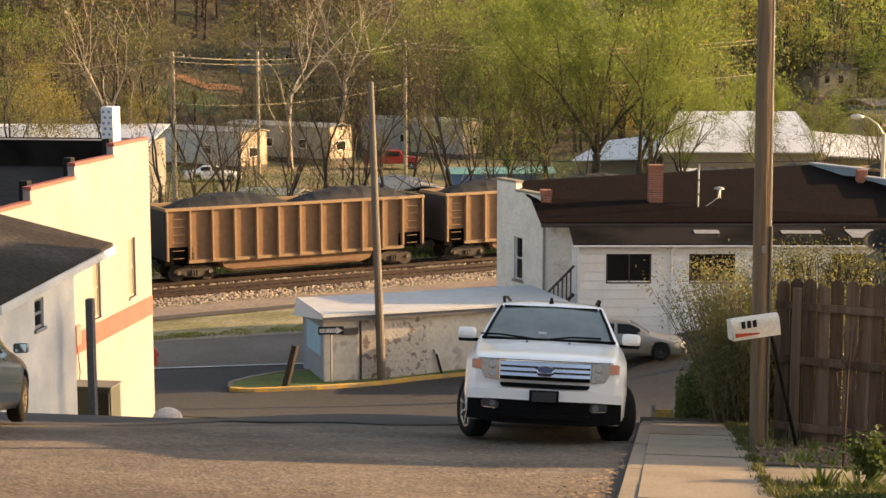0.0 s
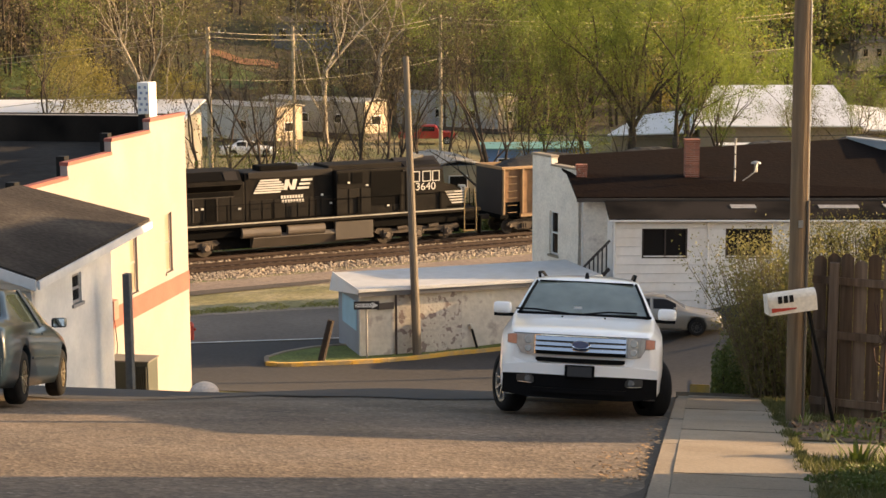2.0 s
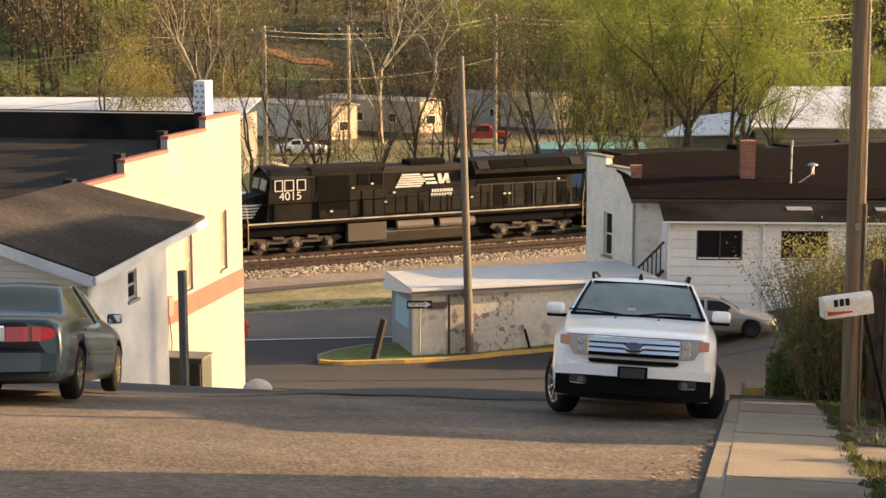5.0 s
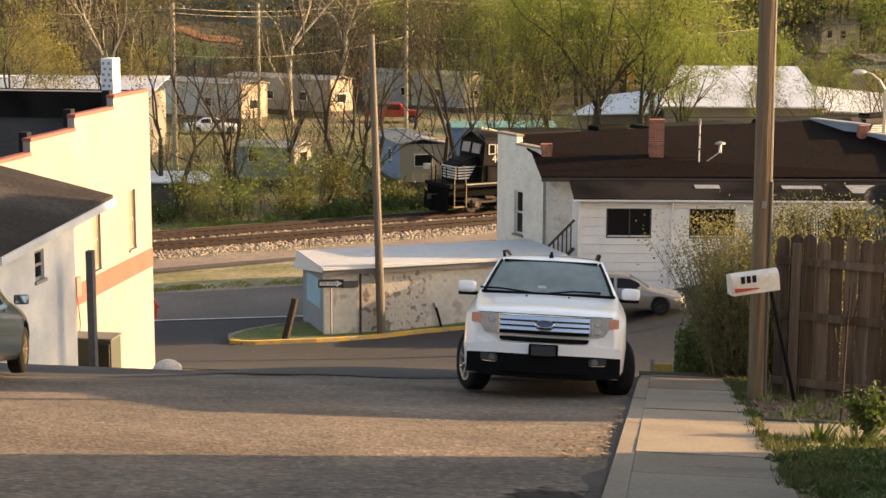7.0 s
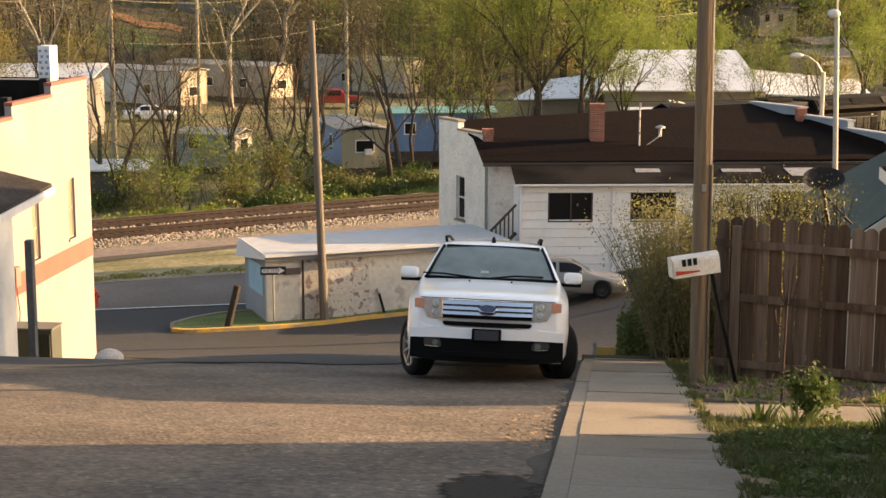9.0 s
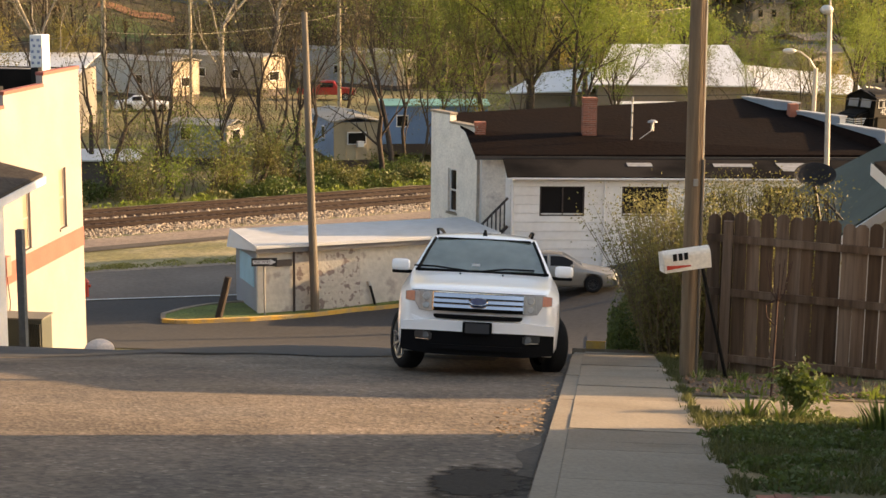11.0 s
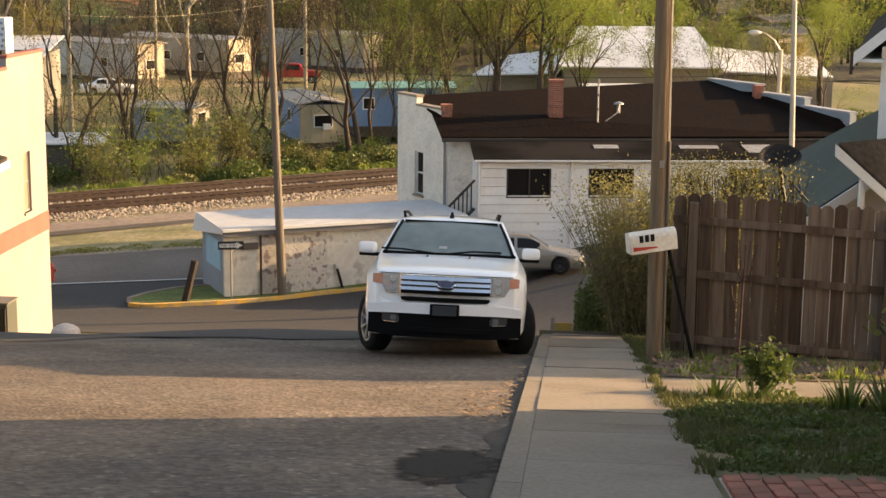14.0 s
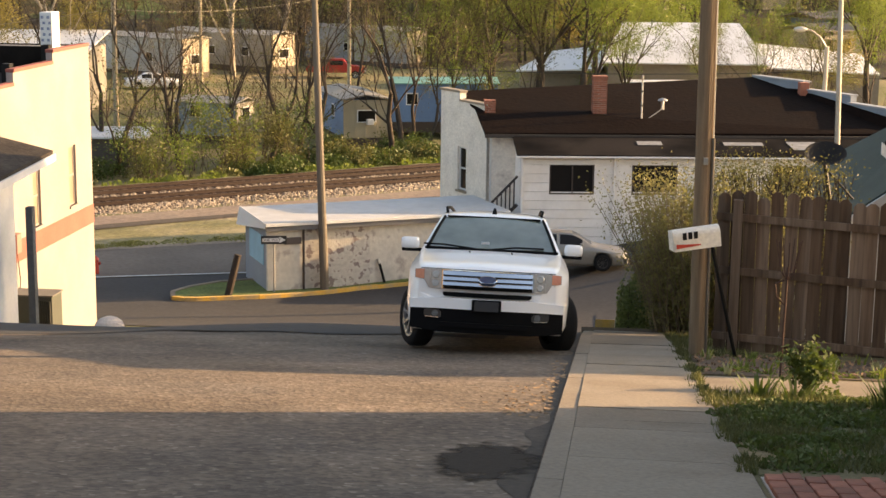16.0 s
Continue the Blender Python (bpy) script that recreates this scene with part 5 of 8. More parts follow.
def car_shell(rows, glass, bow_front, bow_rear, arches, arch_r, track, step=0.06):
    """A car body lofted from rows (y, z_bottom, w_bottom, w_mid, z_mid, w_belt, z_belt, w_roof, z_roof, z_top).
    glass(y, strip) says whether a face is glass: strip 1 is the side window, 2 the top."""
    length = rows[-1][0]
    stations = sorted({*np.arange(0, length, step).tolist(), *[r[0] for r in rows]})
    stations = [s for i, s in enumerate(stations) if i == 0 or s - stations[i - 1] > 0.012]
    bm = bmesh.new()
    rings, tags = [], []
    for y in stations:
        zb, wb, wm, zm, ws, zs, wr, zr, zt = spline(rows, y)
        half = [(0, zb, 0), (wb * 0.6, zb, 0), (wb, zb, 0), (wb + (wm - wb) * 0.75, zb + (zm - zb) * 0.3, 0), (wm, zm, 0), (wm + (ws - wm) * 0.35, zm + (zs - zm) * 0.6, 0), (ws, zs, 1)]
        half += [(ws + (wr - ws) * f, zs + (zr - zs) * f, 1) for f in (0.12, 0.5, 0.88)] + [(wr, zr, 2)]
        half += [(wr * f, zr + (zt - zr) * (1 - f * f), 2) for f in (0.93, 0.7, 0.4)] + [(0, zt, 2)]
        ring = []
        for x, z, k in half:
            dy = bow_front * x * x * max(0, 1 - y / 1.2) - bow_rear * x * x * max(0, 1 - (length - y) / 1.0)
            ring.append(((x, y + dy, z), k))
        full = ring + [((-p[0], p[1], p[2]), k) for p, k in ring[-2:0:-1]]
        rings.append([bm.verts.new(p) for p, k in full])
    n = len(rings[0])
    h = len(half)
    for i in range(len(rings) - 1):
        ym = (stations[i] + stations[i + 1]) / 2
        for k in range(n):
            f = bm.faces.new((rings[i][k], rings[i][(k + 1) % n], rings[i + 1][(k + 1) % n], rings[i + 1][k]))
            f.smooth = True
            kk = k if k < h - 1 else n - 1 - k          # strip index from the bottom centre
            strip = 0
            if 7 <= kk <= 8:
                strip = 1
            elif kk >= 11:
                strip = 2
            f.material_index = 1 if strip and glass(ym, strip) else 0
    bm.faces.new(rings[0][::-1])
    bm.faces.new(rings[-1])
    bmesh.ops.recalc_face_normals(bm, faces=bm.faces)
    me = bpy.data.meshes.new("shell")
    bm.to_mesh(me)
    bm.free()
    me.materials.append(black)
    me.materials.append(dark_glass)
    ob = new("shell", me)
    cbm = bmesh.new()
    for y in arches:
        for s in (-1, 1):
            add_tube(cbm, (s * (track - 0.22), y, 0.36), (s * 1.3, y, 0.36), arch_r, arch_r, 28)
    cme = bpy.data.meshes.new("cutter")
    bmesh.ops.recalc_face_normals(cbm, faces=cbm.faces)
    cbm.to_mesh(cme)
    cbm.free()
    cutter = new("cutter", cme)
    mod = ob.modifiers.new("arches", "BOOLEAN")
    mod.operation, mod.object, mod.solver = "DIFFERENCE", cutter, "EXACT"
    bpy.context.view_layer.update()
    done = bpy.data.meshes.new_from_object(ob.evaluated_get(bpy.context.evaluated_depsgraph_get()))
    bpy.data.objects.remove(ob)
    bpy.data.objects.remove(cutter)
    return done


def split_shell(me, paint, glass_material, parent):
    """The painted body and its glass as two parts."""
    for name, index, material in (("body", 0, paint), ("window_glass", 1, glass_material)):
        bm = bmesh.new()
        bm.from_mesh(me)
        bmesh.ops.delete(bm, geom=[f for f in bm.faces if (f.material_index == 1) != (index == 1)], context="FACES")
        out = bpy.data.meshes.new(name)
        for f in bm.faces:
            f.material_index = 0
        bm.to_mesh(out)
        bm.free()
        out.materials.append(material)
        o = new(name, out)
        o.parent = parent


alloy = mat("alloy", (0.6, 0.6, 0.6), 0.3, 0.9, vary=0.04)


def wheel(parent, x, y, r, width, side, steer=0.0, lean=0.0, spokes=5, rim_r=0.66, rim_mat=None):
    """A wheel with tyre, rim and spokes; side is -1 or 1, the way its face looks along x."""
    w = new("wheel")
    w.parent = parent
    w.matrix_basis = pose(x, y, r, 0, 0, steer)
    bm = bmesh.new()
    prof = [(-width / 2, rim_r * r), (-width / 2, r * 0.9), (-width * 0.36, r * 0.985), (-width * 0.2, r), (width * 0.2, r), (width * 0.36, r * 0.985), (width / 2, r * 0.9), (width / 2, rim_r * r)]
    n = 36
    rr = [[bm.verts.new((px, pr * math.cos(2 * math.pi * k / n), pr * math.sin(2 * math.pi * k / n))) for px, pr in prof] for k in range(n)]
    for k in range(n):
        for j in range(len(prof) - 1):
            bm.faces.new((rr[k][j], rr[k][j + 1], rr[(k + 1) % n][j + 1], rr[(k + 1) % n][j]))
    part("tyre", bm, rubber, w, smooth=True)
    bm = bmesh.new()
    add_tube(bm, (-width * 0.3, 0, 0), (side * width * 0.1, 0, 0), rim_r * r * 0.9, rim_r * r * 0.9, n)
    part("brake_drum", bm, black, w)
    bm = bmesh.new()
    xo = side * width * 0.46
    for j in range(n):
        a0, a1 = 2 * math.pi * j / n, 2 * math.pi * (j + 1) / n
        for r0, r1, x0, x1 in ((rim_r * r * 1.03, rim_r * r * 0.9, xo, xo * 0.92), (rim_r * r * 0.9, rim_r * r * 0.86, xo * 0.92, 0)):
            bm.faces.new([bm.verts.new((xx, q * math.cos(a), q * math.sin(a))) for xx, q, a in ((x0, r0, a0), (x0, r0, a1), (x1, r1, a1), (x1, r1, a0))])
    for k in range(spokes):
        a = 2 * math.pi * k / spokes + 0.3
        ca, sa = math.cos(a), math.sin(a)
        ta, tb = 0.24 * r / spokes, 0.3 * r / spokes
        add_poly(bm, [(xo * 0.72, 0.05 * ca - ta * sa, 0.05 * sa + ta * ca), (xo * 0.72, 0.05 * ca + ta * sa, 0.05 * sa - ta * ca), (xo * 0.9, rim_r * r * 0.92 * ca + tb * sa, rim_r * r * 0.92 * sa - tb * ca), (xo * 0.9, rim_r * r * 0.92 * ca - tb * sa, rim_r * r * 0.92 * sa + tb * ca)], (side * 0.02, 0, 0))
    add_tube(bm, (0, 0, 0), (xo * 0.8, 0, 0), 0.075, 0.07, 16)
    part("rim", bm, rim_mat or alloy, w)
    return w


def curved_bar(x0, x1, z0, z1, depth, bow, off=0.0, n=14, taper=0.0):
    """A bar across a car's front or back that follows its bowed face."""
    bm = bmesh.new()
    vs = []
    for k in range(n + 1):
        x = x0 + (x1 - x0) * k / n
        y = bow * x * x + off
        e = taper * abs(2 * k / n - 1) ** 2
        vs.append([bm.verts.new(p) for p in ((x, y, z0 + e), (x, y, z1), (x, y + depth, z1), (x, y + depth, z0 + e))])
    for a, b in zip(vs, vs[1:]):
        for j in range(4):
            bm.faces.new((a[j], a[(j + 1) % 4], b[(j + 1) % 4], b[j]))
    bm.faces.new(vs[0])
    bm.faces.new(vs[-1][::-1])
    return bm


chrome = mat("chrome", (0.85, 0.86, 0.88), 0.1, 1.0, vary=0.02, bump=0)
car_white = mat("car_white", (0.92, 0.91, 0.9), 0.3, grain=60, vary=0.01, blotch=1.5, blotch_vary=0.02, bump=0, coat=0.8, dirt=(0.84, 0.82, 0.79), dirt_amount=0.35)
lamp_clear = mat("lamp_clear", (0.5, 0.49, 0.47), 0.2, 0.15, grain=14, vary=0.12, bump=0.1, coat=1.0)
lamp_amber = mat("lamp_amber", (0.72, 0.3, 0.2), 0.2, coat=1.0, vary=0.1)
lamp_red = mat("lamp_red", (0.24, 0.012, 0.016), 0.2, coat=0.5, vary=0.1)
suv_glass = mat("suv_glass", (0.12, 0.145, 0.115), 0.04, grain=5, vary=0.03, blotch=2.5, blotch_vary=0.3, bump=0, spec=0.9, coat=0.7)
lamp_chrome = mat("lamp_chrome", (0.75, 0.75, 0.74), 0.22, 0.85, vary=0.05, bump=0)
dull_black = mat("dull_black", (0.0035, 0.0035, 0.004), 0.75, spec=0.12, vary=0.06, bump=0.05)

SUV_ROWS = [(0.0, 0.34, 0.72, 0.80, 0.56, 0.80, 0.80, 0.74, 0.93, 0.955), (0.03, 0.30, 0.77, 0.86, 0.56, 0.855, 0.82, 0.775, 0.968, 0.99), (0.10, 0.27, 0.83, 0.92, 0.58, 0.905, 0.85, 0.80, 1.005, 1.025),
            (0.3, 0.25, 0.88, 0.96, 0.62, 0.945, 0.93, 0.83, 1.05, 1.075), (0.6, 0.24, 0.89, 0.972, 0.65, 0.955, 0.99, 0.845, 1.09, 1.115), (0.9, 0.24, 0.89, 0.97, 0.67, 0.95, 1.03, 0.855, 1.135, 1.155),
            (1.18, 0.24, 0.89, 0.965, 0.7, 0.94, 1.07, 0.865, 1.175, 1.20), (1.3, 0.24, 0.88, 0.962, 0.7, 0.935, 1.09, 0.86, 1.205, 1.23), (2.05, 0.24, 0.88, 0.962, 0.7, 0.925, 1.13, 0.68, 1.615, 1.645),
            (2.3, 0.24, 0.88, 0.962, 0.7, 0.92, 1.13, 0.655, 1.665, 1.70), (3.2, 0.24, 0.88, 0.962, 0.7, 0.92, 1.14, 0.64, 1.68, 1.725), (4.1, 0.24, 0.88, 0.955, 0.7, 0.91, 1.16, 0.63, 1.62, 1.66),
            (4.5, 0.28, 0.86, 0.94, 0.7, 0.9, 1.14, 0.66, 1.42, 1.45), (4.72, 0.36, 0.78, 0.88, 0.65, 0.86, 1.0, 0.7, 1.1, 1.12)]


def suv_is_glass(y, strip):
    return (strip == 2 and (1.27 < y < 2.03 or 4.12 < y < 4.5)) or (strip == 1 and (1.75 < y < 2.72 or 2.8 < y < 3.65 or 3.72 < y < 4.3))


def front_panel(stations, bow, off, depth):
    """A slab on a car's bowed front, from stations (x, z_low, z_high)."""
    bm = bmesh.new()
    rows_p = []
    for x, z0, z1 in sorted(stations):
        y = bow * x * x + off
        rows_p.append([bm.verts.new(p) for p in ((x, y, z0), (x, y, z1), (x, y + depth, z1), (x, y + depth, z0))])
    for p, q in zip(rows_p, rows_p[1:]):
        for j in range(4):
            bm.faces.new((p[j], p[(j + 1) % 4], q[(j + 1) % 4], q[j]))
    bm.faces.new(rows_p[0])
    bm.faces.new(rows_p[-1][::-1])
    return bm


suv_x, suv_y = 1.145, 17.85
suv = thing("suv", pose(suv_x, suv_y, 0), "white sport utility car with a chrome bar grille parked facing uphill", "car")
split_shell(car_shell(SUV_ROWS, suv_is_glass, 0.20, 0.12, (0.93, 3.75), 0.42, 0.83), car_white, suv_glass, suv)
B = 0.20
part("grille_back", curved_bar(-0.535, 0.535, 0.757, 0.975, 0.05, B, -0.02), dull_black, suv)
for z in (0.802, 0.862, 0.922):
    bm = curved_bar(-0.525, 0.525, z, z + 0.046, 0.045, B, -0.062, 24)
    for v in bm.verts:       # the bars lean back at the top
        if v.co.z > z + 0.03:
            v.co.y += 0.024
    part("grille_bar", bm, chrome, suv, "chrome bar")
part("grille_frame", curved_bar(-0.54, 0.54, 0.972, 0.982, 0.05, B, -0.03), chrome, suv)
for k in (-1, 1):
    part("grille_frame", curved_bar(min(k * 0.522, k * 0.54), max(k * 0.522, k * 0.54), 0.757, 0.975, 0.05, B, -0.04, 2), chrome, suv)
part("hood_gap", curved_bar(-0.79, 0.79, 0.984, 0.992, 0.03, B, -0.006, 24), dull_black, suv, "dark shut line of the bonnet")
bm = bmesh.new()
ring = [[bm.verts.new((r * 0.105 * math.cos(a), y, 0.885 + r * 0.046 * math.sin(a))) for r, y in ((0.9, -0.085), (1.0, -0.09), (1.08, -0.07))] for a in np.linspace(0, 2 * math.pi, 28, endpoint=False)]
for k in range(28):
    for j in range(2):
        bm.faces.new((ring[k][j], ring[k][j + 1], ring[(k + 1) % 28][j + 1], ring[(k + 1) % 28][j]))
badge_ring = part("badge_ring", bm, chrome, suv)
bm = bmesh.new()
bm.faces.new([bm.verts.new((0.096 * math.cos(a), -0.084, 0.885 + 0.042 * math.sin(a))) for a in np.linspace(0, 2 * math.pi, 28, endpoint=False)])
part("badge", bm, mat("badge_blue", (0.03, 0.06, 0.17), 0.2, coat=1.0), badge_ring, "oval dark blue badge")
part("slot", front_panel([(-0.52, 0.69, 0.718), (-0.49, 0.67, 0.72), (-0.25, 0.668, 0.72), (0, 0.667, 0.72), (0.25, 0.668, 0.72), (0.49, 0.67, 0.72), (0.52, 0.69, 0.718)], B, -0.008, 0.05), dull_black, suv, "black lower air slot")
xs_b = [-0.9 + 0.09 * k for k in range(21)]
part("bumper", front_panel([(x, 0.525 - 0.03 * max(0, abs(x) - 0.6), 0.655 - 0.10 * max(0, abs(x) - 0.55)) for x in xs_b], B, -0.028, 0.12), car_white, suv, smooth=False)
part("lower_bumper", front_panel([(x, 0.25 + 0.10 * max(0, abs(x) - 0.55), 0.527 - 0.03 * max(0, abs(x) - 0.6)) for x in xs_b], B, -0.012, 0.3), dull_black, suv, "black plastic lower bumper")
part("bumper_lip", front_panel([(x, 0.315, 0.37) for x in xs_b[4:17]], B, -0.05, 0.06), dull_black, suv)
plate = part("number_plate", box((-0.172, -0.075, 0.50), (0.172, -0.03, 0.648), 0.014), dull_black, suv, "dark blank front plate")
part("plate_face", box((-0.14, -0.079, 0.515), (0.14, -0.074, 0.63), 0.003), mat("plate_dark", (0.02, 0.02, 0.023), 0.45), plate)
for s in (-1, 1):
    hl = part("headlight", front_panel([(s * x, a, b) for x, a, b in ((0.545, 0.757, 0.975), (0.62, 0.757, 0.975), (0.69, 0.768, 0.975), (0.715, 0.81, 0.975), (0.745, 0.86, 0.975))], B, -0.012, 0.06), lamp_clear, suv, "clear headlight")
    for z, r in ((0.918, 0.047), (0.815, 0.042)):
        part("reflector", tube((s * 0.612, B * 0.37 - 0.018, z), (s * 0.612, B * 0.37 - 0.026, z), r, r * 0.8, 18), mat("lamp_bowl", (0.42, 0.42, 0.41), 0.25, 0.3, coat=0.8), hl)
    part("divider", front_panel([(s * 0.674, 0.775, 0.97), (s * 0.682, 0.775, 0.97)], B, -0.017, 0.02), steel, hl)
    part("divider", front_panel([(s * 0.55, 0.864, 0.87), (s * 0.68, 0.864, 0.87)], B, -0.017, 0.02), steel, hl)
    part("indicator", front_panel([(s * x, a, b) for x, a, b in ((0.75, 0.862, 0.975), (0.81, 0.862, 0.972), (0.855, 0.875, 0.965))], B, -0.012, 0.07), lamp_amber, suv, "amber indicator lamp")
    part("lamp_surround", front_panel([(s * x, a, b) for x, a, b in ((0.538, 0.75, 0.981), (0.62, 0.75, 0.981), (0.695, 0.76, 0.981), (0.75, 0.853, 0.981), (0.862, 0.868, 0.97))], B, -0.006, 0.03), mat("lamp_edge", (0.3, 0.3, 0.3), 0.4), hl)
    fog = part("fog_lamp", front_panel([(s * x, a, b) for x, a, b in ((0.53, 0.425, 0.48), (0.56, 0.412, 0.508), (0.68, 0.415, 0.512), (0.735, 0.44, 0.505))], B, -0.02, 0.05), mat("fog_ring", (0.05, 0.05, 0.05), 0.35, 0.4), suv, "round fog lamp in a dark recess")
    part("lens", tube((s * 0.60, B * 0.36 - 0.022, 0.462), (s * 0.60, B * 0.36 - 0.032, 0.462), 0.042, 0.038, 18), mat("fog_lens", (0.12, 0.12, 0.12), 0.25, 0.3, coat=0.5), fog)
    part("trim", front_panel([(s * 0.56, 0.412, 0.419), (s * 0.72, 0.42, 0.428)], B, -0.028, 0.02), lamp_chrome, fog)
    mir = part("mirror", box((s * 0.91 if s > 0 else -1.14, 1.36, 1.185), (1.14 if s > 0 else -0.91, 1.5, 1.335), 0.05), car_white, suv, smooth=True)
    part("mirror_foot", box((s * 0.86 if s > 0 else -1.13, 1.38, 1.155), (1.13 if s > 0 else -0.86, 1.48, 1.2), 0.018), dull_black, mir)
    part("roof_rail", pipe([(s * 0.61, 2.2, 1.68), (s * 0.625, 2.32, 1.735), (s * 0.615, 3.2, 1.752), (s * 0.6, 4.0, 1.70)], 0.02), dull_black, suv)
    part("wiper", pipe([(s * 0.1 - 0.1, 1.27, 1.225), (s * 0.45 - 0.15, 1.32, 1.262), (s * 0.75 - 0.1, 1.36, 1.262)], 0.011), dull_black, suv)
    part("windscreen_edge", pipe([(s * 0.80, 1.31, 1.225), (s * 0.715, 1.7, 1.44), (s * 0.632, 2.04, 1.622)], 0.018), dull_black, suv)
    part("washer_jet", box((s * 0.26 - 0.012, 1.02, 1.18), (s * 0.26 + 0.012, 1.06, 1.197), 0.004), dull_black, suv)
    part("door_handle", box((s * 0.945 - 0.02, 2.55, 0.98), (s * 0.945 + 0.02, 2.75, 1.01), 0.008), car_white, suv)
part("cowl", curved_bar(-0.83, 0.83, 1.20, 1.232, 0.12, 0.08, 1.215), dull_black, suv, "black cowl under the windscreen")
part("header_band", front_panel([(x, 1.612, 1.636) for x in (-0.6, -0.3, 0, 0.3, 0.6)], 0.0, 2.008, 0.03), dull_black, suv)
part("aerial", tube((0.0, 2.15, 1.66), (0.0, 2.24, 1.745), 0.036, 0.018), dull_black, suv)
part("inner_mirror", box((-0.11, 1.9, 1.48), (0.11, 1.92, 1.54), 0.01), dull_black, suv)
part("inspection_sticker", box((-0.13, 1.36, 1.285), (-0.03, 1.365, 1.315)), mat("paper_white", (0.6, 0.6, 0.6), 0.7), suv)
for y, st in ((0.93, 23), (3.75, 0)):
    for s in (-1, 1):
        wheel(suv, s * 0.855, y, 0.37, 0.24, s, st, spokes=8, rim_r=0.68)
suv.matrix_basis = Matrix.Translation((suv_x, suv_y, ground_z(suv_x, suv_y))) @ pose(0, 0, 0, -10.35, 1.8, -8.3 + 3.0)

# ---- sedans ----
SEDAN_ROWS = [(0.0, 0.27, 0.55, 0.68, 0.5, 0.66, 0.62, 0.56, 0.69, 0.70), (0.12, 0.22, 0.72, 0.83, 0.5, 0.80, 0.66, 0.68, 0.745, 0.765), (0.6, 0.2, 0.83, 0.92, 0.55, 0.885, 0.76, 0.74, 0.84, 0.87),
              (1.3, 0.2, 0.85, 0.935, 0.6, 0.89, 0.88, 0.77, 0.95, 0.975), (2.1, 0.2, 0.85, 0.935, 0.62, 0.88, 0.93, 0.61, 1.37, 1.41), (2.8, 0.2, 0.85, 0.935, 0.62, 0.88, 0.94, 0.60, 1.40, 1.45),
              (3.4, 0.2, 0.85, 0.935, 0.62, 0.88, 0.94, 0.59, 1.37, 1.41), (4.1, 0.2, 0.85, 0.935, 0.62, 0.885, 0.94, 0.74, 1.01, 1.035), (4.6, 0.22, 0.84, 0.93, 0.62, 0.88, 0.93, 0.74, 0.985, 1.005),
              (4.92, 0.25, 0.83, 0.92, 0.6, 0.875, 0.90, 0.75, 0.965, 0.98), (5.04, 0.28, 0.81, 0.905, 0.58, 0.865, 0.87, 0.75, 0.94, 0.955), (5.08, 0.3, 0.77, 0.88, 0.56, 0.845, 0.82, 0.73, 0.905, 0.92)]


def sedan_is_glass(y, strip):
    return (strip == 2 and (1.36 < y < 2.08 or 3.46 < y < 4.02)) or (strip == 1 and (1.72 < y < 2.6 or 2.7 < y < 3.55))


sedan_shell = car_shell(SEDAN_ROWS, sedan_is_glass, 0.16, 0.20, (0.98, 3.85), 0.36, 0.82)


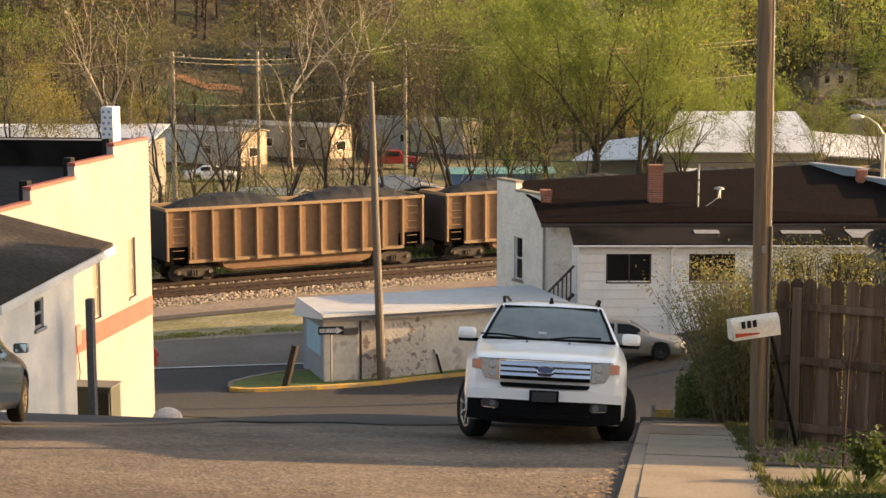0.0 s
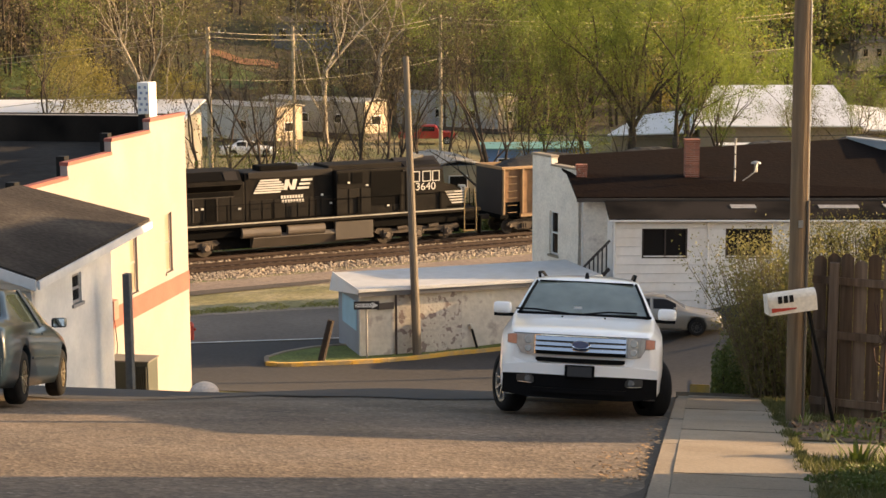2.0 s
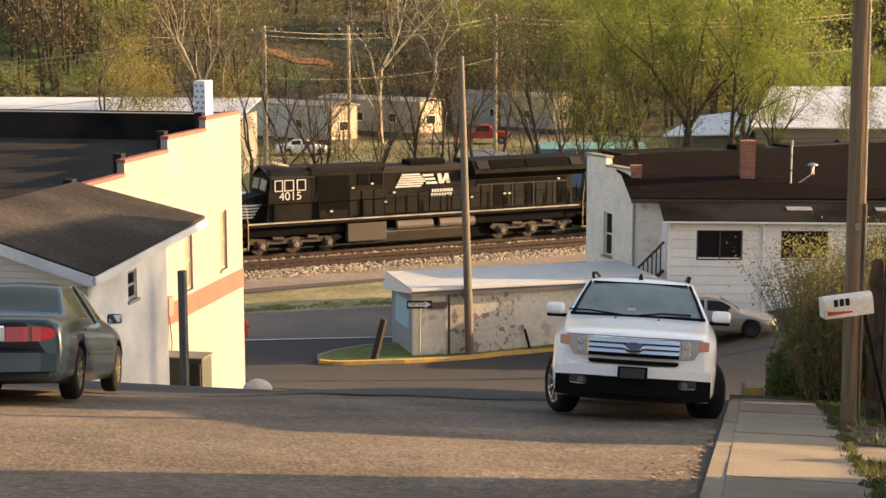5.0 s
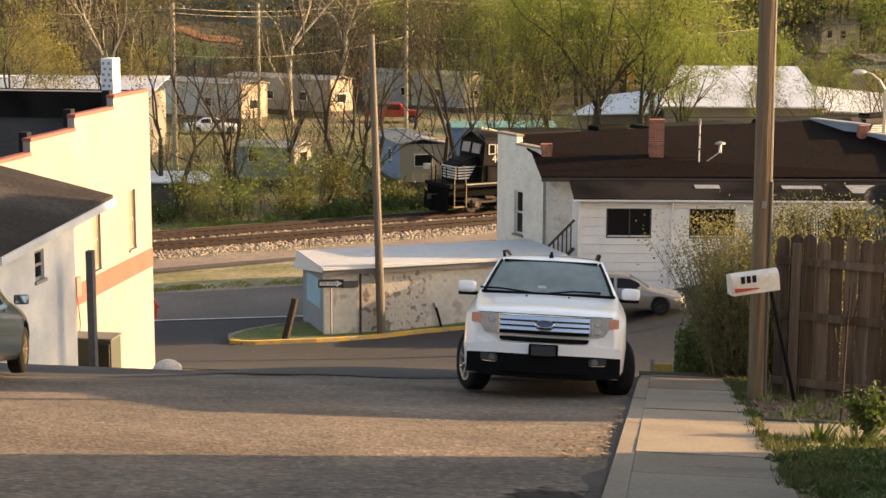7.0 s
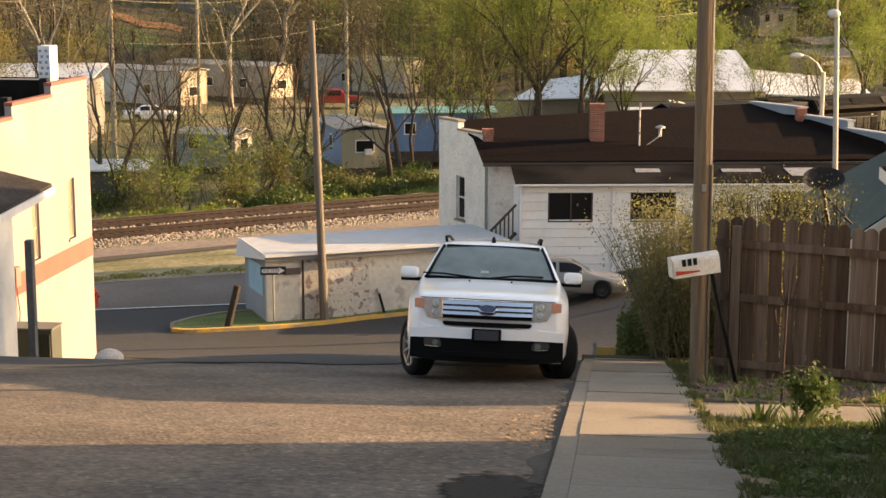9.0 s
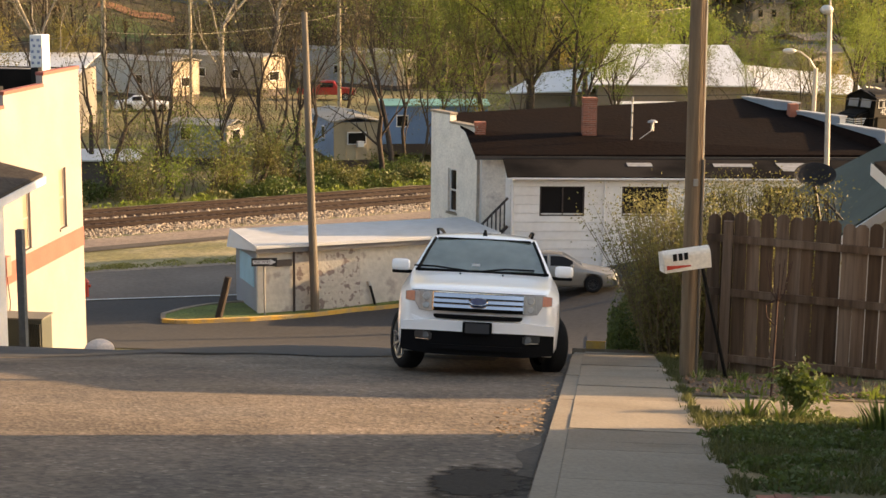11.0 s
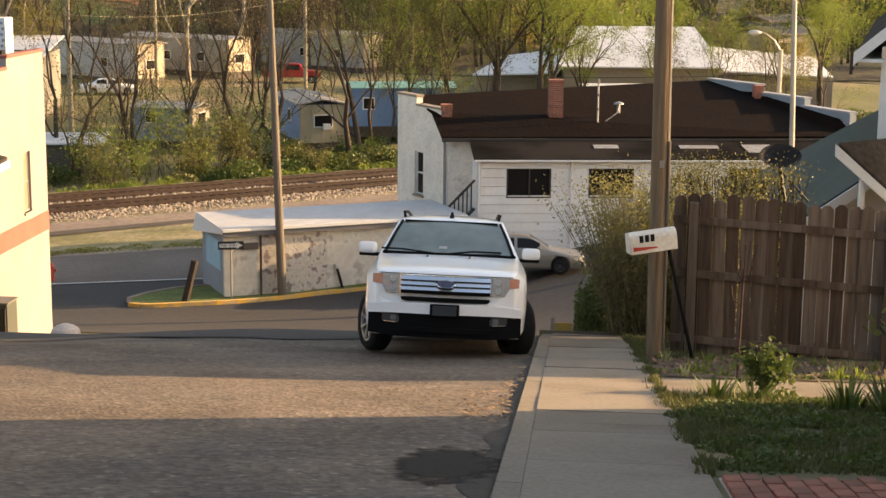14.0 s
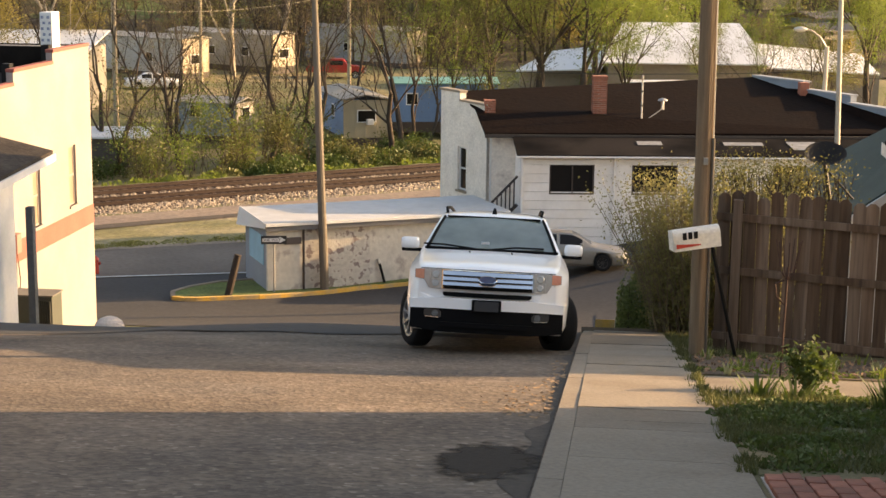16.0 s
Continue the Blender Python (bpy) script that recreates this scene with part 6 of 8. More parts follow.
def sedan(m, paint, label, detail=True, glass_material=None, hub=None, squash=1.0):
    car = thing("sedan", m, label, "car")
    split_shell(sedan_shell, paint, glass_material or dark_glass, car)
    L = 5.08
    for s in (-1, 1):
        tl = part("tail_lamp", front_panel([(s * x, p, q) for x, p, q in ((0.30, 0.70, 0.868), (0.5, 0.70, 0.868), (0.68, 0.705, 0.865), (0.78, 0.725, 0.852), (0.83, 0.76, 0.83))], -0.20, L + 0.014, -0.09), lamp_red, car, "red tail lamp")
        part("lamp_joint", front_panel([(s * 0.575, 0.702, 0.867), (s * 0.585, 0.702, 0.867)], -0.20, L + 0.018, -0.02), mat("lamp_red_dark", (0.04, 0.004, 0.004), 0.3), tl)
        part("reversing_lamp", front_panel([(s * 0.19, 0.71, 0.86), (s * 0.29, 0.705, 0.862)], -0.20, L + 0.01, -0.05), lamp_clear, car, "clear reversing lamp")
        part("headlight", curved_bar(min(s * 0.38, s * 0.74), max(s * 0.38, s * 0.74), 0.55, 0.66, 0.05, 0.16, -0.012, 6), lamp_clear, car)
        mir = part("mirror", box((min(s * 0.9, s * 1.09), 1.72, 0.93), (max(s * 0.9, s * 1.09), 1.84, 1.06), 0.03), paint, car, smooth=True)
        part("mirror_glass", box((min(s * 0.93, s * 1.07), 1.838, 0.945), (max(s * 0.93, s * 1.07), 1.845, 1.045)), mat("mirror", (0.8, 0.8, 0.8), 0.03, 1.0, vary=0, bump=0), mir)
        part("body_strip", box((s * 0.932 - 0.012, 1.45, 0.53), (s * 0.932 + 0.012, 3.4, 0.56), 0.005), paint, car)
        for y in (2.45, 3.3):
            part("door_handle", box((s * 0.9 - 0.02, y, 0.83), (s * 0.9 + 0.02, y + 0.16, 0.86), 0.008), paint, car)
        part("pillar", pipe([(s * 0.905, 2.65, 0.93), (s * 0.76, 2.66, 1.18), (s * 0.615, 2.68, 1.405)], 0.03, 6), paint, car)
        for y in (0.98, 3.85):
            wheel(car, s * 0.815, y, 0.325, 0.21, s, 0, spokes=9, rim_r=0.62, rim_mat=hub)
    xs_r = [-0.86 + 0.086 * k for k in range(21)]
    part("rear_bumper", front_panel([(x, 0.36, 0.575 - 0.05 * max(0, abs(x) - 0.6)) for x in xs_r], -0.20, L + 0.045, -0.12), paint, car)
    part("bumper_crease", front_panel([(x, 0.555, 0.572) for x in xs_r[1:-1]], -0.20, L + 0.056, -0.05), paint, car)
    part("bumper_joint", front_panel([(x, 0.582, 0.598) for x in xs_r[2:-2]], -0.20, L + 0.02, -0.05), black, car, "dark joint above the bumper")
    part("valance", front_panel([(x, 0.25 + 0.05 * abs(x), 0.36) for x in xs_r[1:-1]], -0.20, L + 0.02, -0.2), black, car, "dark valance under the bumper")
    part("front_bumper", curved_bar(-0.8, 0.8, 0.3, 0.5, 0.06, 0.16, -0.04), paint, car)
    plate = part("number_plate", box((-0.16, L + 0.005, 0.70), (0.16, L + 0.02, 0.85)), mat("plate_pale", (0.6, 0.62, 0.66), 0.5), car, "pale number plate with plain bars")
    for k in range(5):
        part("plate_bar", box((-0.12 + k * 0.05, L + 0.02, 0.745), (-0.09 + k * 0.05, L + 0.024, 0.80)), mat("bar_blue", (0.08, 0.1, 0.2), 0.6), plate)
    part("plate_trim", curved_bar(-0.28, 0.28, 0.86, 0.88, -0.03, -0.20, L + 0.01), chrome, car)
    return car


teal = mat("car_teal", (0.011, 0.024, 0.038), 0.28, 0.1, grain=80, vary=0.03, blotch=1.2, blotch_vary=0.05, bump=0, coat=0.5, spec=0.4, dirt=(0.016, 0.025, 0.033), dirt_amount=0.3)
buick = sedan(Matrix(), teal, "dark teal sedan parked at the roadside seen from behind", glass_material=glass_mat("sedan_glass", (0.022, 0.034, 0.032), 0.06), hub=mat("hub_bronze", (0.5, 0.42, 0.3), 0.3, 0.8))
silver = mat("car_silver", (0.24, 0.225, 0.2), 0.3, 0.4, grain=80, vary=0.03, blotch=1.5, blotch_vary=0.05, bump=0, coat=0.8)
coupe = sedan(pose(9.1, 58.3, ground_z(8, 58.3) + 0.02, 0, 4.0, 86), silver, "silver-beige coupe parked by the white annex", hub=mat("hub_dark", (0.03, 0.03, 0.032), 0.5))
far_white = sedan(pose(-17.8, 139.4, ground_z(-20, 140) - 0.05, 0, 0, 98), car_white, "white saloon parked among trailers")
# the teal sedan stands nose downhill on the left of the street
bx, by, bturn = -6.72, 21.95, 185.9
bf, br = [Vector((bx, by, 0)) + pose(0, 0, 0, 0, 0, bturn) @ Vector((0, q, 0)) for q in (0.98, 3.85)]
zf, zr = ground_z(bf.x, bf.y), ground_z(br.x, br.y)
buick.matrix_basis = Matrix.Translation((bx, by, zf - 0.98 * (zr - zf) / 2.87)) @ pose(0, 0, 0, math.degrees(math.atan2(zr - zf, 2.87)), 0, bturn)

pick = thing("pickup_truck", pose(-7.6, 150, ground_z(-5, 150)), "red pickup truck parked by a trailer", "pickup truck")
red_paint = mat("car_red", (0.42, 0.02, 0.018), 0.35, vary=0.03, coat=0.8, bump=0)
bm = bmesh.new()
add_poly(bm, [(0, 0, 0.55), (5.5, 0, 0.55), (5.5, 0, 1.0), (5.3, 0, 1.12), (3.9, 0, 1.2), (3.5, 0, 1.8), (2.2, 0, 1.82), (1.9, 0, 1.2), (0, 0, 1.18)], (0, 1.9, 0))
bmesh.ops.bevel(bm, geom=bm.edges[:], offset=0.06, segments=2, affect="EDGES")
part("body", bm, red_paint, pick)
part("side_window", box((2.25, -0.012, 1.25), (3.45, 0.02, 1.68)), dark_glass, pick)
part("bumper", box((5.45, 0.1, 0.5), (5.62, 1.8, 0.75), 0.03), chrome, pick)
part("headlight", box((5.48, 0.05, 0.8), (5.56, 0.35, 1.02)), lamp_clear, pick)
part("headlight", box((5.48, 1.55, 0.8), (5.56, 1.85, 1.02)), lamp_clear, pick)
for x in (1.0, 4.6):
    for y, s in ((0.1, -1), (1.8, 1)):
        w = wheel(pick, 0, 0, 0.38, 0.25, s)
        w.matrix_basis = pose(x, y, 0.38, 0, 0, 90)

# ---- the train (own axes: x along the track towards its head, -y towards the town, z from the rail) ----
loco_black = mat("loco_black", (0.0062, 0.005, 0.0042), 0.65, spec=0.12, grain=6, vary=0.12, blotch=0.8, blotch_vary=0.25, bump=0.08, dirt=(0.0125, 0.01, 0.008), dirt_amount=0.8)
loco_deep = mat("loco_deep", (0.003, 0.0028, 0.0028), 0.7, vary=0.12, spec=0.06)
truck_mat = mat("truck_grime", (0.055, 0.041, 0.031), 0.85, grain=8, vary=0.3, blotch=1.5, blotch_vary=0.25)
loco_white = mat("loco_white", (0.55, 0.53, 0.49), 0.6, vary=0.08, blotch=2, blotch_vary=0.15)
grab_yellow = mat("grab_yellow", (0.3, 0.21, 0.1), 0.6)
louver = mat("loco_louver", (0.0105, 0.0085, 0.007), 0.6, spec=0.15, vary=0.15)


def wheelset(parent, x, r):
    w = new("wheelset")
    w.parent = parent
    w.matrix_basis = pose(x, 0, r)
    for s in (-1, 1):
        part("wheel", tube((0, s * 0.68, 0), (0, s * 0.80, 0), r, r * 0.98, 26), truck_mat, w)
    part("axle", tube((0, -0.7, 0), (0, 0.7, 0), 0.09, 0.09, 8), truck_mat, w)
    return w


def truck3(parent, x0, wheelsets):
    """A six-wheel bogie under a locomotive."""
    t = new("bogie")
    t.parent = parent
    t.matrix_basis = pose(x0, 0, 0)
    for s in (-1, 1):
        y0, y1 = (s * 0.98, s * 1.12) if s > 0 else (-1.12, -0.98)
        bm = bmesh.new()
        add_poly(bm, [(-2.6, y0, 0.75), (-2.4, y0, 0.95), (-0.9, y0, 0.80), (0, y0, 0.95), (0.9, y0, 0.80), (2.4, y0, 0.95), (2.6, y0, 0.75), (2.4, y0, 0.62), (1.0, y0, 0.58), (0, y0, 0.62), (-1.0, y0, 0.58), (-2.4, y0, 0.62)], (0, y1 - y0, 0))
        part("side_frame", bm, truck_mat, t)
        for x in (-1.85, 0, 1.85):
            bm = bmesh.new()
            add_box(bm, (x - 0.24, min(s * 1.02, s * 1.2), 0.26), (x + 0.24, max(s * 1.02, s * 1.2), 0.82), 0.03)
            part("axle_box", bm, truck_mat, t)
            part("cap", tube((x, s * 1.2, 0.52), (x, s * 1.30, 0.52), 0.18, 0.13, 12), mat("axle_cap", (0.13, 0.1, 0.077), 0.8), t)
            for dx in (-0.32, 0.32):
                part("spring", tube((x + dx, s * 1.06, 0.45), (x + dx, s * 1.06, 0.72), 0.075, 0.075, 8), truck_mat, t)
        for x in (-0.95, 0.95):
            part("brake_cylinder", tube((x - 0.3, s * 1.16, 0.86), (x + 0.3, s * 1.16, 0.9), 0.11, 0.11, 10), truck_mat, t)
    for x in (-1.85, 0, 1.85):
        wheelsets.append((wheelset(parent, x0 + x, 0.51), x0 + x, 0.51))


def locomotive(number, label):
    lo = thing("locomotive", Matrix(), label, "locomotive", "locomotives of the coal train")
    ws = []
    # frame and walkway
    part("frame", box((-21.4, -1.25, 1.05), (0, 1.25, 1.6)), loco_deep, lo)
    part("walkway", box((-21.4, -1.55, 1.6), (0, 1.55, 1.80), 0.01), loco_black, lo)
    for s in (-1, 1):
        part("walkway_edge", box((-20.4, s * 1.555 - 0.012, 1.75), (-1.0, s * 1.555 + 0.012, 1.825)), mat("edge_stripe", (0.34, 0.32, 0.28), 0.7, blotch=1.2, blotch_vary=0.4), lo, "pale edge stripe")
    # nose, cab
    bm = bmesh.new()
    add_poly(bm, [(-0.75, -0.95, 1.8), (-0.75, -0.95, 2.75), (-1.05, -0.95, 3.05), (-2.3, -0.95, 3.35), (-2.3, -0.95, 1.8)], (0, 1.9, 0))
    bmesh.ops.bevel(bm, geom=bm.edges[:], offset=0.12, segments=2, affect="EDGES")
    part("nose", bm, loco_black, lo)
    for s in (-1, 1):
        for k in range(5):
            z = 2.05 + k * 0.16
            bm = bmesh.new()
            add_poly(bm, [(-0.80, s * 0.955, z), (-1.45 - 0.1 * k, s * 0.955, z), (-1.55 - 0.1 * k, s * 0.955, z + 0.085), (-0.80, s * 0.955, z + 0.085)], (0, s * 0.012, 0))
            part("nose_stripe", bm, loco_white, lo, "white slanted stripe")
    for k in range(5):
        z = 2.05 + k * 0.16
        part("nose_stripe", box((-0.755, -0.93, z), (-0.735, 0.93, z + 0.085)), loco_white, lo)
    bm = bmesh.new()
    prof = [(-1.45, 1.8), (-1.45, 4.05), (-1.2, 4.4), (-0.6, 4.6), (0, 4.65), (0.6, 4.6), (1.2, 4.4), (1.45, 4.05), (1.45, 1.8)]
    front = lambda z: -2.05 - max(0, z - 3.3) * 0.32
    va = [bm.verts.new((front(z), y, z)) for y, z in prof]
    vb = [bm.verts.new((-4.5, y, z)) for y, z in prof]
    bm.faces.new(va)
    bm.faces.new(vb[::-1])
    for k in range(len(prof)):
        bm.faces.new((va[k], va[(k + 1) % len(prof)], vb[(k + 1) % len(prof)], vb[k]))
    part("cab", bm, loco_black, lo)
    part("cab_roof", poly([(-2.3, -1.5, 4.12), (-2.15, 0, 4.72), (-2.3, 1.5, 4.12), (-4.7, 1.5, 4.12), (-4.7, 0, 4.72), (-4.7, -1.5, 4.12)], (0, 0, 0.06)), mat("cab_roof", (0.022, 0.018, 0.016), 0.6, spec=0.2, vary=0.1), lo)
    for s in (-1, 1):
        for x0, x1 in ((-2.95, -2.5), (-3.55, -3.02), (-4.2, -3.7)):
            w = part("cab_window", box((x0, s * 1.455 - 0.012, 3.5), (x1, s * 1.455 + 0.012, 4.05)), dark_glass, lo)
            bm = bmesh.new()
            for lo_, hi_ in (((x0, 3.47), (x0 + 0.05, 4.08)), ((x1 - 0.05, 3.47), (x1, 4.08)), ((x0, 3.47), (x1, 3.52)), ((x0, 4.03), (x1, 4.08))):
                add_box(bm, (lo_[0], s * 1.47 - 0.012, lo_[1]), (hi_[0], s * 1.47 + 0.012, hi_[1]))
            part("window_frame", bm, loco_white, w)
        part("windscreen", poly([(-2.1 - 0.06, s * 0.15, 3.5), (-2.1 - 0.06, s * 1.05, 3.5), (-2.28, s * 1.05, 4.05), (-2.28, s * 0.15, 4.1)], (0.06, 0, 0)), mat("windscreen", (0.2, 0.22, 0.25), 0.1, coat=1.0), lo)
        lettering("lettering", number, 0.62, loco_white, lo, pose(-3.35, s * 1.462, 3.18, 90, 0, 0 if s < 0 else 180), 0.004)
        part("headlamp", tube((-0.72, s * 0.14, 3.0 - 0.35), (-0.66, s * 0.14, 2.65), 0.09, 0.09, 12), lamp_clear, lo)
    # equipment cabinets behind the cab
    part("equipment_cabinet", box((-8.6, -1.42, 1.8), (-4.5, 1.42, 4.35), 0.05), loco_black, lo)
    part("blower_housing", box((-8.9, -1.05, 4.3), (-4.6, 1.05, 4.62), 0.06), loco_black, lo)
    for s in (-1, 1):
        # intake panels in a deeper black than the cabinet
        part("intake_panel", box((-6.6, s * 1.43 - 0.02, 2.3), (-4.8, s * 1.43 + 0.02, 4.2)), loco_deep, lo, "intake panel darker than the body")
        for x in (-7.4, -8.2):
            part("intake_grille", box((x - 0.3, s * 1.43 - 0.02, 3.6), (x + 0.3, s * 1.43 + 0.02, 4.2)), loco_deep, lo)
        for x in (-5.0, -6.9, -7.6, -8.3):
            part("cabinet_door", box((x - 0.28, s * 1.425 - 0.02, 1.95), (x + 0.28, s * 1.425 + 0.02, 3.3), 0.01), louver, lo)
        part("builder_plate", box((-6.9, s * 1.44 - 0.015, 3.42), (-6.75, s * 1.44 + 0.015, 3.5)), loco_white, lo)
    # engine hood
    part("engine_hood", box((-13.6, -1.05, 1.8), (-8.6, 1.05, 4.45), 0.08), loco_black, lo)
    part("exhaust_housing", box((-12.6, -0.55, 4.4), (-10.4, 0.55, 4.75), 0.1), loco_deep, lo)
    part("hood_panel", box((-13.4, -1.1, 4.1), (-8.7, 1.1, 4.46), 0.04), mat("hood_top", (0.02, 0.0165, 0.014), 0.6, spec=0.2, vary=0.1), lo)
    for s in (-1, 1):
        y = s * 1.056
        for k in range(7):
            part("hood_door", box((-13.3 + k * 0.66, y - 0.018, 1.9), (-12.72 + k * 0.66, y + 0.018, 2.95), 0.01), louver, lo)
        # the railway's mark: pale bars and two blocks, with two rows of small bars under it
        yy_ = s * 1.085
        bm = bmesh.new()
        d = -s
        for k in range(6):
            z = 3.3 + k * 0.13
            a, b = (-13.1 + 0.07 * k, -11.35 - 0.3 * abs(k - 2.2) * 0.4) if s < 0 else (-9.4 - 0.07 * k, -11.15 + 0.3 * abs(k - 2.2) * 0.4)
            part("mark_bar", box((min(a, b), yy_ - 0.01, z), (max(a, b), yy_ + 0.01, z + 0.09)), loco_white, lo, "white bar of the striped mark")
        bm.free()
        bm = bmesh.new()
        cx = -10.75 if s < 0 else -11.9
        bm.free()
        for x0, x1, z0, z1 in ((-0.72, -0.5, 3.42, 3.98), (-0.3, -0.06, 3.42, 3.98), (0.06, 0.7, 3.42, 3.55), (0.12, 0.72, 3.65, 3.76), (0.16, 0.8, 3.86, 3.98)):
            k0, k1 = (z0 - 3.42) * 0.25, (z1 - 3.42) * 0.25
            part("mark_block", poly([(cx + x0 + k0, yy_ - 0.01, z0), (cx + x1 + k0, yy_ - 0.01, z0), (cx + x1 + k1, yy_ - 0.01, z1), (cx + x0 + k1, yy_ - 0.01, z1)], (0, 0.02, 0)), loco_white, lo, "white slanted block of the mark")
        part("mark_block", poly([(cx - 0.58, yy_ - 0.013, 3.98), (cx - 0.42, yy_ - 0.013, 3.98), (cx - 0.16, yy_ - 0.013, 3.42), (cx - 0.32, yy_ - 0.013, 3.42)], (0, 0.026, 0)), loco_white, lo)
        bm = bmesh.new()
        for r in range(2):
            for k in range(8):
                add_box(bm, (cx - 0.85 + k * 0.16 + r * 0.05, yy_ - 0.008, 2.95 - r * 0.24), (cx - 0.74 + k * 0.16 + r * 0.05, yy_ + 0.008, 3.12 - r * 0.24))
        part("mark_small_bars", bm, loco_white, lo)
    # radiator section with its flared wings
    part("radiator_hood", box((-20.2, -1.1, 1.8), (-13.6, 1.1, 4.0), 0.05), loco_black, lo)
    bm = bmesh.new()
    prof = [(-1.1, 3.55), (-1.56, 3.9), (-1.56, 4.12), (-1.1, 4.62), (1.1, 4.62), (1.56, 4.12), (1.56, 3.9), (1.1, 3.55)]
    va = [bm.verts.new((-20.9, y, z)) for y, z in prof]
    vb = [bm.verts.new((-13.9, y, z)) for y, z in prof]
    bm.faces.new(va)
    bm.faces.new(vb[::-1])
    for k in range(len(prof)):
        bm.faces.new((va[k], va[(k + 1) % len(prof)], vb[(k + 1) % len(prof)], vb[k]))
    part("radiator_wing", bm, loco_black, lo)
    for s in (-1, 1):
        for x0, x1 in ((-20.6, -19.9), (-19.7, -17.1), (-16.9, -14.9), (-14.8, -14.1)):
            bm = bmesh.new()
            add_poly(bm, [(x0, s * 1.575, 4.16), (x1, s * 1.575, 4.16), (x1, s * 1.17, 4.60), (x0, s * 1.17, 4.60)], (0, s * 0.012, 0.012))
            part("radiator_panel", bm, loco_deep if x1 - x0 > 1 else mat("hood_top", (0, 0, 0)), lo)
        for k in range(9):
            x = -19.8 + k * 0.68
            part("hood_door", box((x, s * 1.105 - 0.018, 1.95), (x + 0.56, s * 1.105 + 0.018, 3.15), 0.01), louver if k % 3 else loco_deep, lo)
        part("screen", box((-19.8, s * 1.105 - 0.015, 3.2), (-14.2, s * 1.105 + 0.015, 3.5)), loco_deep, lo)
    # tanks
    bm = bmesh.new()
    add_poly(bm, [(-13.3, -1.35, 1.1), (-13.3, -1.45, 0.9), (-13.3, -1.2, 0.35), (-13.3, 1.2, 0.35), (-13.3, 1.45, 0.9), (-13.3, 1.35, 1.1)], (6.3, 0, 0))
    part("fuel_tank", bm, mat("tank", (0.06, 0.048, 0.038), 0.6, vary=0.12, blotch=1, blotch_vary=0.2), lo)
    for s in (-1, 1):
        for x in (-13.9, -11.4):
            part("air_tank", tube((x, s * 1.3, 1.22), (x + 2.1, s * 1.3, 1.22), 0.29, 0.29, 16), mat("air_tank", (0.12, 0.096, 0.076), 0.55), lo)
        part("battery_box", box((-8.7, min(s * 1.1, s * 1.46), 0.5), (-6.5, max(s * 1.1, s * 1.46), 1.5), 0.03), mat("tank", (0, 0, 0)), lo)
        # handrails
        for k in range(8):
            x = -19.6 + k * 2.45
            part("stanchion", box((x - 0.045, s * 1.5 - 0.03, 1.8), (x + 0.045, s * 1.5 + 0.03, 2.85)), loco_deep, lo)
        part("handrail", tube((-20.2, s * 1.5, 2.8), (-1.6, s * 1.5, 2.8), 0.02, 0.02, 6), loco_deep, lo)
        for x, z in ((-19.3, 3.3), (-16.2, 2.6), (-15.9, 2.6), (-13.9, 2.5), (-9.3, 3.0), (-8.8, 2.5), (-7.9, 3.6), (-5.6, 2.2)):
            part("placard", box((x - 0.07, s * (1.46 if x > -8.6 else 1.13) - 0.012, z), (x + 0.07, s * (1.46 if x > -8.6 else 1.13) + 0.012, z + 0.1)), loco_white, lo)
        for x in (-19.0, -17.7, -16.4, -15.1):
            part("door_frame", box((x - 0.025, s * 1.135 - 0.012, 1.95), (x + 0.025, s * 1.135 + 0.012, 3.2)), mat("door_edge", (0.028, 0.023, 0.019), 0.6), lo)
        part("door_frame", box((-19.8, s * 1.135 - 0.012, 3.2), (-14.2, s * 1.135 + 0.012, 3.25)), mat("door_edge", (0, 0, 0)), lo)
        # corner steps
        for x in (-0.65, -21.0):
            st = new("steps")
            st.parent = lo
            for k in range(4):
                part("tread", box((x - 0.35, min(s * 1.2, s * 1.55), 0.45 + k * 0.36), (x + 0.35, max(s * 1.2, s * 1.55), 0.49 + k * 0.36)), grab_yellow if k == 0 else loco_deep, st)
            for dx in (-0.37, 0.37):
                part("grab_rail", pipe([(x + dx, s * 1.56, 0.45), (x + dx, s * 1.56, 1.9), (x + dx * 0.7, s * 1.5, 2.9)], 0.028), grab_yellow, st, "yellow grab rail")
    for x, way in ((0.0, 1), (-21.4, -1)):
        bm = bmesh.new()
        for k in range(2):
            s = 1 if k else -1
            add_poly(bm, [(x + way * 0.45, 0, 0.2), (x + way * 0.45, 0, 1.1), (x + way * 0.1, s * 1.45, 1.3), (x + way * 0.1, s * 1.45, 0.2)], (-way * 0.04, 0, 0))
        part("plough", bm, loco_deep, lo)
        part("coupler", box((min(x, x + way * 0.6), -0.12, 0.85), (max(x, x + way * 0.6), 0.12, 1.15), 0.03), truck_mat, lo)
        for y in (-0.9, -0.4, 0.4, 0.9):
            part("end_post", tube((x - way * 0.1, y, 1.8), (x - way * 0.1, y, 2.8), 0.028, 0.028, 6), loco_deep, lo)
    # rear end stripes
    for k in range(4):
        part("end_stripe", box((-20.22, -1.0, 2.4 + k * 0.2), (-20.2, 1.0, 2.5 + k * 0.2)), loco_white, lo)
    for y in (-0.4, 0.0, 0.5):
        part("horn", tube((-3.6, y, 4.72), (-3.0, y, 4.85), 0.05, 0.1, 10), mat("horn", (0.3, 0.26, 0.2), 0.5), lo)
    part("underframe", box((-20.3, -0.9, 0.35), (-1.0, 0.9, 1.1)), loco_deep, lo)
    truck3(lo, -3.7, ws)
    truck3(lo, -17.6, ws)
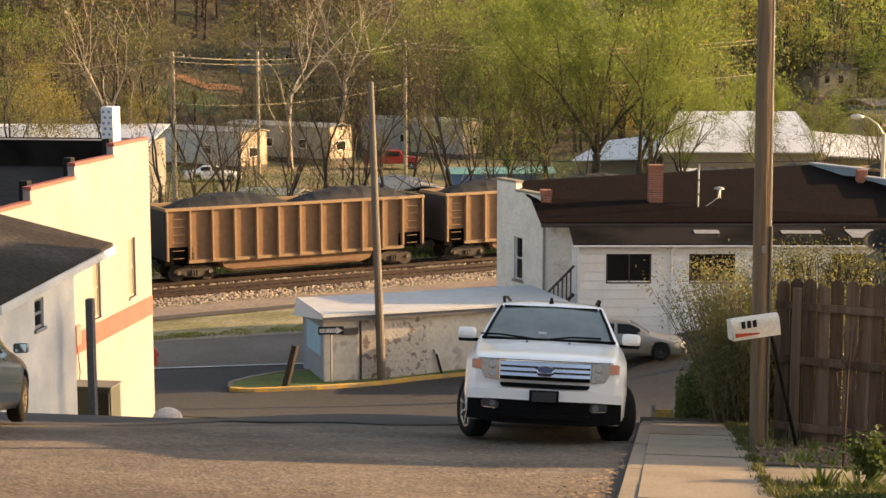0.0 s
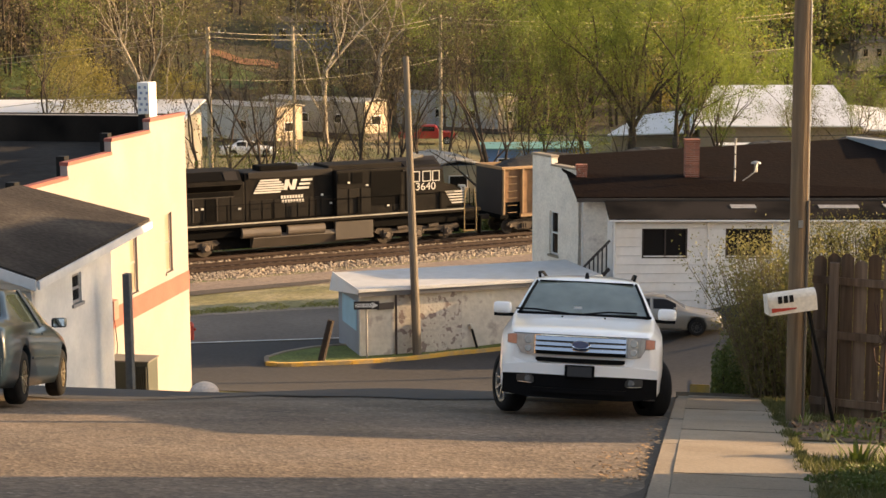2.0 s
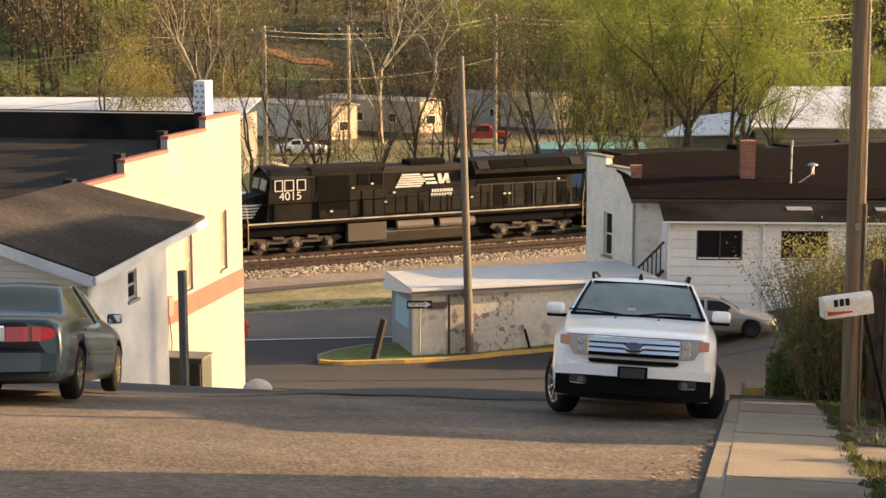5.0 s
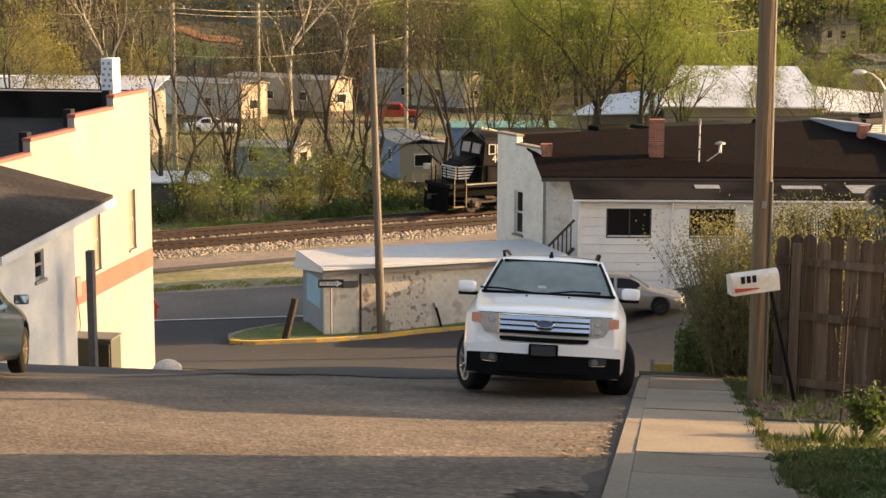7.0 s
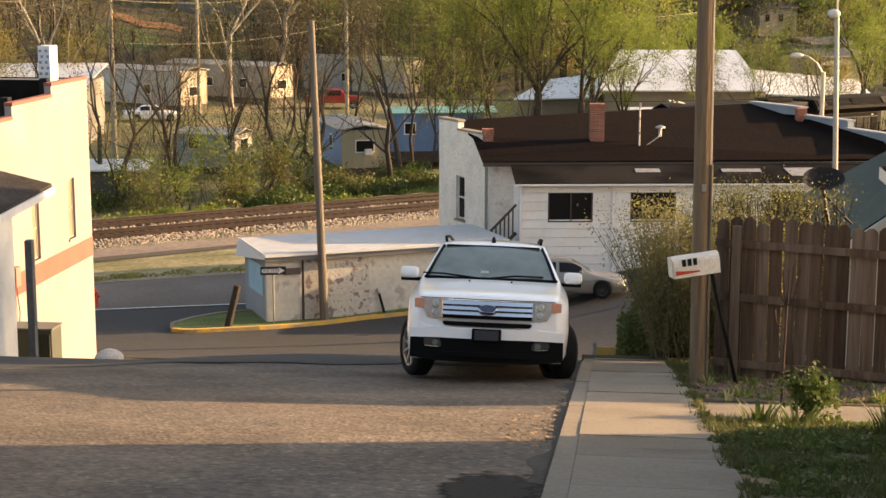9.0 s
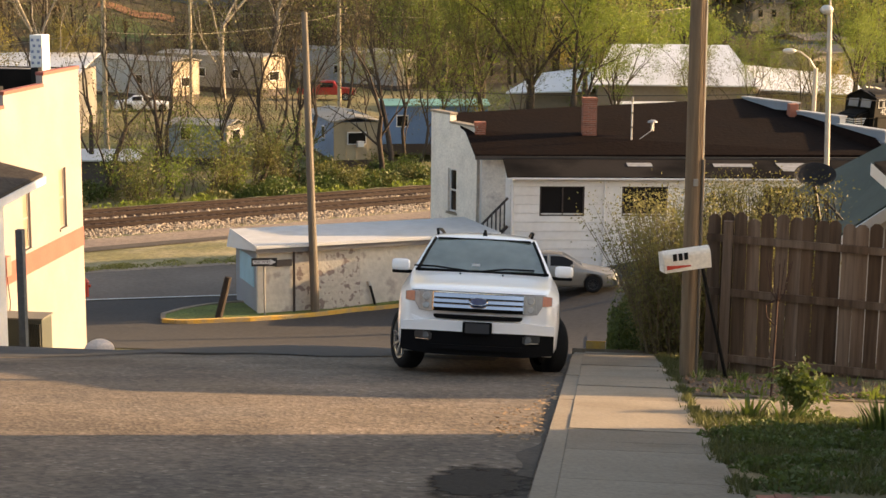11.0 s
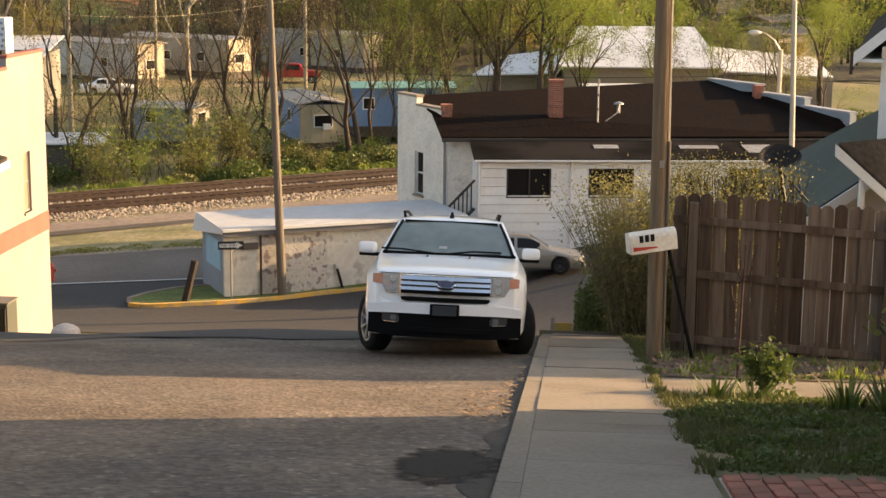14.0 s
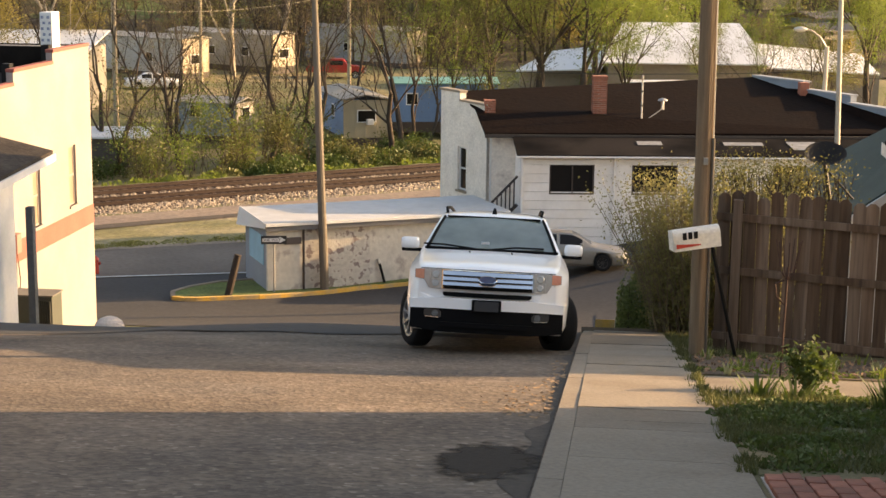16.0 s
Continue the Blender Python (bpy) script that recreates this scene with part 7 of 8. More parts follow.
    return lo, ws


tan = mat("hopper_tan", (0.205, 0.112, 0.055), 0.75, grain=4, vary=0.15, blotch=0.9, blotch_vary=0.25, bump=0.05, dirt=(0.15, 0.075, 0.04), dirt_amount=0.8)
tan_rib = mat("hopper_rib", (0.27, 0.168, 0.09), 0.65, grain=6, vary=0.06, blotch=2, blotch_vary=0.12)
coal_m = mat("coal", (0.0085, 0.008, 0.008), 0.7, grain=12, vary=0.4, blotch=1.2, blotch_vary=0.2, bump=1.0)


def hopper(label):
    """A coal gondola 15.5 m long; x = 0 at its head."""
    h = thing("coal_wagon", Matrix(), label, "coal wagon", "coal wagons of the train")
    ws = []
    L = 15.5
    part("floor", box((-L + 0.4, -1.4, 1.1), (-0.4, 1.4, 1.2)), loco_deep, h)
    for s in (-1, 1):
        bm = bmesh.new()
        add_poly(bm, [(-0.05, s * 1.4, 1.95), (-1.6, s * 1.4, 1.95), (-1.6, s * 1.4, 1.1), (-L + 1.6, s * 1.4, 1.1), (-L + 1.6, s * 1.4, 1.95), (-L + 0.05, s * 1.4, 1.95), (-L + 0.05, s * 1.4, 3.9), (-0.05, s * 1.4, 3.9)], (0, s * 0.03, 0))
        part("side", bm, tan, h)
        part("top_chord", box((-L, s * 1.5 - 0.11, 3.88), (0, s * 1.5 + 0.11, 4.04), 0.02), tan_rib, h)
        part("side_sill", box((-L + 1.3, s * 1.48 - 0.08, 1.05), (-1.3, s * 1.48 + 0.08, 1.22)), tan_rib, h)
        n = 13
        for k in range(n):
            x = -0.12 - (L - 0.24) * k / (n - 1)
            z0 = 1.1 if 1.5 < -x < L - 1.5 else 1.25
            bm = bmesh.new()
            add_poly(bm, [(x - 0.06, s * 1.42, z0), (x - 0.05, s * 1.68, z0), (x + 0.05, s * 1.68, z0), (x + 0.06, s * 1.42, z0)], (0, 0, 3.9 - z0))
            part("rib", bm, tan_rib, h)
        for x in (-0.75, -L + 0.75):
            part("ladder_panel", box((x - 0.55, s * 1.38 - 0.03, 1.25), (x + 0.55, s * 1.38 + 0.03, 1.95)), loco_deep, h)
            for k in range(6):
                part("rung", pipe([(x - 0.3, s * 1.45, 1.35 + k * 0.42), (x - 0.3, s * 1.56, 1.35 + k * 0.42), (x + 0.3, s * 1.56, 1.35 + k * 0.42), (x + 0.3, s * 1.45, 1.35 + k * 0.42)], 0.018, 5), tan_rib, h)
    for x in (0, -L):
        w = 1 if x == 0 else -1
        # end walls much darker than the sides
        part("end", box((min(x - w * 0.06, x), -1.5, 1.25), (max(x - w * 0.06, x), 1.5, 3.95)), mat("hopper_end", (0.035, 0.027, 0.024), 0.8, vary=0.2), h, "end wall darker than the tan sides")
        part("end_chord", box((min(x - w * 0.12, x + w * 0.02), -1.6, 3.88), (max(x - w * 0.12, x + w * 0.02), 1.6, 4.05), 0.02), tan_rib, h)
        part("coupler", box((min(x, x + w * 0.65), -0.12, 0.85), (max(x, x + w * 0.65), 0.12, 1.15), 0.03), truck_mat, h)
        part("end_sill", box((min(x, x - w * 0.5), -1.45, 1.0), (max(x, x - w * 0.5), 1.45, 1.25)), loco_deep, h)
    # the two tubs hanging between the bogies
    bm = bmesh.new()
    add_poly(bm, [(-3.0, -1.3, 1.15), (-3.3, -1.3, 0.6), (-3.9, -1.3, 0.42), (-L + 3.9, -1.3, 0.42), (-L + 3.3, -1.3, 0.6), (-L + 3.0, -1.3, 1.15)], (0, 2.6, 0))
    bmesh.ops.bevel(bm, geom=[e for e in bm.edges if abs(e.verts[0].co.y - e.verts[1].co.y) < 0.01], offset=0.12, segments=2, affect="EDGES")
    part("tub", bm, tan, h)
    # coal in two humps
    bm = bmesh.new()
    nx, ny = 46, 10
    grid = []
    for i in range(nx + 1):
        row = []
        for j in range(ny + 1):
            u, v = i / nx, j / ny
            x, y = -0.3 - (L - 0.6) * u, -1.42 + 2.84 * v
            hump = max(0.0, math.sin(math.pi * min(1, max(0, (u * 2) % 1.0)))) ** 0.5
            z = 3.55 + (0.95 * hump + 0.12) * (1 - abs(2 * v - 1) ** 2.2) + 0.10 * noise.noise(Vector((x * 1.6, y * 1.6, 4)))
            row.append(bm.verts.new((x, y, z)))
        grid.append(row)
    for i in range(nx):
        for j in range(ny):
            bm.faces.new((grid[i][j], grid[i + 1][j], grid[i + 1][j + 1], grid[i][j + 1]))
    part("coal_load", bm, coal_m, h, "heaped black coal")
    for x0 in (-1.75, -L + 1.75):
        t = new("bogie")
        t.parent = h
        t.matrix_basis = pose(x0, 0, 0)
        for s in (-1, 1):
            bm = bmesh.new()
            y = s * 1.02
            add_poly(bm, [(-1.15, y, 0.6), (-0.95, y, 0.75), (-0.35, y, 0.9), (0.35, y, 0.9), (0.95, y, 0.75), (1.15, y, 0.6), (1.1, y, 0.45), (0.75, y, 0.45), (0.35, y, 0.25), (-0.35, y, 0.25), (-0.75, y, 0.45), (-1.1, y, 0.45)], (0, s * 0.1, 0))
            part("side_frame", bm, truck_mat, t)
            for x in (-0.89, 0.89):
                part("cap", tube((x, s * 1.12, 0.5), (x, s * 1.2, 0.5), 0.12, 0.1, 10), mat("axle_cap", (0, 0, 0)), t)
            for dx in (-0.15, 0.0, 0.15):
                part("spring", tube((dx, s * 1.15, 0.32), (dx, s * 1.15, 0.62), 0.06, 0.06, 8), truck_mat, t)
        for x in (-0.89, 0.89):
            ws.append((wheelset(h, x0 + x, 0.46), x0 + x, 0.46))
    return h, ws


loco_a, wheels_a = locomotive("3640", "black road locomotive with white marks coupled behind the coal wagons")
loco_b, wheels_b = locomotive("4015", "black road locomotive running backwards at the tail of the train")
loco_a.scale = loco_b.scale = (1.05, 1.0, 1.0)
wagon, wagon_wheels = hopper("tan ribbed coal wagon heaped with coal")
WAGONS = [wagon] + [copy_thing(wagon, Matrix()) for k in range(4)]

# ---- trees, bushes and weeds ----


class Growth:
    """Collects tapered limbs and leaves."""

    def __init__(self, seed):
        self.rng = random.Random(seed)
        self.v, self.f, self.lv, self.lf, self.tips = [], [], [], [], []

    def limb(self, p, q, r0, r1, sides):
        d = (q - p).normalized()
        a = d.orthogonal().normalized()
        c = d.cross(a)
        base = len(self.v)
        for o, r in ((p, r0), (q, r1)):
            for k in range(sides):
                t = 2 * math.pi * k / sides
                self.v.append(tuple(o + (a * math.cos(t) + c * math.sin(t)) * r))
        for k in range(sides):
            self.f.append((base + k, base + (k + 1) % sides, base + sides + (k + 1) % sides, base + sides + k))

    def grow(self, p, d, length, r, depth, spread=0.55, up=0.25, forks=(2, 3)):
        rng = self.rng
        n = 3 if depth > 2 else 2
        for k in range(n):
            d = (d + Vector((rng.gauss(0, 0.13), rng.gauss(0, 0.13), rng.gauss(0, 0.07) + 0.05 * up))).normalized()
            q = p + d * (length / n)
            r1 = r * (0.86 if depth > 0 else 0.5)
            self.limb(p, q, r, r1, 7 if r > 0.12 else (5 if r > 0.04 else 3))
            p, r = q, r1
            if depth <= 2:
                self.tips.append(p)
            if depth > 1 and k < n - 1 and rng.random() < 0.55:
                side = (d + Vector((rng.gauss(0, 1), rng.gauss(0, 1), rng.gauss(0.2, 0.5))).normalized() * (spread + 0.35)).normalized()
                self.grow(p, side, length * 0.55, r * 0.5, depth - 2, spread, up, forks)
        if depth > 0:
            for k in range(rng.randint(*forks)):
                side = (d + Vector((rng.gauss(0, 1), rng.gauss(0, 1), rng.gauss(0.1, 0.6))).normalized() * spread * rng.uniform(0.6, 1.4) + Vector((0, 0, up * 0.5))).normalized()
                self.grow(p, side, length * rng.uniform(0.6, 0.85), r * rng.uniform(0.55, 0.72), depth - 1, spread, up, forks)

    def leaves(self, n, around, size, flat=0.0):
        """n small leaf sprays strewn round the tips."""
        rng = self.rng
        for k in range(n):
            c = rng.choice(self.tips) + Vector((rng.gauss(0, around), rng.gauss(0, around), rng.gauss(0, around * 0.8)))
            self.leaf(c, size * rng.uniform(0.5, 1.5))

    def sprays(self, n, each, around, size):
        """n loose clumps of small leaves round the tips."""
        rng = self.rng
        for k in range(n):
            c = rng.choice(self.tips) + Vector((rng.gauss(0, around), rng.gauss(0, around), rng.gauss(0, around * 0.7)))
            w = rng.uniform(0.15, 0.5)
            for j in range(each):
                self.leaf(c + Vector((rng.gauss(0, w), rng.gauss(0, w), rng.gauss(0, w * 0.6))), size * rng.uniform(0.5, 1.5))

    def leaf(self, c, s):
        rng = self.rng
        a = Vector((rng.gauss(0, 1), rng.gauss(0, 1), rng.gauss(0, 1))).normalized()
        b = a.orthogonal().normalized()
        b.rotate(Matrix.Rotation(rng.uniform(0, 6.28), 3, a))
        base = len(self.lv)
        self.lv += [tuple(c - a * s), tuple(c + b * s * 0.55), tuple(c + a * s), tuple(c - b * s * 0.55)]
        self.lf.append((base, base + 1, base + 2, base + 3))

    def build(self, name, label, category, bark, leaf, group="", m=None):
        t = thing(name, m or Matrix(), label, category, group)
        if self.f:
            mesh_object("trunk", self.v, self.f, bark, t, True)
        if self.lf:
            o = mesh_object("crown", self.lv, self.lf, leaf, t)
            o["kind"] = "stuff"
        return t


bark_dark = mat("bark_dark", (0.055, 0.038, 0.027), 0.9, grain=8, vary=0.25, blotch=0.6, blotch_vary=0.2, bump=0.5)
bark_pale = mat("bark_pale", (0.29, 0.245, 0.19), 0.85, grain=5, vary=0.2, blotch=0.8, blotch_vary=0.3, bump=0.3)
leaf_spring = leaf_mat("leaf_spring", (0.205, 0.25, 0.047), (0.115, 0.16, 0.032), 0.55)
leaf_olive = leaf_mat("leaf_olive", (0.17, 0.152, 0.045), (0.10, 0.108, 0.031), 0.4)
leaf_bud = leaf_mat("leaf_bud", (0.17, 0.128, 0.064), (0.10, 0.08, 0.043), 0.4)
leaf_deep = leaf_mat("leaf_deep", (0.09, 0.125, 0.025), (0.05, 0.08, 0.016), 0.35)
leaf_yellow = leaf_mat("leaf_yellow", (0.27, 0.22, 0.06), (0.18, 0.16, 0.042), 0.45)


def bare_tree(seed, height, leaf, leaves, leaf_size, bark, label, r=0.2, spread=0.5, each=0):
    g = Growth(seed)
    g.grow(Vector((0, 0, -0.3)), Vector((0, 0, 1)), height * 0.36, r, 5, spread, 0.3)
    top = max(p[2] for p in g.v)
    k = height / top
    g.v = [tuple(c * k for c in p) for p in g.v]
    g.tips = [p * k for p in g.tips]
    if each:
        g.sprays(leaves, each, 0.5, leaf_size)
    else:
        g.leaves(leaves, 0.45, leaf_size)
    return g.build("tree", label, "tree", bark, leaf, "trees along the railway")


BARE = [bare_tree(20 + k, 16.5, leaf_bud if k % 2 else leaf_olive, 1300, 0.066, bark_dark, "tall thin dark tree with bare twigs and few buds", 0.25, 0.42) for k in range(4)]
PALE = bare_tree(31, 20, leaf_bud, 1300, 0.07, bark_pale, "pale-barked sycamore with bare crooked limbs", 0.32, 0.6)
GREEN = [bare_tree(40 + k, 21, leaf_spring, 1500, 0.07, bark_dark, "spreading tree in yellow-green spring leaf", 0.5, 0.55, 16) for k in range(2)]
LEAFY = [bare_tree(64 + k, 17, leaf_spring if k else leaf_olive, 700, 0.06, bark_dark, "slender dark-stemmed tree in thin spring leaf", 0.2, 0.45, 12) for k in range(2)]
YELLOW = bare_tree(52, 9, leaf_yellow, 5000, 0.07, bark_dark, "small tree in yellow spring bud", 0.12, 0.6)
used = set()


def plant(tree, x, y, scale=1.0, turn=0.0, sink=0.0):
    m = Matrix.Translation((x, y, ground_z(x, y) - sink)) @ pose(0, 0, 0, 0, 0, turn)
    if tree.name not in used:
        used.add(tree.name)
        tree.matrix_basis = m @ Matrix.Scale(scale, 4)
        return tree
    c = copy_thing(tree, m)
    c.scale = (scale, scale, scale)
    return c


for i, (x, y, k, s, turn) in enumerate([(-16.8, 98, 0, 1.0, 10), (-12.9, 99, 1, 1.0, 80), (-13.3, 101, 2, 0.8, 200), (-7.6, 101, 3, 1.05, 30), (-6.6, 102, 0, 1.08, 150), (-5.9, 104, 1, 1.0, 260),
                                        (-4.3, 103, 2, 0.9, 90), (0.3, 104, 3, 1.15, 300), (0.9, 106, 1, 1.1, 20), (2.8, 108, 0, 0.75, 60), (-10.2, 103, 3, 0.8, 120), (-18.6, 103, 2, 0.9, 40),
                                        (-9.5, 106, 0, 0.7, 200), (-15.2, 107, 1, 0.75, 310), (7.5, 112, 2, 0.8, 10), (25.0, 112, 3, 0.75, 70), (28.0, 114, 0, 0.7, 180), (34.0, 120, 1, 0.8, 20), (-24, 108, 3, 1.0, 0), (-31, 112, 0, 1.0, 100), (31.5, 116, 2, 0.7, 250)]):
    plant(BARE[k], x, y, s, turn)
rng = random.Random(61)
for k in range(26):
    plant(BARE[k % 4], rng.uniform(-30, 4), rng.uniform(124, 147), rng.uniform(0.3, 0.55), rng.uniform(0, 360))
for x, y, s, turn in ((-27.5, 128, 1.0, 0), (-14.5, 150, 1.1, 120), (-11.0, 165, 1.2, 40)):
    plant(PALE, x, y, s, turn)
for x, y, k, s, turn in ((11.6, 110, 0, 1.0, 15), (13.6, 108, 1, 0.95, 80), (16.4, 110, 0, 0.62, 250), (16.5, 131, 0, 0.8, 200), (8.0, 124, 1, 0.9, 300), (6.0, 150, 0, 0.9, 130), (26.5, 134, 1, 0.5, 10), (40, 130, 0, 0.8, 60)):
    plant(GREEN[k], x, y, s, turn)
for x, y, k, s, turn in ((2.2, 112, 0, 0.95, 40), (4.2, 110, 1, 0.9, 170), (6.2, 109, 0, 0.8, 260), (7.9, 113, 1, 1.0, 20), (9.6, 109, 0, 0.75, 100), (-2.6, 128, 1, 0.9, 220), (3.0, 135, 1, 0.9, 60), (22.5, 112, 0, 0.55, 130), (27.0, 110, 1, 0.5, 200), (30.5, 112, 0, 0.5, 20),
                            (-20.5, 168, 0, 0.8, 30), (-9.0, 172, 1, 0.8, 110), (-30.5, 165, 0, 0.8, 210), (-2.0, 176, 1, 1.0, 320), (-42, 160, 1, 0.8, 10), (36, 116, 1, 0.6, 80)):
    plant(LEAFY[k], x, y, s, turn)
for x, y, s, turn in ((-29.5, 122, 1.0, 0), (-34.0, 126, 1.2, 100), (-24.5, 130, 0.9, 200), (36, 128, 0.8, 30)):
    plant(YELLOW, x, y, s, turn)


def thicket(name, label, category, seed, places, leaf, size, n, height, radius):
    """Low leafy growth strewn over the land: heaps of small leaves with a few stems."""
    g = Growth(seed)
    rng = g.rng
    for x, y, s in places:
        z = ground_z(x, y)
        for k in range(4):
            a = rng.uniform(0, 6.28)
            g.limb(Vector((x, y, z - 0.1)), Vector((x + math.cos(a) * radius * s * 0.5, y + math.sin(a) * radius * s * 0.5, z + height * s * 0.7)), 0.03, 0.01, 3)
        for k in range(int(n * s)):
            a, r = rng.uniform(0, 6.28), radius * s * math.sqrt(rng.random())
            h = height * s * (1 - (r / (radius * s)) ** 2) ** 0.5
            g.leaf(Vector((x + math.cos(a) * r, y + math.sin(a) * r, z + h * rng.random() ** 0.6)), size * rng.uniform(0.5, 1.5))
    o = mesh_object(name, g.v + g.lv, g.f + [tuple(i + len(g.v) for i in f) for f in g.lf], leaf)
    return tagged(o, label, category, kind="stuff")


rng = random.Random(77)
spots = [(*rail_xy(rng.uniform(-40, 60), rng.uniform(-15, -8.0)), rng.uniform(0.5, 1.25)) for k in range(150)]
thicket("undergrowth", "green undergrowth on the bank behind the tracks", "undergrowth", 5, spots[:95], leaf_deep, 0.095, 850, 1.25, 1.5)
thicket("undergrowth", "yellow-green undergrowth on the bank behind the tracks", "undergrowth", 6, spots[95:], leaf_olive, 0.085, 800, 1.2, 1.5)
# tall thin shrubs in front of the mobile homes
for k, (u, o, h) in enumerate([(rng.uniform(-24, 14), rng.uniform(-16, -9), rng.uniform(2.2, 4.6)) for k in range(46)]):
    g = Growth(700 + k)
    x, y = rail_xy(u, o)
    if x > -4.5:      # low growth before the blue and tan homes
        h *= 0.4
    for j in range(5):
        g.grow(Vector((g.rng.gauss(0, 0.3), g.rng.gauss(0, 0.3), -0.1)), Vector((g.rng.gauss(0, 0.35), g.rng.gauss(0, 0.35), 1)).normalized(), h * 0.42, 0.03, 3, 0.5, 0.3, (1, 2))
    g.leaves(950, 0.26, 0.066)
    g.build("shrub", "tall thin shrub with sparse spring leaf on the bank", "shrub", bark_dark, (leaf_olive, leaf_spring, leaf_deep, leaf_olive)[k % 4], "shrubs on the railway bank", Matrix.Translation((x, y, ground_z(x, y))))
for k in range(30):      # a looser veil of twigs farther back
    g = Growth(800 + k)
    x, y = rail_xy(rng.uniform(-34, 8), rng.uniform(-27, -13))
    h = rng.uniform(4.0, 6.5)
    for j in range(4):
        g.grow(Vector((g.rng.gauss(0, 0.4), g.rng.gauss(0, 0.4), -0.1)), Vector((g.rng.gauss(0, 0.25), g.rng.gauss(0, 0.25), 1)).normalized(), h * 0.42, 0.04, 3, 0.5, 0.3, (2, 2))
    g.leaves(800, 0.35, 0.057)
    g.build("shrub", "tall twiggy shrub barely in leaf below the mobile homes", "shrub", bark_dark, (leaf_olive, leaf_spring, leaf_bud)[k % 3], "shrubs on the railway bank", Matrix.Translation((x, y, ground_z(x, y))))
weeds = [(*rail_xy(rng.uniform(-45, 50), rng.uniform(-8.2, -6.6)), rng.uniform(0.5, 1.3)) for k in range(170)]
thicket("weeds", "bright weeds along the edge of the ballast", "weeds", 7, weeds, leaf_spring, 0.10, 110, 0.5, 0.8)
rim = []
for k in range(90):
    x = rng.uniform(-30, -4)
    rim.append((x, far_y(x) + 0.5 + abs(rng.gauss(0, 0.5)), rng.uniform(0.3, 1.0)))
thicket("weeds", "green weeds along the far edge of the street", "weeds", 8, rim, leaf_mat("leaf_verge", (0.3, 0.27, 0.08), (0.19, 0.19, 0.055), 0.4), 0.05, 130, 0.16, 0.8)


def forest(name, label, seed, n, x_range, y_range, leaf, size, per, height):
    g = Growth(seed)
    rng = g.rng
    for k in range(n):
        y = rng.uniform(*y_range)
        x = rng.uniform(*x_range) * y / 200.0
        if (y < 222 and 34 < x < 62 and height > 8) or (y < 196 and -33 < x < -17 and height > 8):      # houses stand in clearings
            continue
        z = ground_z(x, y)
        h = height * rng.uniform(0.6, 1.3)
        w = h * rng.uniform(0.28, 0.42)
        lean = Vector((rng.gauss(0, 0.06), rng.gauss(0, 0.06), 1))
        g.limb(Vector((x, y, z - 0.5)), Vector((x, y, z)) + lean * h * 0.8, 0.22, 0.05, 4)
        blobs = []
        for j in range(7):
            a, t = rng.uniform(0, 6.28), rng.uniform(0.3, 0.95)
            r = w * rng.uniform(0.3, 0.9) * (1.15 - t)
            c = Vector((x + math.cos(a) * r, y + math.sin(a) * r, z + h * t)) + Vector((lean.x, lean.y, 0)) * h * t
            blobs.append((c, w * rng.uniform(0.3, 0.55)))
            g.limb(Vector((x, y, z + h * t * 0.7)), c, 0.09, 0.03, 3)
        for j in range(per):
            c, r = rng.choice(blobs)
            d = Vector((rng.gauss(0, 1), rng.gauss(0, 1), rng.gauss(0, 0.8))) * r * 0.62
            g.leaf(c + d, size * rng.uniform(0.5, 1.4))
    wood = mesh_object(name + "_trunks", g.v, g.f, bark_dark)
    tagged(wood, "dark trunks and limbs of the hillside wood", "woodland", kind="stuff")
    return tagged(mesh_object(name, g.lv, g.lf, leaf), label, "woodland", kind="stuff")


forest("woodland", "brown budding woodland on the far hillside", 1, 210, (-75, 10), (166, 236), leaf_bud, 0.17, 330, 12)
forest("woodland", "olive budding woodland on the far hillside", 2, 190, (-75, 45), (166, 236), leaf_olive, 0.18, 340, 12)
forest("woodland", "yellow-green spring woodland on the far hillside", 3, 150, (5, 90), (164, 236), leaf_spring, 0.2, 420, 12)
forest("woodland", "yellow flowering woodland on the far hillside", 4, 90, (22, 95), (168, 236), leaf_yellow, 0.18, 520, 11)
forest("woodland", "yellow-green woodland high on the far hillside", 6, 150, (28, 78), (222, 292), leaf_spring, 0.23, 310, 13)
forest("woodland", "yellow flowering trees high on the far hillside", 7, 80, (28, 80), (222, 285), leaf_yellow, 0.23, 310, 11)
forest("woodland", "dark evergreen trees on the hillside", 5, 26, (-75, -40), (178, 215), leaf_deep, 0.17, 600, 12)
forest("woodland", "low olive scrub on the near hillside", 11, 100, (-105, -48), (132, 190), leaf_olive, 0.1, 420, 6)
forest("woodland", "low yellow-green scrub below the hillside houses", 14, 90, (30, 66), (160, 212), leaf_spring, 0.11, 420, 5.5)
forest("woodland", "low brown scrub behind the mobile homes", 13, 70, (-40, 12), (160, 178), leaf_bud, 0.09, 420, 5)

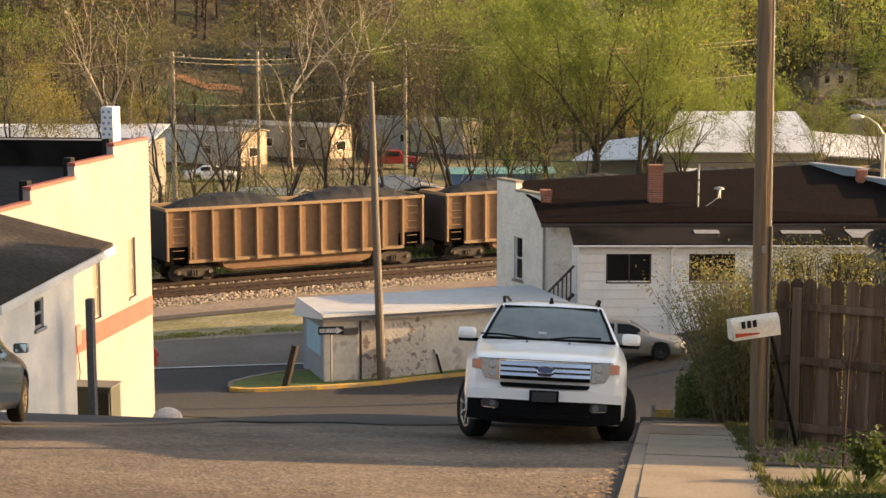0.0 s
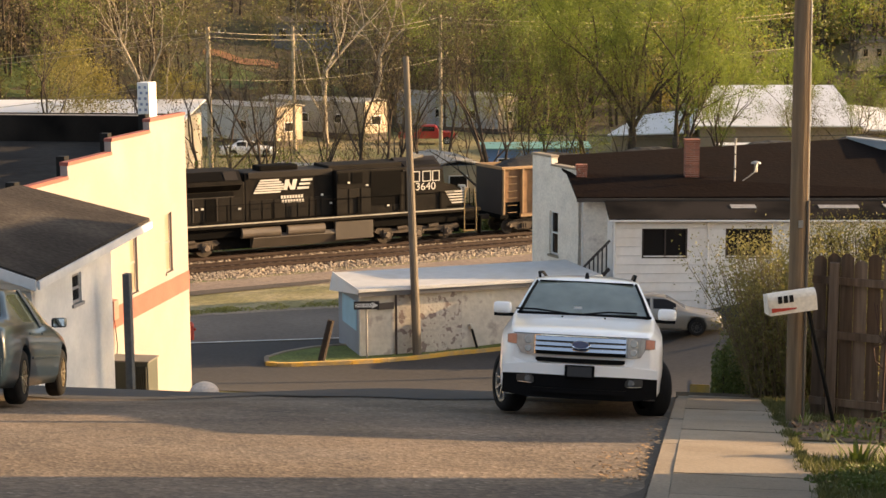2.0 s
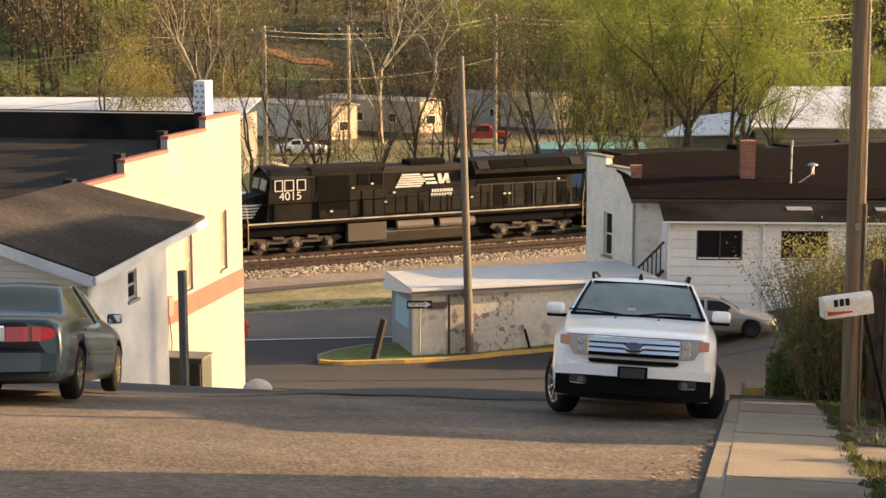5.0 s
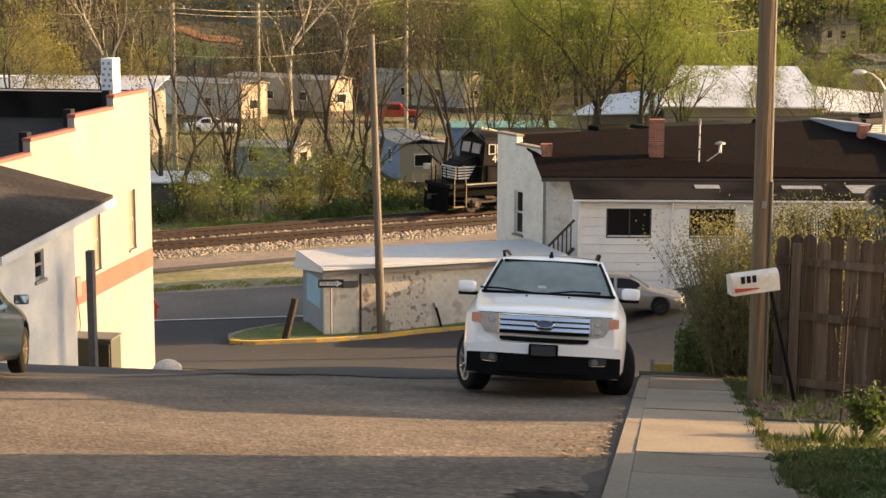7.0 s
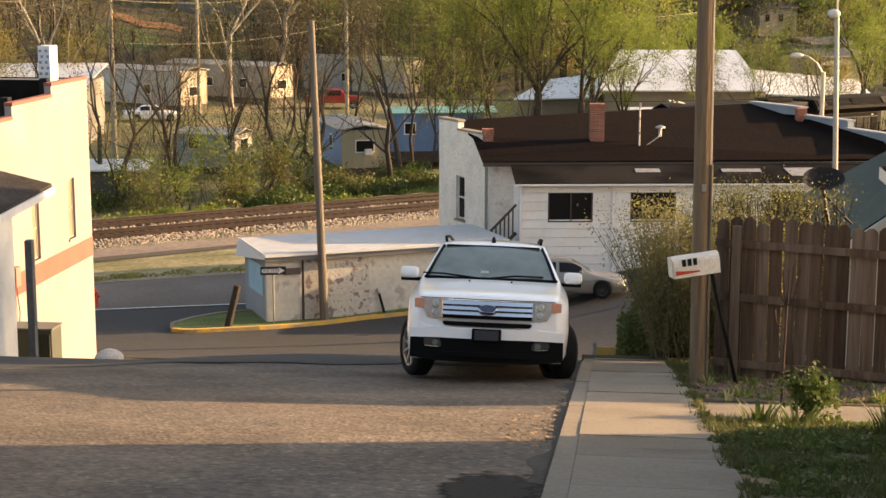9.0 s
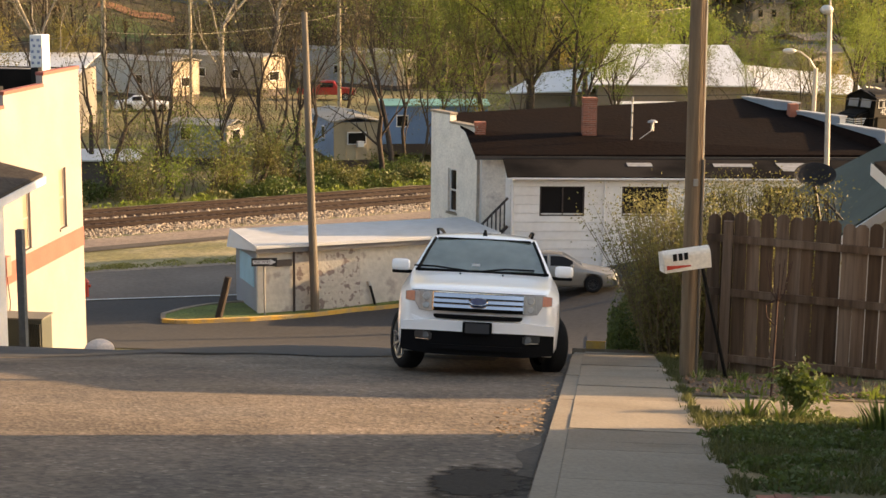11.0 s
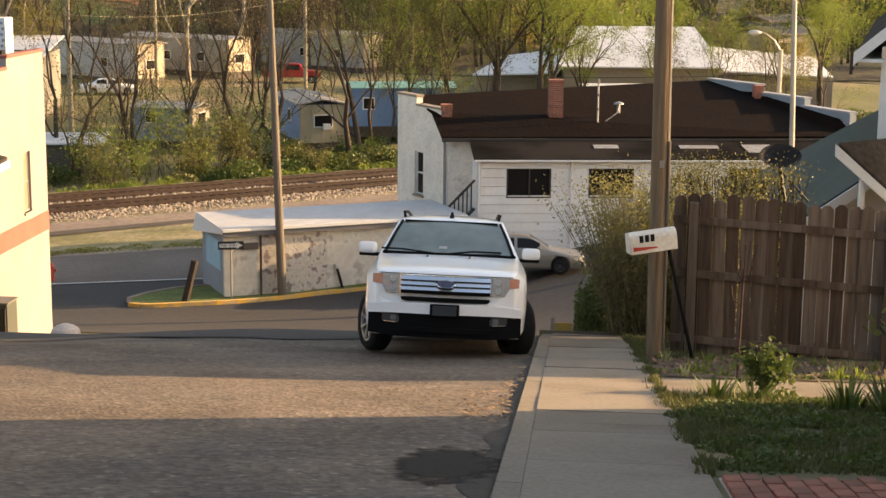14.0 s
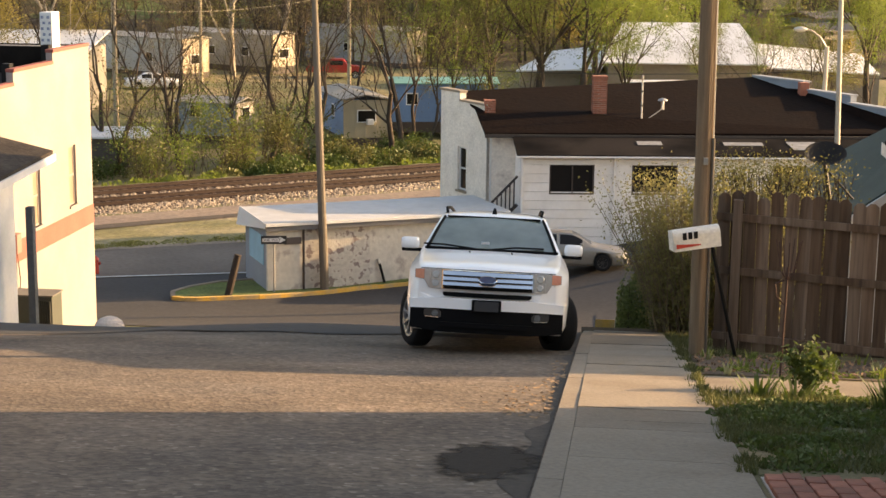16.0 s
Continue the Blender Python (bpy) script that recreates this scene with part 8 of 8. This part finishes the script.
# bush by the pavement: many fine upright twigs with small leaves
g = Growth(90)
for k in range(620):
    a, r = g.rng.uniform(0, 6.28), 0.5 * math.sqrt(g.rng.random())
    x, y = 4.86 + math.cos(a) * r * 1.7, 22.9 + math.sin(a) * r * 1.3
    p = Vector((x, y, ground_z(x, y)))
    d = Vector((math.cos(a) * r * 0.55 + g.rng.gauss(0, 0.09), math.sin(a) * r * 0.6 + g.rng.gauss(0, 0.12), 1)).normalized()
    n, L = 5, g.rng.uniform(1.2, 2.45)
    for j in range(n):
        q = p + d * L / n
        g.limb(p, q, 0.012 * (1 - j / n) + 0.004, 0.012 * (1 - (j + 1) / n) + 0.003, 3)
        d = (d + Vector((g.rng.gauss(0, 0.07), g.rng.gauss(0, 0.07), g.rng.gauss(0, 0.05)))).normalized()
        p = q
        g.tips.append(p)
        for i in range(26):
            g.leaf(p + Vector((g.rng.gauss(0, 0.07), g.rng.gauss(0, 0.07), g.rng.gauss(0, 0.13))), 0.0195 * g.rng.uniform(0.5, 1.5))
bush = g.build("bush", "large twiggy bush in small yellow-green leaf by the pavement", "bush", mat("bark_twig", (0.17, 0.125, 0.075), 0.9, grain=12, vary=0.2), leaf_mat("leaf_bush", (0.27, 0.24, 0.09), (0.2, 0.19, 0.068), 0.45))
g = Growth(91)
for k in range(150):
    a, r = g.rng.uniform(0, 6.28), math.sqrt(g.rng.random())
    x, y = 5.9 + math.cos(a) * r * 1.0, 24.0 + math.sin(a) * r * 0.8
    p = Vector((x, y, ground_z(x, y)))
    for j in range(5):
        q = p + Vector((g.rng.gauss(0, 0.12), g.rng.gauss(0, 0.12), 0.52))
        g.limb(p, q, 0.012, 0.008, 3)
        p = q
        for i in range(36):
            g.leaf(p + Vector((g.rng.gauss(0, 0.1), g.rng.gauss(0, 0.1), g.rng.gauss(0, 0.15))), 0.018 * g.rng.uniform(0.5, 1.5))
g.build("bush", "twiggy bush in small olive leaf behind the fence", "bush", bark_dark, leaf_olive)
g = Growth(92)
for k in range(6500):
    a, r = g.rng.uniform(0, 6.28), g.rng.random() ** 0.4
    x, y = 3.92 + math.cos(a) * r * 0.36, 23.7 + math.sin(a) * r * 0.5
    g.leaf(Vector((x, y, ground_z(x, y) + 0.05 + 1.1 * g.rng.random() * (1 - 0.55 * r * r + 0.12 * math.sin(5 * a)))), 0.026 * g.rng.uniform(0.5, 1.4))
for k in range(12):
    x, y = 3.95 + g.rng.uniform(-0.3, 0.3), 23.7 + g.rng.uniform(-0.3, 0.3)
    g.limb(Vector((x, y, ground_z(x, y) - 0.05)), Vector((x, y, ground_z(x, y) + 0.8)), 0.015, 0.008, 4)
g.build("hedge", "small dark green clipped hedge at the end of the pavement", "hedge", bark_dark, leaf_mat("leaf_hedge", (0.16, 0.2, 0.055), (0.07, 0.105, 0.028), 0.4))


def clump(name, label, category, seed, x, y, n, height, spread, leaf, width, lean=0.5):
    """A tuft of blade leaves from one root."""
    g = Growth(seed)
    root = thing(name, Matrix(), label, category)
    for k in range(n):
        g.lv, g.lf = [], []
        a = g.rng.uniform(0, 6.28)
        r = spread * math.sqrt(g.rng.random()) * 0.5
        px_, py_ = x + math.cos(a) * r, y + math.sin(a) * r
        base = Vector((px_, py_, ground_z(px_, py_) + 0.03))
        out = Vector((math.cos(a), math.sin(a), 0))
        h = height * g.rng.uniform(0.6, 1.15)
        side = Vector((-math.sin(a), math.cos(a), 0)) * width
        pts = [base + out * lean * h * t * t + Vector((0, 0, h * (t - 0.25 * lean * t * t))) for t in (0, 0.4, 0.75, 1.0)]
        b0 = len(g.lv)
        for t, p in zip((0.8, 1.0, 0.7, 0.06), pts):
            g.lv += [tuple(p - side * t), tuple(p + side * t)]
        for j in range(3):
            g.lf.append((b0 + 2 * j, b0 + 2 * j + 1, b0 + 2 * j + 3, b0 + 2 * j + 2))
        mesh_object("leaf", g.lv, g.lf, leaf, root)
    return root


for k, (x, y, n, h) in enumerate(((3.25, 13.2, 30, 0.24), (4.2, 12.5, 46, 0.32), (4.5, 12.3, 46, 0.34), (3.55, 13.1, 24, 0.24), (4.9, 12.7, 30, 0.3), (5.3, 13.0, 24, 0.28), (4.35, 11.9, 34, 0.3))):
    tagged(clump("lily_clump", "clump of dark green strap leaves in the lawn", "plant", 200 + k, x, y, n, h, 0.34, leaf_deep, 0.014), group="leaf clumps in the lawn")
for k in range(34):
    r_ = random.Random(300 + k)
    w, v = 1.0 + r_.random() * 3.2, 15.65 + r_.random() * 1.9
    p = street_point(v, w)
    tagged(clump("tulip", "small tuft of fresh pale green shoots in the bed", "plant", 320 + k, p.x, p.y, 9, 0.15, 0.14, leaf_spring if k % 3 else leaf_mat("leaf_pale", (0.42, 0.4, 0.22), (0.3, 0.3, 0.14), 0.4), 0.011, 0.3), group="shoots in the flower bed")
cover = random.Random(19)
thicket("ground_cover", "bright low ground cover along the flower bed", "ground cover", 10, [(*street_xy(15.75 + 0.5 * cover.random(), 0.95 + 4.6 * cover.random()), cover.uniform(0.5, 1.1)) for k in range(46)], leaf_spring, 0.018, 130, 0.1, 0.17)
# leafy peony
g = Growth(95)
for k in range(26):
    a = g.rng.uniform(0, 6.28)
    p = Vector((3.85, 13.8, ground_z(3.85, 13.8)))
    q = p + Vector((math.cos(a) * g.rng.uniform(0.03, 0.2), math.sin(a) * g.rng.uniform(0.03, 0.2), g.rng.uniform(0.2, 0.44)))
    g.limb(p, q, 0.008, 0.005, 4)
    for i in range(26):
        g.leaf(q + Vector((g.rng.gauss(0, 0.06), g.rng.gauss(0, 0.06), g.rng.gauss(-0.03, 0.06))), 0.034 * g.rng.uniform(0.6, 1.3))
g.build("peony_bush", "rounded leafy green peony beside the garden path", "plant", leaf_deep, leaf_deep)
# rose at the edge of the garden
g = Growth(97)
for k in range(9):
    p = Vector((4.15, 9.9, ground_z(4.15, 9.9)))
    d = Vector((g.rng.gauss(0, 0.3), g.rng.gauss(0, 0.3), 1)).normalized()
    for j in range(5):
        q = p + d * 0.22
        g.limb(p, q, 0.012, 0.009, 5)
        for i in range(7):
            g.leaf(q + Vector((g.rng.gauss(0, 0.07), g.rng.gauss(0, 0.07), g.rng.gauss(0, 0.08))), 0.045)
        d = (d + Vector((g.rng.gauss(0, 0.25), g.rng.gauss(0, 0.25), 0.05))).normalized()
        p = q
rose = g.build("rose_bush", "straggling rose bush with dark stems at the lawn's edge", "plant", bark_dark, leaf_olive)

for k, (x, y, h) in enumerate(((4.08, 9.75, 0.42), (4.2, 9.7, 0.52), (4.25, 9.95, 0.35), (4.02, 9.9, 0.3))):
    bm = bmesh.new()
    bmesh.ops.create_icosphere(bm, subdivisions=2, radius=0.028)
    part("bloom", bm, mat("rose_red", (0.35, 0.012, 0.015), 0.6, grain=90, vary=0.3), rose, "small red rose bloom", True, Matrix.Translation((x, y, ground_z(x, y) + h)))

# darker clover in patches
rng = random.Random(71)
spots = [(*street_xy(9.3 + 4.4 * rng.random(), 1.0 + 3.2 * rng.random()), rng.uniform(0.5, 1.2)) for k in range(150)]
thicket("clover", "dark green clover patches in the front lawn", "clover", 9, spots, leaf_deep, 0.02, 260, 0.1, 0.24)
# grass blades on the lawn and fine litter
g = Growth(98)
for k in range(34000):
    v, w = 9.25 + 4.6 * g.rng.random(), 0.9 + 3.4 * g.rng.random()
    if k % 5 == 0:
        v, w = 17.9 + 4.5 * g.rng.random(), 0.9 + 1.6 * g.rng.random()
    if k % 7 == 0:      # tufts creep over the edge of the pavement
        v, w = 9.0 + 13.5 * g.rng.random(), 0.9 - abs(g.rng.gauss(0, 0.05))
    p = street_point(v, w, 0.03)
    if noise.noise(Vector((p.x * 2.3, p.y * 1.6, 7))) < -0.12:
        continue
    h = g.rng.uniform(0.02, 0.09)
    a = g.rng.uniform(0, 6.28)
    s, o = Vector((math.cos(a), math.sin(a), 0)) * 0.008, Vector((g.rng.gauss(0, 0.03), g.rng.gauss(0, 0.03), h))
    b0 = len(g.lv)
    g.lv += [tuple(p - s), tuple(p + s), tuple(p + o)]
    g.lf.append((b0, b0 + 1, b0 + 2))
tagged(mesh_object("grass", g.lv, g.lf, leaf_mat("leaf_grass", (0.135, 0.132, 0.042), (0.065, 0.08, 0.023), 0.35)), "short rough grass of the front lawn", "grass", kind="stuff")
litter = random.Random(12)
lv, lf = [], []
for k in range(260):
    v, w = litter.uniform(11.5, 17.0), litter.gauss(-0.6, 0.22)
    if w > -0.42:
        w = -0.84 - w
    p = street_point(v, w, 0.008)
    s = litter.uniform(0.008, 0.03)
    b0 = len(lv)
    a = litter.uniform(0, 6.28)
    for j in range(4):
        lv.append((p.x + math.cos(a + j * 1.57) * s * litter.uniform(0.6, 1.3), p.y + math.sin(a + j * 1.57) * s, p.z + litter.uniform(0, 0.015)))
    lf.append((b0, b0 + 1, b0 + 2, b0 + 3))
tagged(mesh_object("leaf_litter", lv, lf, mat("litter", (0.25, 0.16, 0.09), 0.9, island=0.5)), "dry leaves and grit along the kerb", "leaf litter", kind="stuff")

lv, lf = [], []
for k in range(900):      # dead leaves in the flower bed
    p = street_point(litter.uniform(15.6, 17.9), litter.uniform(0.95, 5.5), 0.055)
    s, a, b0 = litter.uniform(0.012, 0.035), litter.uniform(0, 6.28), len(lv)
    for j in range(4):
        lv.append((p.x + math.cos(a + j * 1.57) * s * litter.uniform(0.6, 1.3), p.y + math.sin(a + j * 1.57) * s, p.z + litter.uniform(0, 0.04)))
    lf.append((b0, b0 + 1, b0 + 2, b0 + 3))
tagged(mesh_object("leaf_litter", lv, lf, mat("dead_leaf", (0.2, 0.12, 0.07), 0.9, island=0.6)), "brown dead leaves in the flower bed", "leaf litter", kind="stuff")

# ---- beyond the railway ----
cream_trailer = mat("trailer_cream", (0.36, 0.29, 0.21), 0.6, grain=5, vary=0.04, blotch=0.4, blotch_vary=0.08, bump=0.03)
# this grey also stands for the shaded side of a cream-ended home
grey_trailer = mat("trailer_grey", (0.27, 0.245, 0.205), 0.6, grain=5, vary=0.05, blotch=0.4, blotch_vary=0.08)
blue_trailer = mat("trailer_blue", (0.10, 0.19, 0.36), 0.6, grain=5, vary=0.05, blotch=0.4, blotch_vary=0.12)
roof_grey = mat("trailer_roof", (0.30, 0.285, 0.26), 0.6, grain=3, vary=0.06, blotch=0.4, blotch_vary=0.12)


def trailer(x, y, z, turn, length, width, height, side, end, roof, label, skirt=0.5):
    """A mobile home; x, y is its near corner, its length runs to -x, its width to +y, before the turn."""
    t = thing("mobile_home", pose(x, y, z, 0, 0, turn), label, "mobile home")
    part("body", box((-length, 0, skirt), (-0.04, width, height), 0.03), side, t)
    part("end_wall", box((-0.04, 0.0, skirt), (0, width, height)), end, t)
    part("skirt", box((-length + 0.05, 0.05, -0.6), (-0.05, width - 0.05, skirt)), dark_wood, t)
    part("roof", poly([(-length - 0.2, -0.2, height), (0.2, -0.2, height), (0.2, width / 2, height + 0.32), (0.2, width + 0.2, height), (-length - 0.2, width + 0.2, height), (-length - 0.2, width / 2, height + 0.32)], (0, 0, 0.08)), roof, t)
    for k in range(int(length / 4.2)):
        w = part("window", box((-length + 1.0 + k * 4.2, -0.05, 1.45), (-length + 1.9 + k * 4.2, 0.02, 2.35)), tin_white, t)
        part("pane", box((-length + 1.07 + k * 4.2, -0.065, 1.52), (-length + 1.83 + k * 4.2, -0.05, 2.28)), dark_glass, w)
    w = part("window", box((0.0, width * 0.3, 1.3), (0.05, width * 0.72, 2.2)), tin_white, t)
    part("pane", box((0.05, width * 0.32, 1.36), (0.065, width * 0.70, 2.14)), dark_glass, w)
    for k in range(5):
        part("batten", box((-0.02, 0.05 + k * (width - 0.15) / 4, skirt), (0.03, 0.12 + k * (width - 0.15) / 4, height)), end, t)
    return t


trailer(-18.7, 146, ground_z(-20, 147), -36, 14, 3.6, 3.6, mat("trailer_white", (0.5, 0.47, 0.42), 0.6), cream_trailer, roof_grey, "white mobile home with a porch among bare trees")
# sunlit and shaded tones are put into the cream end and the grey side
trailer(-11.0, 152, ground_z(-10, 152) + 0.2, -34, 13, 3.7, 3.5, grey_trailer, cream_trailer, roof_grey, "long mobile home with its end coloured cream as sunlit and its side grey as shaded")
trailer(2.0, 160, ground_z(0, 160), -34, 13, 3.7, 3.7, mat("trailer_pale", (0.30, 0.325, 0.345), 0.6), cream_trailer, roof_grey, "pale blue-grey mobile home behind a red truck")
trailer(-27.0, 140, ground_z(-28, 140), -10, 10, 4.0, 3.4, cream_trailer, cream_trailer, roof_grey, "cream mobile home with a bay window")
trailer(-3.07, 112.0, -1.0, -76, 9.0, 3.3, 2.9, mat("trailer_skyblue", (0.19, 0.29, 0.45), 0.6, blotch_vary=0.12), mat("end_tan", (0.38, 0.31, 0.21), 0.7), roof_grey, "small blue and tan mobile home by the bank", 0.2)
trailer(8.2, 117.4, -0.35, 4, 7.8, 3.6, 3.0, blue_trailer, blue_trailer, mat("roof_teal", (0.13, 0.33, 0.33), 0.6, vary=0.05), "deep blue mobile home with a teal roof", 0.2)
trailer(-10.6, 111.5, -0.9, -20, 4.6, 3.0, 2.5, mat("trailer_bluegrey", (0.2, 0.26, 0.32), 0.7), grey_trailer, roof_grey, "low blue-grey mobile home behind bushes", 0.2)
ac_unit = tagged(part("window_air_conditioner", box((-0.25, -0.25, 0.0), (0.25, 0.25, 0.4), 0.03), tin_white), "white window air conditioner on a mobile home", "air conditioner")
ac_unit.matrix_basis = pose(-1.2, 112.35, 0.15, 0, 0, -76)

hut = thing("hut", pose(-17.6, 101.5, ground_z(-17, 102)), "low hut with a flat pale metal roof among weeds", "hut")
part("wall", box((-2.2, 0, -0.3), (1.9, 3.0, 1.9)), mat("hut_wall", (0.12, 0.1, 0.085), 0.9), hut)
part("roof", poly([(-2.6, -0.4, 1.85), (2.4, -0.4, 1.85), (2.3, 3.2, 2.15), (-2.6, 3.2, 2.15)], (0, 0, 0.1)), tin_white, hut)
longroof = thing("warehouse", pose(-46, 122, ground_z(-36, 122)), "long low building with a white roof behind the hall", "building")
part("wall", box((0, 0, -1), (23, 9, 4.6)), grey_trailer, longroof)
part("roof", poly([(-0.4, -0.4, 4.6), (23.4, -0.4, 4.6), (23.4, 9, 5.6), (-0.4, 9, 5.6)], (0, 0, 0.1)), tin_white, longroof)

barn = thing("barn", pose(19.3, 138, ground_z(22, 140), 0, 0, -4), "large low barn with a broad white metal roof", "barn")
white_roof = mat("white_roof", (0.62, 0.62, 0.63), 0.45, grain=2, vary=0.04, blotch=0.25, blotch_vary=0.08, bump=0.03)
tan_wall = mat("barn_wall", (0.24, 0.19, 0.14), 0.8, grain=3, vary=0.08, blotch=0.4, blotch_vary=0.12)
part("wall", box((0, 0, -1), (13.5, 14, 3.4)), tan_wall, barn)
part("roof", poly([(-0.8, -0.6, 3.3), (14.0, -0.6, 3.3), (13.0, 12, 6.2), (2.2, 12, 6.2)], (0, 0, 0.12)), white_roof, barn)
part("roof", poly([(2.2, 12, 6.2), (13.0, 12, 6.2), (14.0, 24, 3.3), (-0.8, 24, 3.3)], (0, 0, 0.12)), white_roof, barn)
part("low_roof", poly([(-8.0, 3, 2.2), (-0.5, 1, 2.6), (1.0, 10, 4.2), (-5, 11, 3.4)], (0, 0, 0.12)), white_roof, barn)
part("wall", box((-7.6, 3.5, -1), (0, 9, 2.3)), tan_wall, barn)
part("low_roof", poly([(14.0, 0, 3.0), (24, 2, 2.4), (24, 10, 3.6), (13.5, 9, 4.6)], (0, 0, 0.12)), white_roof, barn)
part("wall", box((14.0, 2.0, -1), (24, 9.5, 2.4)), tan_wall, barn)
lean = thing("box_trailer", pose(19.6, 130, ground_z(22, 130)), "white box trailer parked by the barn", "box trailer")
part("box", box((0, 0, 0.8), (8, 2.4, 3.1), 0.03), tin_white, lean)
part("chassis", box((0.2, 0.4, 0.3), (7.8, 2.0, 0.8)), black, lean)
far_roof = mat("far_roof", (0.16, 0.125, 0.1), 0.8, blotch=0.5)
for x, y, z, L, h, turn, wall_m, label in ((36.0, 216, ground_z(38, 215), 6.5, 2.4, 25, cream_trailer, "low sunlit cream house on the lower hillside"), (53.5, 226, ground_z(56, 225), 7.0, 4.2, 28, cream_trailer, "tall sunlit cream house on the lower hillside"),
                                           (50.5, 186, ground_z(52, 186), 6.0, 4.2, 25, mat("slate_blue", (0.07, 0.11, 0.15), 0.8), "small blue house below the woods"), (45.5, 166, ground_z(47, 166), 7.0, 4.2, 28, cream_trailer, "low sunlit cream building beyond the tracks"),
                                           (-25.5, 196, ground_z(-23, 196), 8.0, 3.6, 10, mat("slate_wall", (0.1, 0.11, 0.13), 0.8), "slate-grey house in the trees on the hillside")):
    t = thing("far_house", pose(x, y, z, 0, 0, turn), label, "house", "houses on the hillside")
    part("wall", box((0, 0, min(-1, ground_z(x, y) - z - 1)), (L, 6, h)), wall_m, t)
    part("roof", poly([(-0.4, -0.4, h), (L + 0.4, -0.4, h), (L + 0.4, 3.0, h + 0.7), (-0.4, 3.0, h + 0.7)], (0, 0, 0.15)), far_roof, t)
    part("roof", poly([(-0.4, 3.0, h + 0.7), (L + 0.4, 3.0, h + 0.7), (L + 0.4, 6.4, h), (-0.4, 6.4, h)], (0, 0, 0.15)), far_roof, t)
    for k in range(int(L / 2.6)):
        w = part("window", box((0.9 + k * 2.5, -0.06, h - 1.9), (1.9 + k * 2.5, 0.0, h - 0.7)), wall_m, t)
        part("pane", box((1.0 + k * 2.5, -0.08, h - 1.8), (1.8 + k * 2.5, -0.06, h - 0.8)), dark_glass, w)
tagged(drape("earth_bank", lambda s, t: (-33 + 9 * s, 189.5 + 1.8 * t + 0.4 * math.sin(9 * s)), 24, 4, 0.25, mat("red_earth", (0.25, 0.12, 0.06), 0.95, grain=2, vary=0.3, blotch=0.4, blotch_vary=0.3)), "bare reddish earth bank below the hillside house", "earth bank", kind="structure")
tagged(drape("meadow", lambda s, t: (-34 + 18 * s, 181 + 6 * t + 1.2 * math.sin(7 * s)), 24, 6, 0.2, mat("meadow_green", (0.08, 0.11, 0.032), 0.95, grain=2, vary=0.3, blotch=0.2, blotch_vary=0.25)), "green meadow strip on the hillside", "meadow", kind="structure")
tagged(drape("meadow", lambda s, t: (-62 + 16 * s, 168 + 12 * t + 1.2 * math.sin(7 * s)), 24, 6, 0.2, mat("meadow_green", (0, 0, 0))), "green meadow strip on the hillside", "meadow", kind="structure")
hydrant = thing("fire_hydrant", pose(-11.40, 61.3, ground_z(-11.40, 61.3)), "small red fire hydrant at the street corner", "fire hydrant")
part("barrel", tube((0, 0, -0.1), (0, 0, 0.6), 0.13, 0.12, 14), mat("hydrant_red", (0.5, 0.06, 0.04), 0.5), hydrant)
part("bonnet", tube((0, 0, 0.6), (0, 0, 0.75), 0.15, 0.05, 14), mat("hydrant_red", (0, 0, 0)), hydrant)
part("outlet", tube((-0.2, 0, 0.45), (0.2, 0, 0.45), 0.06, 0.06, 10), mat("hydrant_red", (0, 0, 0)), hydrant)


# ---- what moves ----
def motions():
    """The train rolls away to the right along the far track."""
    runs = [(0.0, -18.3), (1.0, -9.2), (2.0, 0.0), (3.0, 9.4), (6.0, 37.4), (7.0, 46.8), (9.2, 67.4), (11.3, 87.0), (16.0, 131.0)]
    head = math.degrees(math.atan2(RAIL.y, RAIL.x))

    def on_track(u, back=False):
        p = RAIL_0 + RAIL * u + OUT * TRACKS[1]
        return Matrix.Translation((p.x, p.y, RT)) @ pose(0, 0, 0, 0, 0, head + (180 if back else 0))

    walk(loco_a, [(t, on_track(s + 3.6)) for t, s in runs])
    walk(loco_b, [(t, on_track(s - 42.9, True)) for t, s in runs])
    for k, w in enumerate(WAGONS):
        walk(w, [(t, on_track(s + 5.0 + 15.5 + k * 16.9)) for t, s in runs])


motions()
